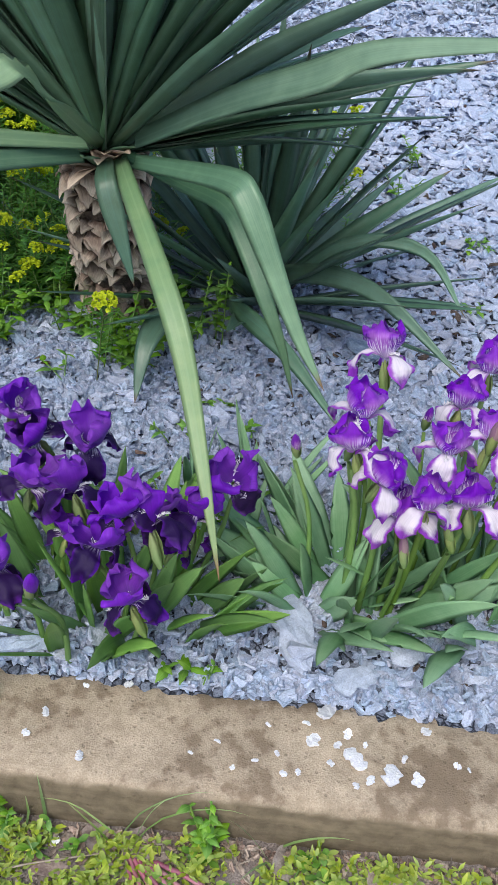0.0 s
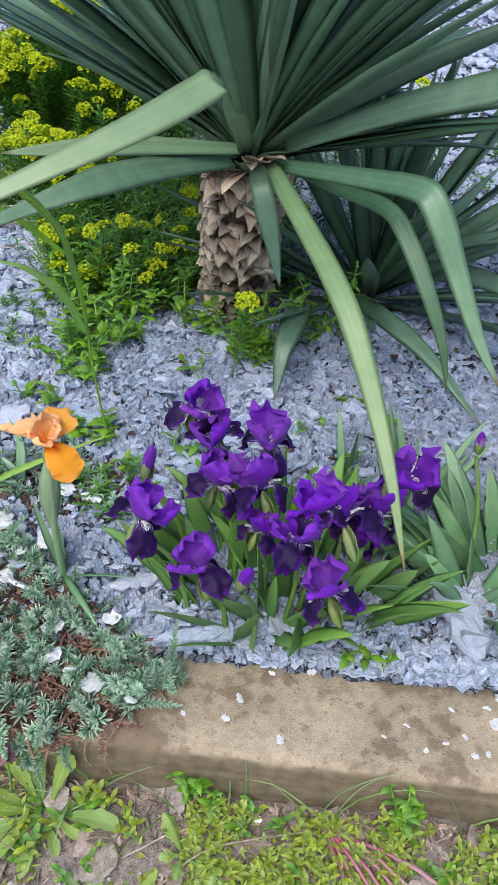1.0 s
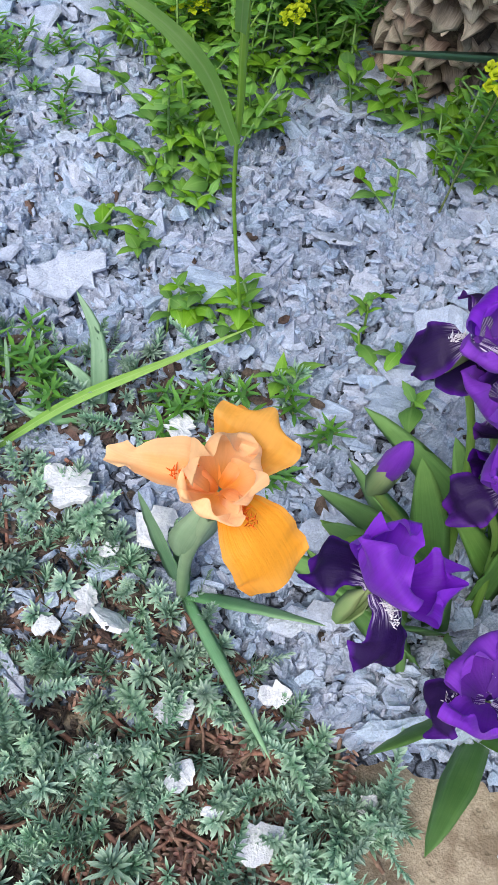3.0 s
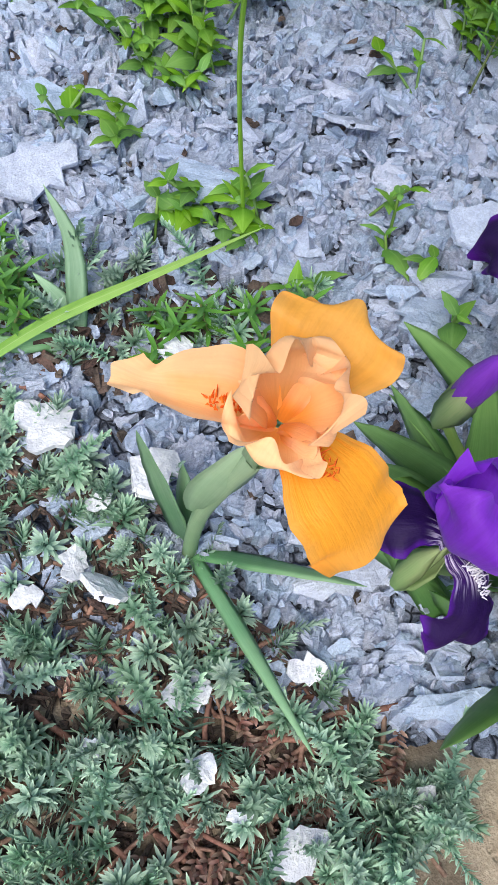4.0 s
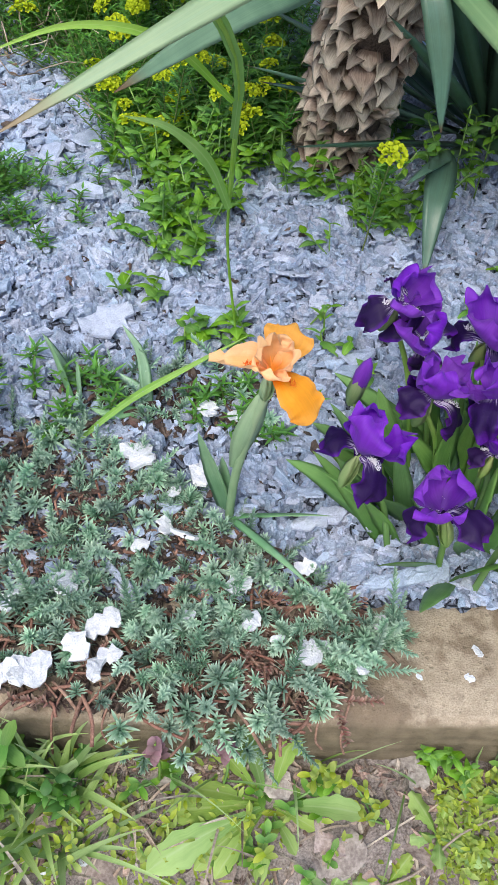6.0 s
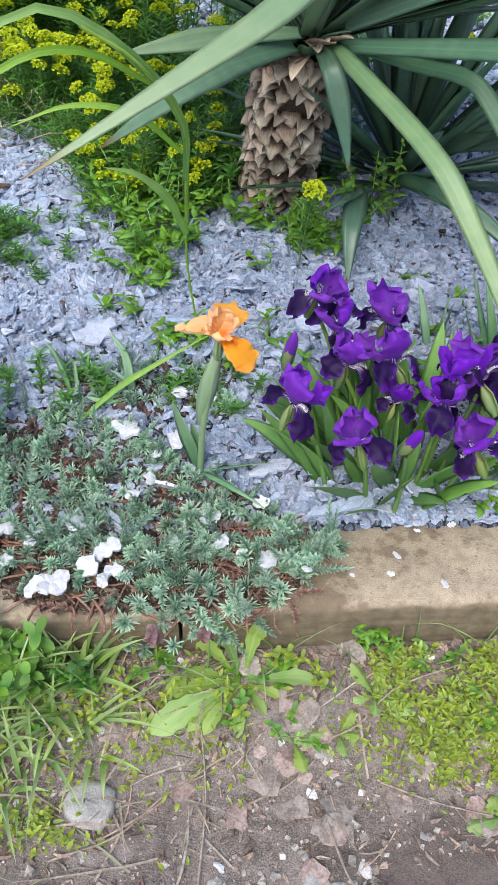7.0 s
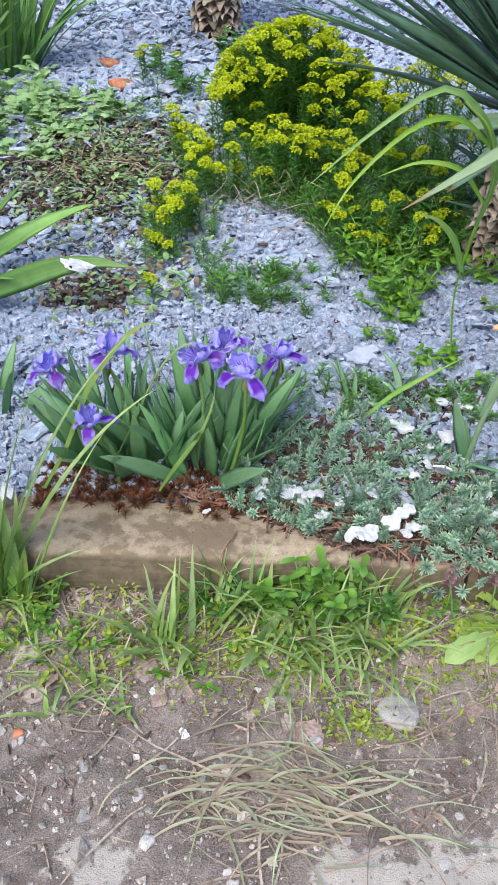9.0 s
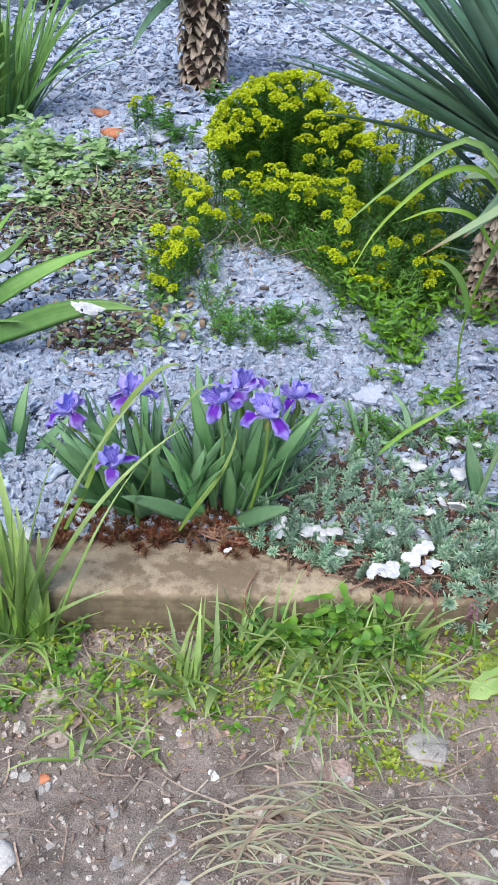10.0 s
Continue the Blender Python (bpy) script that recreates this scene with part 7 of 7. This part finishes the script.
# straw and dry grass
s = Soup()
for i in range(44):
    k = i % 5
    cx, cy = ((-0.98, -0.4), (-0.88, -0.4), (-0.76, -0.38), (-1.0, -0.43), (-0.68, -0.2))[k]
    a = (0.3 if g.random() < 0.5 else 3.3) + g.normal(0, 0.7)
    x, y = cx + 0.1 * g.normal(), cy + 0.055 * g.normal()
    ln = g.uniform(0.08, 0.26)
    d = vec(math.cos(a), math.sin(a), 0)
    t = np.linspace(0, 1, 9)
    bow = g.normal(0, 0.5)
    pts = vec(x, y, 0) + d * (t * ln)[:, None] + vec(-d[1], d[0], 0) * (bow * ln * t**2)[:, None]
    pts[:, 2] = path_z(pts[:, 0], pts[:, 1]) + 0.004 + 0.018 * np.sin(t * 3.1) * g.random()
    blade(s, pts, g.uniform(0.0009, 0.0024) * taper(9, 0.4, 0.7, 0.7), None, 0.25, 0, 3)
for i in range(170):
    x, y = g.uniform(-1.7, 0.5), -0.5 + 0.48 * g.random()
    a, ln = g.uniform(0, 6.28), g.uniform(0.02, 0.09)
    t = np.linspace(0, 1, 6)
    d = vec(math.cos(a), math.sin(a), 0)
    pts = vec(x, y, 0) + d * (t * ln)[:, None] + vec(-d[1], d[0], 0) * (g.normal(0, 0.2) * ln * t**2)[:, None]
    pts[:, 1] = np.minimum(pts[:, 1], -0.01)
    pts[:, 2] = path_z(pts[:, 0], pts[:, 1]) + 0.003 + 0.004 * g.random()
    blade(s, pts, g.uniform(0.0008, 0.002), None, 0.2, 0, 3)
tagged(new("straw", s.mesh("straw", STRAW)), "scattered dry grass and straw on the trodden path", "straw", kind="stuff")
HAY = leafy("wilting_grass", (0.4, 0.32, 0.25), (0.42, 0.56, 0.34), None, 5, 0.7, "island", 0.3, 0.06, 0.15)
s = Soup()
for i in range(105):
    t = np.linspace(0, 1, 9)
    if i % 3 == 0:
        r, a = g.uniform(0.06, 0.17), radians(g.uniform(70, 165)) - radians(g.uniform(30, 80)) * t
        pts = np.stack([-0.99 + 0.05 * g.normal() + 1.3 * r * np.cos(a), -0.45 + 0.04 * g.normal() + r * np.sin(a) * 0.85, 0 * t], -1)
    else:
        a, ln = radians(g.uniform(-50, 40)) + math.pi * int(g.integers(2)), g.uniform(0.05, 0.17)
        d = vec(math.cos(a), math.sin(a), 0)
        pts = vec(-0.93 + 0.1 * g.normal(), -0.39 + 0.05 * g.normal(), 0) + d * (t * ln)[:, None] + vec(-d[1], d[0], 0) * (g.normal(0, 0.45) * ln * t**2)[:, None]
    pts[:, 2] = path_z(pts[:, 0], pts[:, 1]) + 0.006 + 0.02 * np.sin(t * 3.1) * g.random()
    blade(s, pts, g.uniform(0.0014, 0.0036) * taper(9, 0.4, 0.7, 0.7), None, 0.25, 0, 3)
tagged(new("flattened_grass", s.mesh("flattened_grass", HAY)), "flattened fan of green and dry grass on the path", "grass", "grass along the kerb", "stuff")
# single dry stems and roots lying on the path
for pts in (
    ((-0.390, -0.139, -0.022), (-0.328, -0.122, -0.002), (-0.263, -0.082, 0.034), (-0.130, -0.046, 0.044)),
    ((-0.390, -0.240, -0.058), (-0.373, -0.313, -0.052), (-0.360, -0.340, -0.052), (-0.337, -0.368, -0.063)),
    ((-0.581, -0.334, -0.050), (-0.567, -0.215, -0.033), (-0.571, -0.123, 0.003)),
    ((-0.301, -0.193, -0.049), (-0.224, -0.226, -0.052), (-0.143, -0.245, -0.063)),
    ((-0.507, -0.216, -0.051), (-0.441, -0.191, -0.045), (-0.381, -0.147, -0.026)),
    ((-0.787, -0.287, -0.035), (-0.694, -0.259, -0.032), (-0.625, -0.203, -0.033), (-0.542, -0.166, -0.031)),):
    s = Soup()
    rod(s, curve(pts, 14), np.linspace(0.0021, 0.0011, 14), 5)
    tagged(new("dry_stem", s.mesh("dry_stem", STRAW)), "thin dry straw-coloured stem lying on the path", "stem", "dry stems")
s = Soup()
for i in range(60):
    p0 = vec(-0.285 + 0.018 * g.normal(), -0.385 + 0.03 * g.normal(), 0)
    d = vec(g.normal(0.2, 0.5), g.normal(-0.6, 0.5), 0) * 0.04
    pts = np.array([p0, p0 + d * 0.5 + 0.008 * g.normal(size=3), p0 + d])
    pts[:, 2] = path_z(pts[:, 0], pts[:, 1]) + (0.003, 0.009, 0.003)
    rod(s, curve(pts, 6), 0.0007, 4)
tagged(new("dead_roots", s.mesh("dead_roots", BARE_ROOT)), "tuft of rusty dead roots beside the damp hollow", "roots", kind="stuff")
# pulled pink stalks on the soil
for i in range(8):
    base = vec(-0.1 + 0.006 * i, -0.045, 0)
    t = np.linspace(0, 1, 9)
    a = -1.15 + 0.12 * i + 0.05 * g.normal()
    pts = base + vec(math.cos(a), math.sin(a), 0) * (t * 0.15)[:, None]
    pts[:, 2] = path_z(pts[:, 0], pts[:, 1]) + 0.008 + 0.012 * np.sin(t * 3)
    s = Soup()
    rod(s, pts, np.linspace(0.0032, 0.002, 9), 6)
    ob = new("stalk", s.mesh("stalk", PINK))
    tagged(ob, "pulled pinkish leaf stalk lying on the soil", "stalk", "pink stalks")

# dead leaves
def dead_leaf(seed):
    g = np.random.default_rng(seed)
    n, m = 8, 7
    v, u = np.linspace(0, 1, n), np.linspace(-1, 1, m)
    half = (0.42 * np.sin(v**0.8 * np.pi * 0.95) + 0.03) * (1 + 0.15 * g.normal(size=n))
    z = 0.1 * np.sin(v * 5 + g.uniform(0, 6))[:, None] + 0.12 * u[None] ** 2 * np.sin(v * 7 + seed)[:, None] + 0.1
    p = np.stack([np.repeat(v[:, None] - 0.5, m, 1), u[None] * half[:, None], z + 0.02 * g.normal(size=(n, m))], -1)
    return Soup().grid(p).mesh("dead_leaf", DEAD_LEAF)


DEAD = [dead_leaf(i) for i in range(6)]
places = [(-0.42, -0.1, 0.06), (-0.4, -0.13, 0.055), (-0.37, -0.22, 0.055), (-0.64, -0.02, 0.05), (-0.5, -0.03, 0.05), (-0.33, -0.02, 0.05), (-0.14, -0.02, 0.05), (-0.6, -0.2, 0.04), (-0.08, -0.03, 0.06), (-0.2, -0.06, 0.05), (-1.2, -0.15, 0.06), (-1.15, -0.12, 0.05), (-0.93, -0.1, 0.05), (-0.9, -0.27, 0.06), (-0.85, -0.02, 0.05), (-0.56, -0.12, 0.04), (-0.7, -0.12, 0.05), (0.12, -0.03, 0.05), (0.25, -0.04, 0.05), (-0.25, -0.1, 0.04), (-1.33, -0.12, 0.05), (-0.47, -0.19, 0.04), (-1.42, -0.14, 0.05)]
places += [(g.uniform(-1.6, 0.5), -0.015 - 0.26 * g.random() ** 1.7, g.uniform(0.018, 0.042)) for i in range(36)] + [(g.uniform(-0.55, 0.05), g.uniform(-0.32, -0.06), g.uniform(0.025, 0.06)) for i in range(26)]
for i, (x, y, ln) in enumerate(places):
    ob = new("dead_leaf", DEAD[i % 6])
    ob.matrix_basis = pose(x, min(y, -0.012), float(path_z(x, y)) + 0.002, g.normal(0, 10), g.normal(0, 10), g.uniform(0, 360)) @ Matrix.Diagonal((ln * 1.15, ln * 1.15, ln * 0.55, 1))
    tagged(ob, "curled grey-brown dead leaf lying on the soil", "dead leaf", "dead leaves")

# stones
ROCKS = [lump("stone", STONE, 1.0, 0.45 + 0.1 * (i % 3), 900 + i) for i in range(8)]
BITS = [lump("brick_piece", BRICK_BIT, 1.0, 0.5, 950 + i, 7) for i in range(2)]


def stone(x, y, r, k, label="small rounded grey pebble pressed into the path", z=None):
    ob = new("stone", ROCKS[k % 8])
    ob.matrix_basis = pose(x, y, (float(path_z(x, y)) if z is None else z) - 0.12 * r, 0, 0, g.uniform(0, 360)) @ Matrix.Diagonal((r, r * g.uniform(0.7, 1.0), r * g.uniform(0.5, 1), 1))
    return tagged(ob, label, "stone", "stones on the path")


for i, (x, y, r) in enumerate(((-0.343, -0.31, 0.013), (-0.742, -0.212, 0.04), (-0.885, -0.263, 0.016), (-0.379, -0.345, 0.026), (-0.555, -0.321, 0.013), (-1.442, -0.424, 0.033), (-1.172, -0.389, 0.014), (-1.272, -0.344, 0.014), (-1.454, -0.277, 0.009), (-0.882, -0.259, 0.014), (-1.391, -0.3, 0.009), (-1.252, -0.425, 0.015), (-0.971, -0.283, 0.009), (-0.42, -0.33, 0.016), (-0.5, -0.36, 0.012), (-1.36, -0.4, 0.009), (-1.5, -0.46, 0.02))):
    stone(x, y, r, i, "grey stone half sunk in the trodden path" if r > 0.02 else "small rounded grey pebble pressed into the path")
for i in range(145):
    x, y = g.uniform(-1.7, 0.2), -0.56 + 0.42 * g.random()
    stone(x, y, 0.0038 * math.exp(g.normal(0.25, 0.5)), i)
for x, y, r in ((-0.503, -0.33, 0.011), (-1.4, -0.284, 0.011)):
    ob = new("brick_piece", BITS[0])
    ob.matrix_basis = pose(x, y, float(path_z(x, y)) - 0.001, 0, 0, 40) @ Matrix.Scale(r, 4)
    tagged(ob, "orange-red brick fragment on the path", "brick fragment")
for x, y, r in ((-1.846, 3.05, 0.05), (-1.72, 2.69, 0.055)):
    ob = new("brick_piece", BITS[1])
    ob.matrix_basis = pose(x, y, float(bed_z(x, y)) + 0.01, 10, 0, 70) @ Matrix.Scale(r, 4)
    tagged(ob, "orange-red brick fragment on the mulch", "brick fragment")
# pale flakes strayed onto the path
for i, (x, y, ln) in enumerate(((-1.11, -0.274, 0.028), (-1.171, -0.194, 0.024), (-0.72, -0.12, 0.022), (-0.804, -0.099, 0.014), (-0.764, -0.126, 0.02), (-0.407, -0.204, 0.02), (-0.52, -0.24, 0.012), (-0.45, -0.14, 0.012), (-0.6, -0.025, 0.02), (-0.4, -0.06, 0.012), (-1.24, -0.05, 0.02), (-0.2, -0.03, 0.012), (-0.55, -0.3, 0.02), (-0.12, -0.04, 0.014))):
    loose_flake(x, y, float(path_z(x, y)) + 0.004, ln, g.uniform(0, 360), 8, 5, "bleached bark flake strayed onto the path", i)
# crumbled leaf and twig debris
s = Soup()
n = 4200
x, y = g.uniform(-1.75, 0.6, n), -0.012 - 0.42 * g.random(n) ** 3.2
s.add(*flakes(x, y, path_z(x, y) + 0.003, g.uniform(0.006, 0.03, n), g.uniform(0.0015, 0.011, n), np.full(n, 0.0012), g, 0.3))
tagged(new("leaf_debris", s.mesh("leaf_debris", surface("leaf_crumbs", (0.16, 0.12, 0.1), (0.42, 0.335, 0.29), 80, 300, 0.9, 0.3, 0.002, "island", 0.02, 0.3, 0.5), False)), "crumbled brown leaves and twigs on the soil", "leaf litter", kind="stuff")
# gravel too fine to count
s = Soup()
n = 9000
x, y = g.uniform(-1.9, 0.7, n), -0.85 + 0.75 * g.random(n)
r = 0.0018 * np.exp(g.normal(0.2, 0.62, n))
s.add(*flakes(x, y, path_z(x, y) + 0.0005, 2 * r, 1.7 * r, r * 1.2, g, 0.4, 4))
GRIT = surface("grit", (0.24, 0.215, 0.2), (0.56, 0.525, 0.5), 60, 300, 0.85, 0.3, 0.002, "island", 0.03, 0.3, 0.4)
tagged(new("grit", s.mesh("grit", GRIT, False)), "loose fine grit scattered over the trodden path", "grit", kind="stuff")
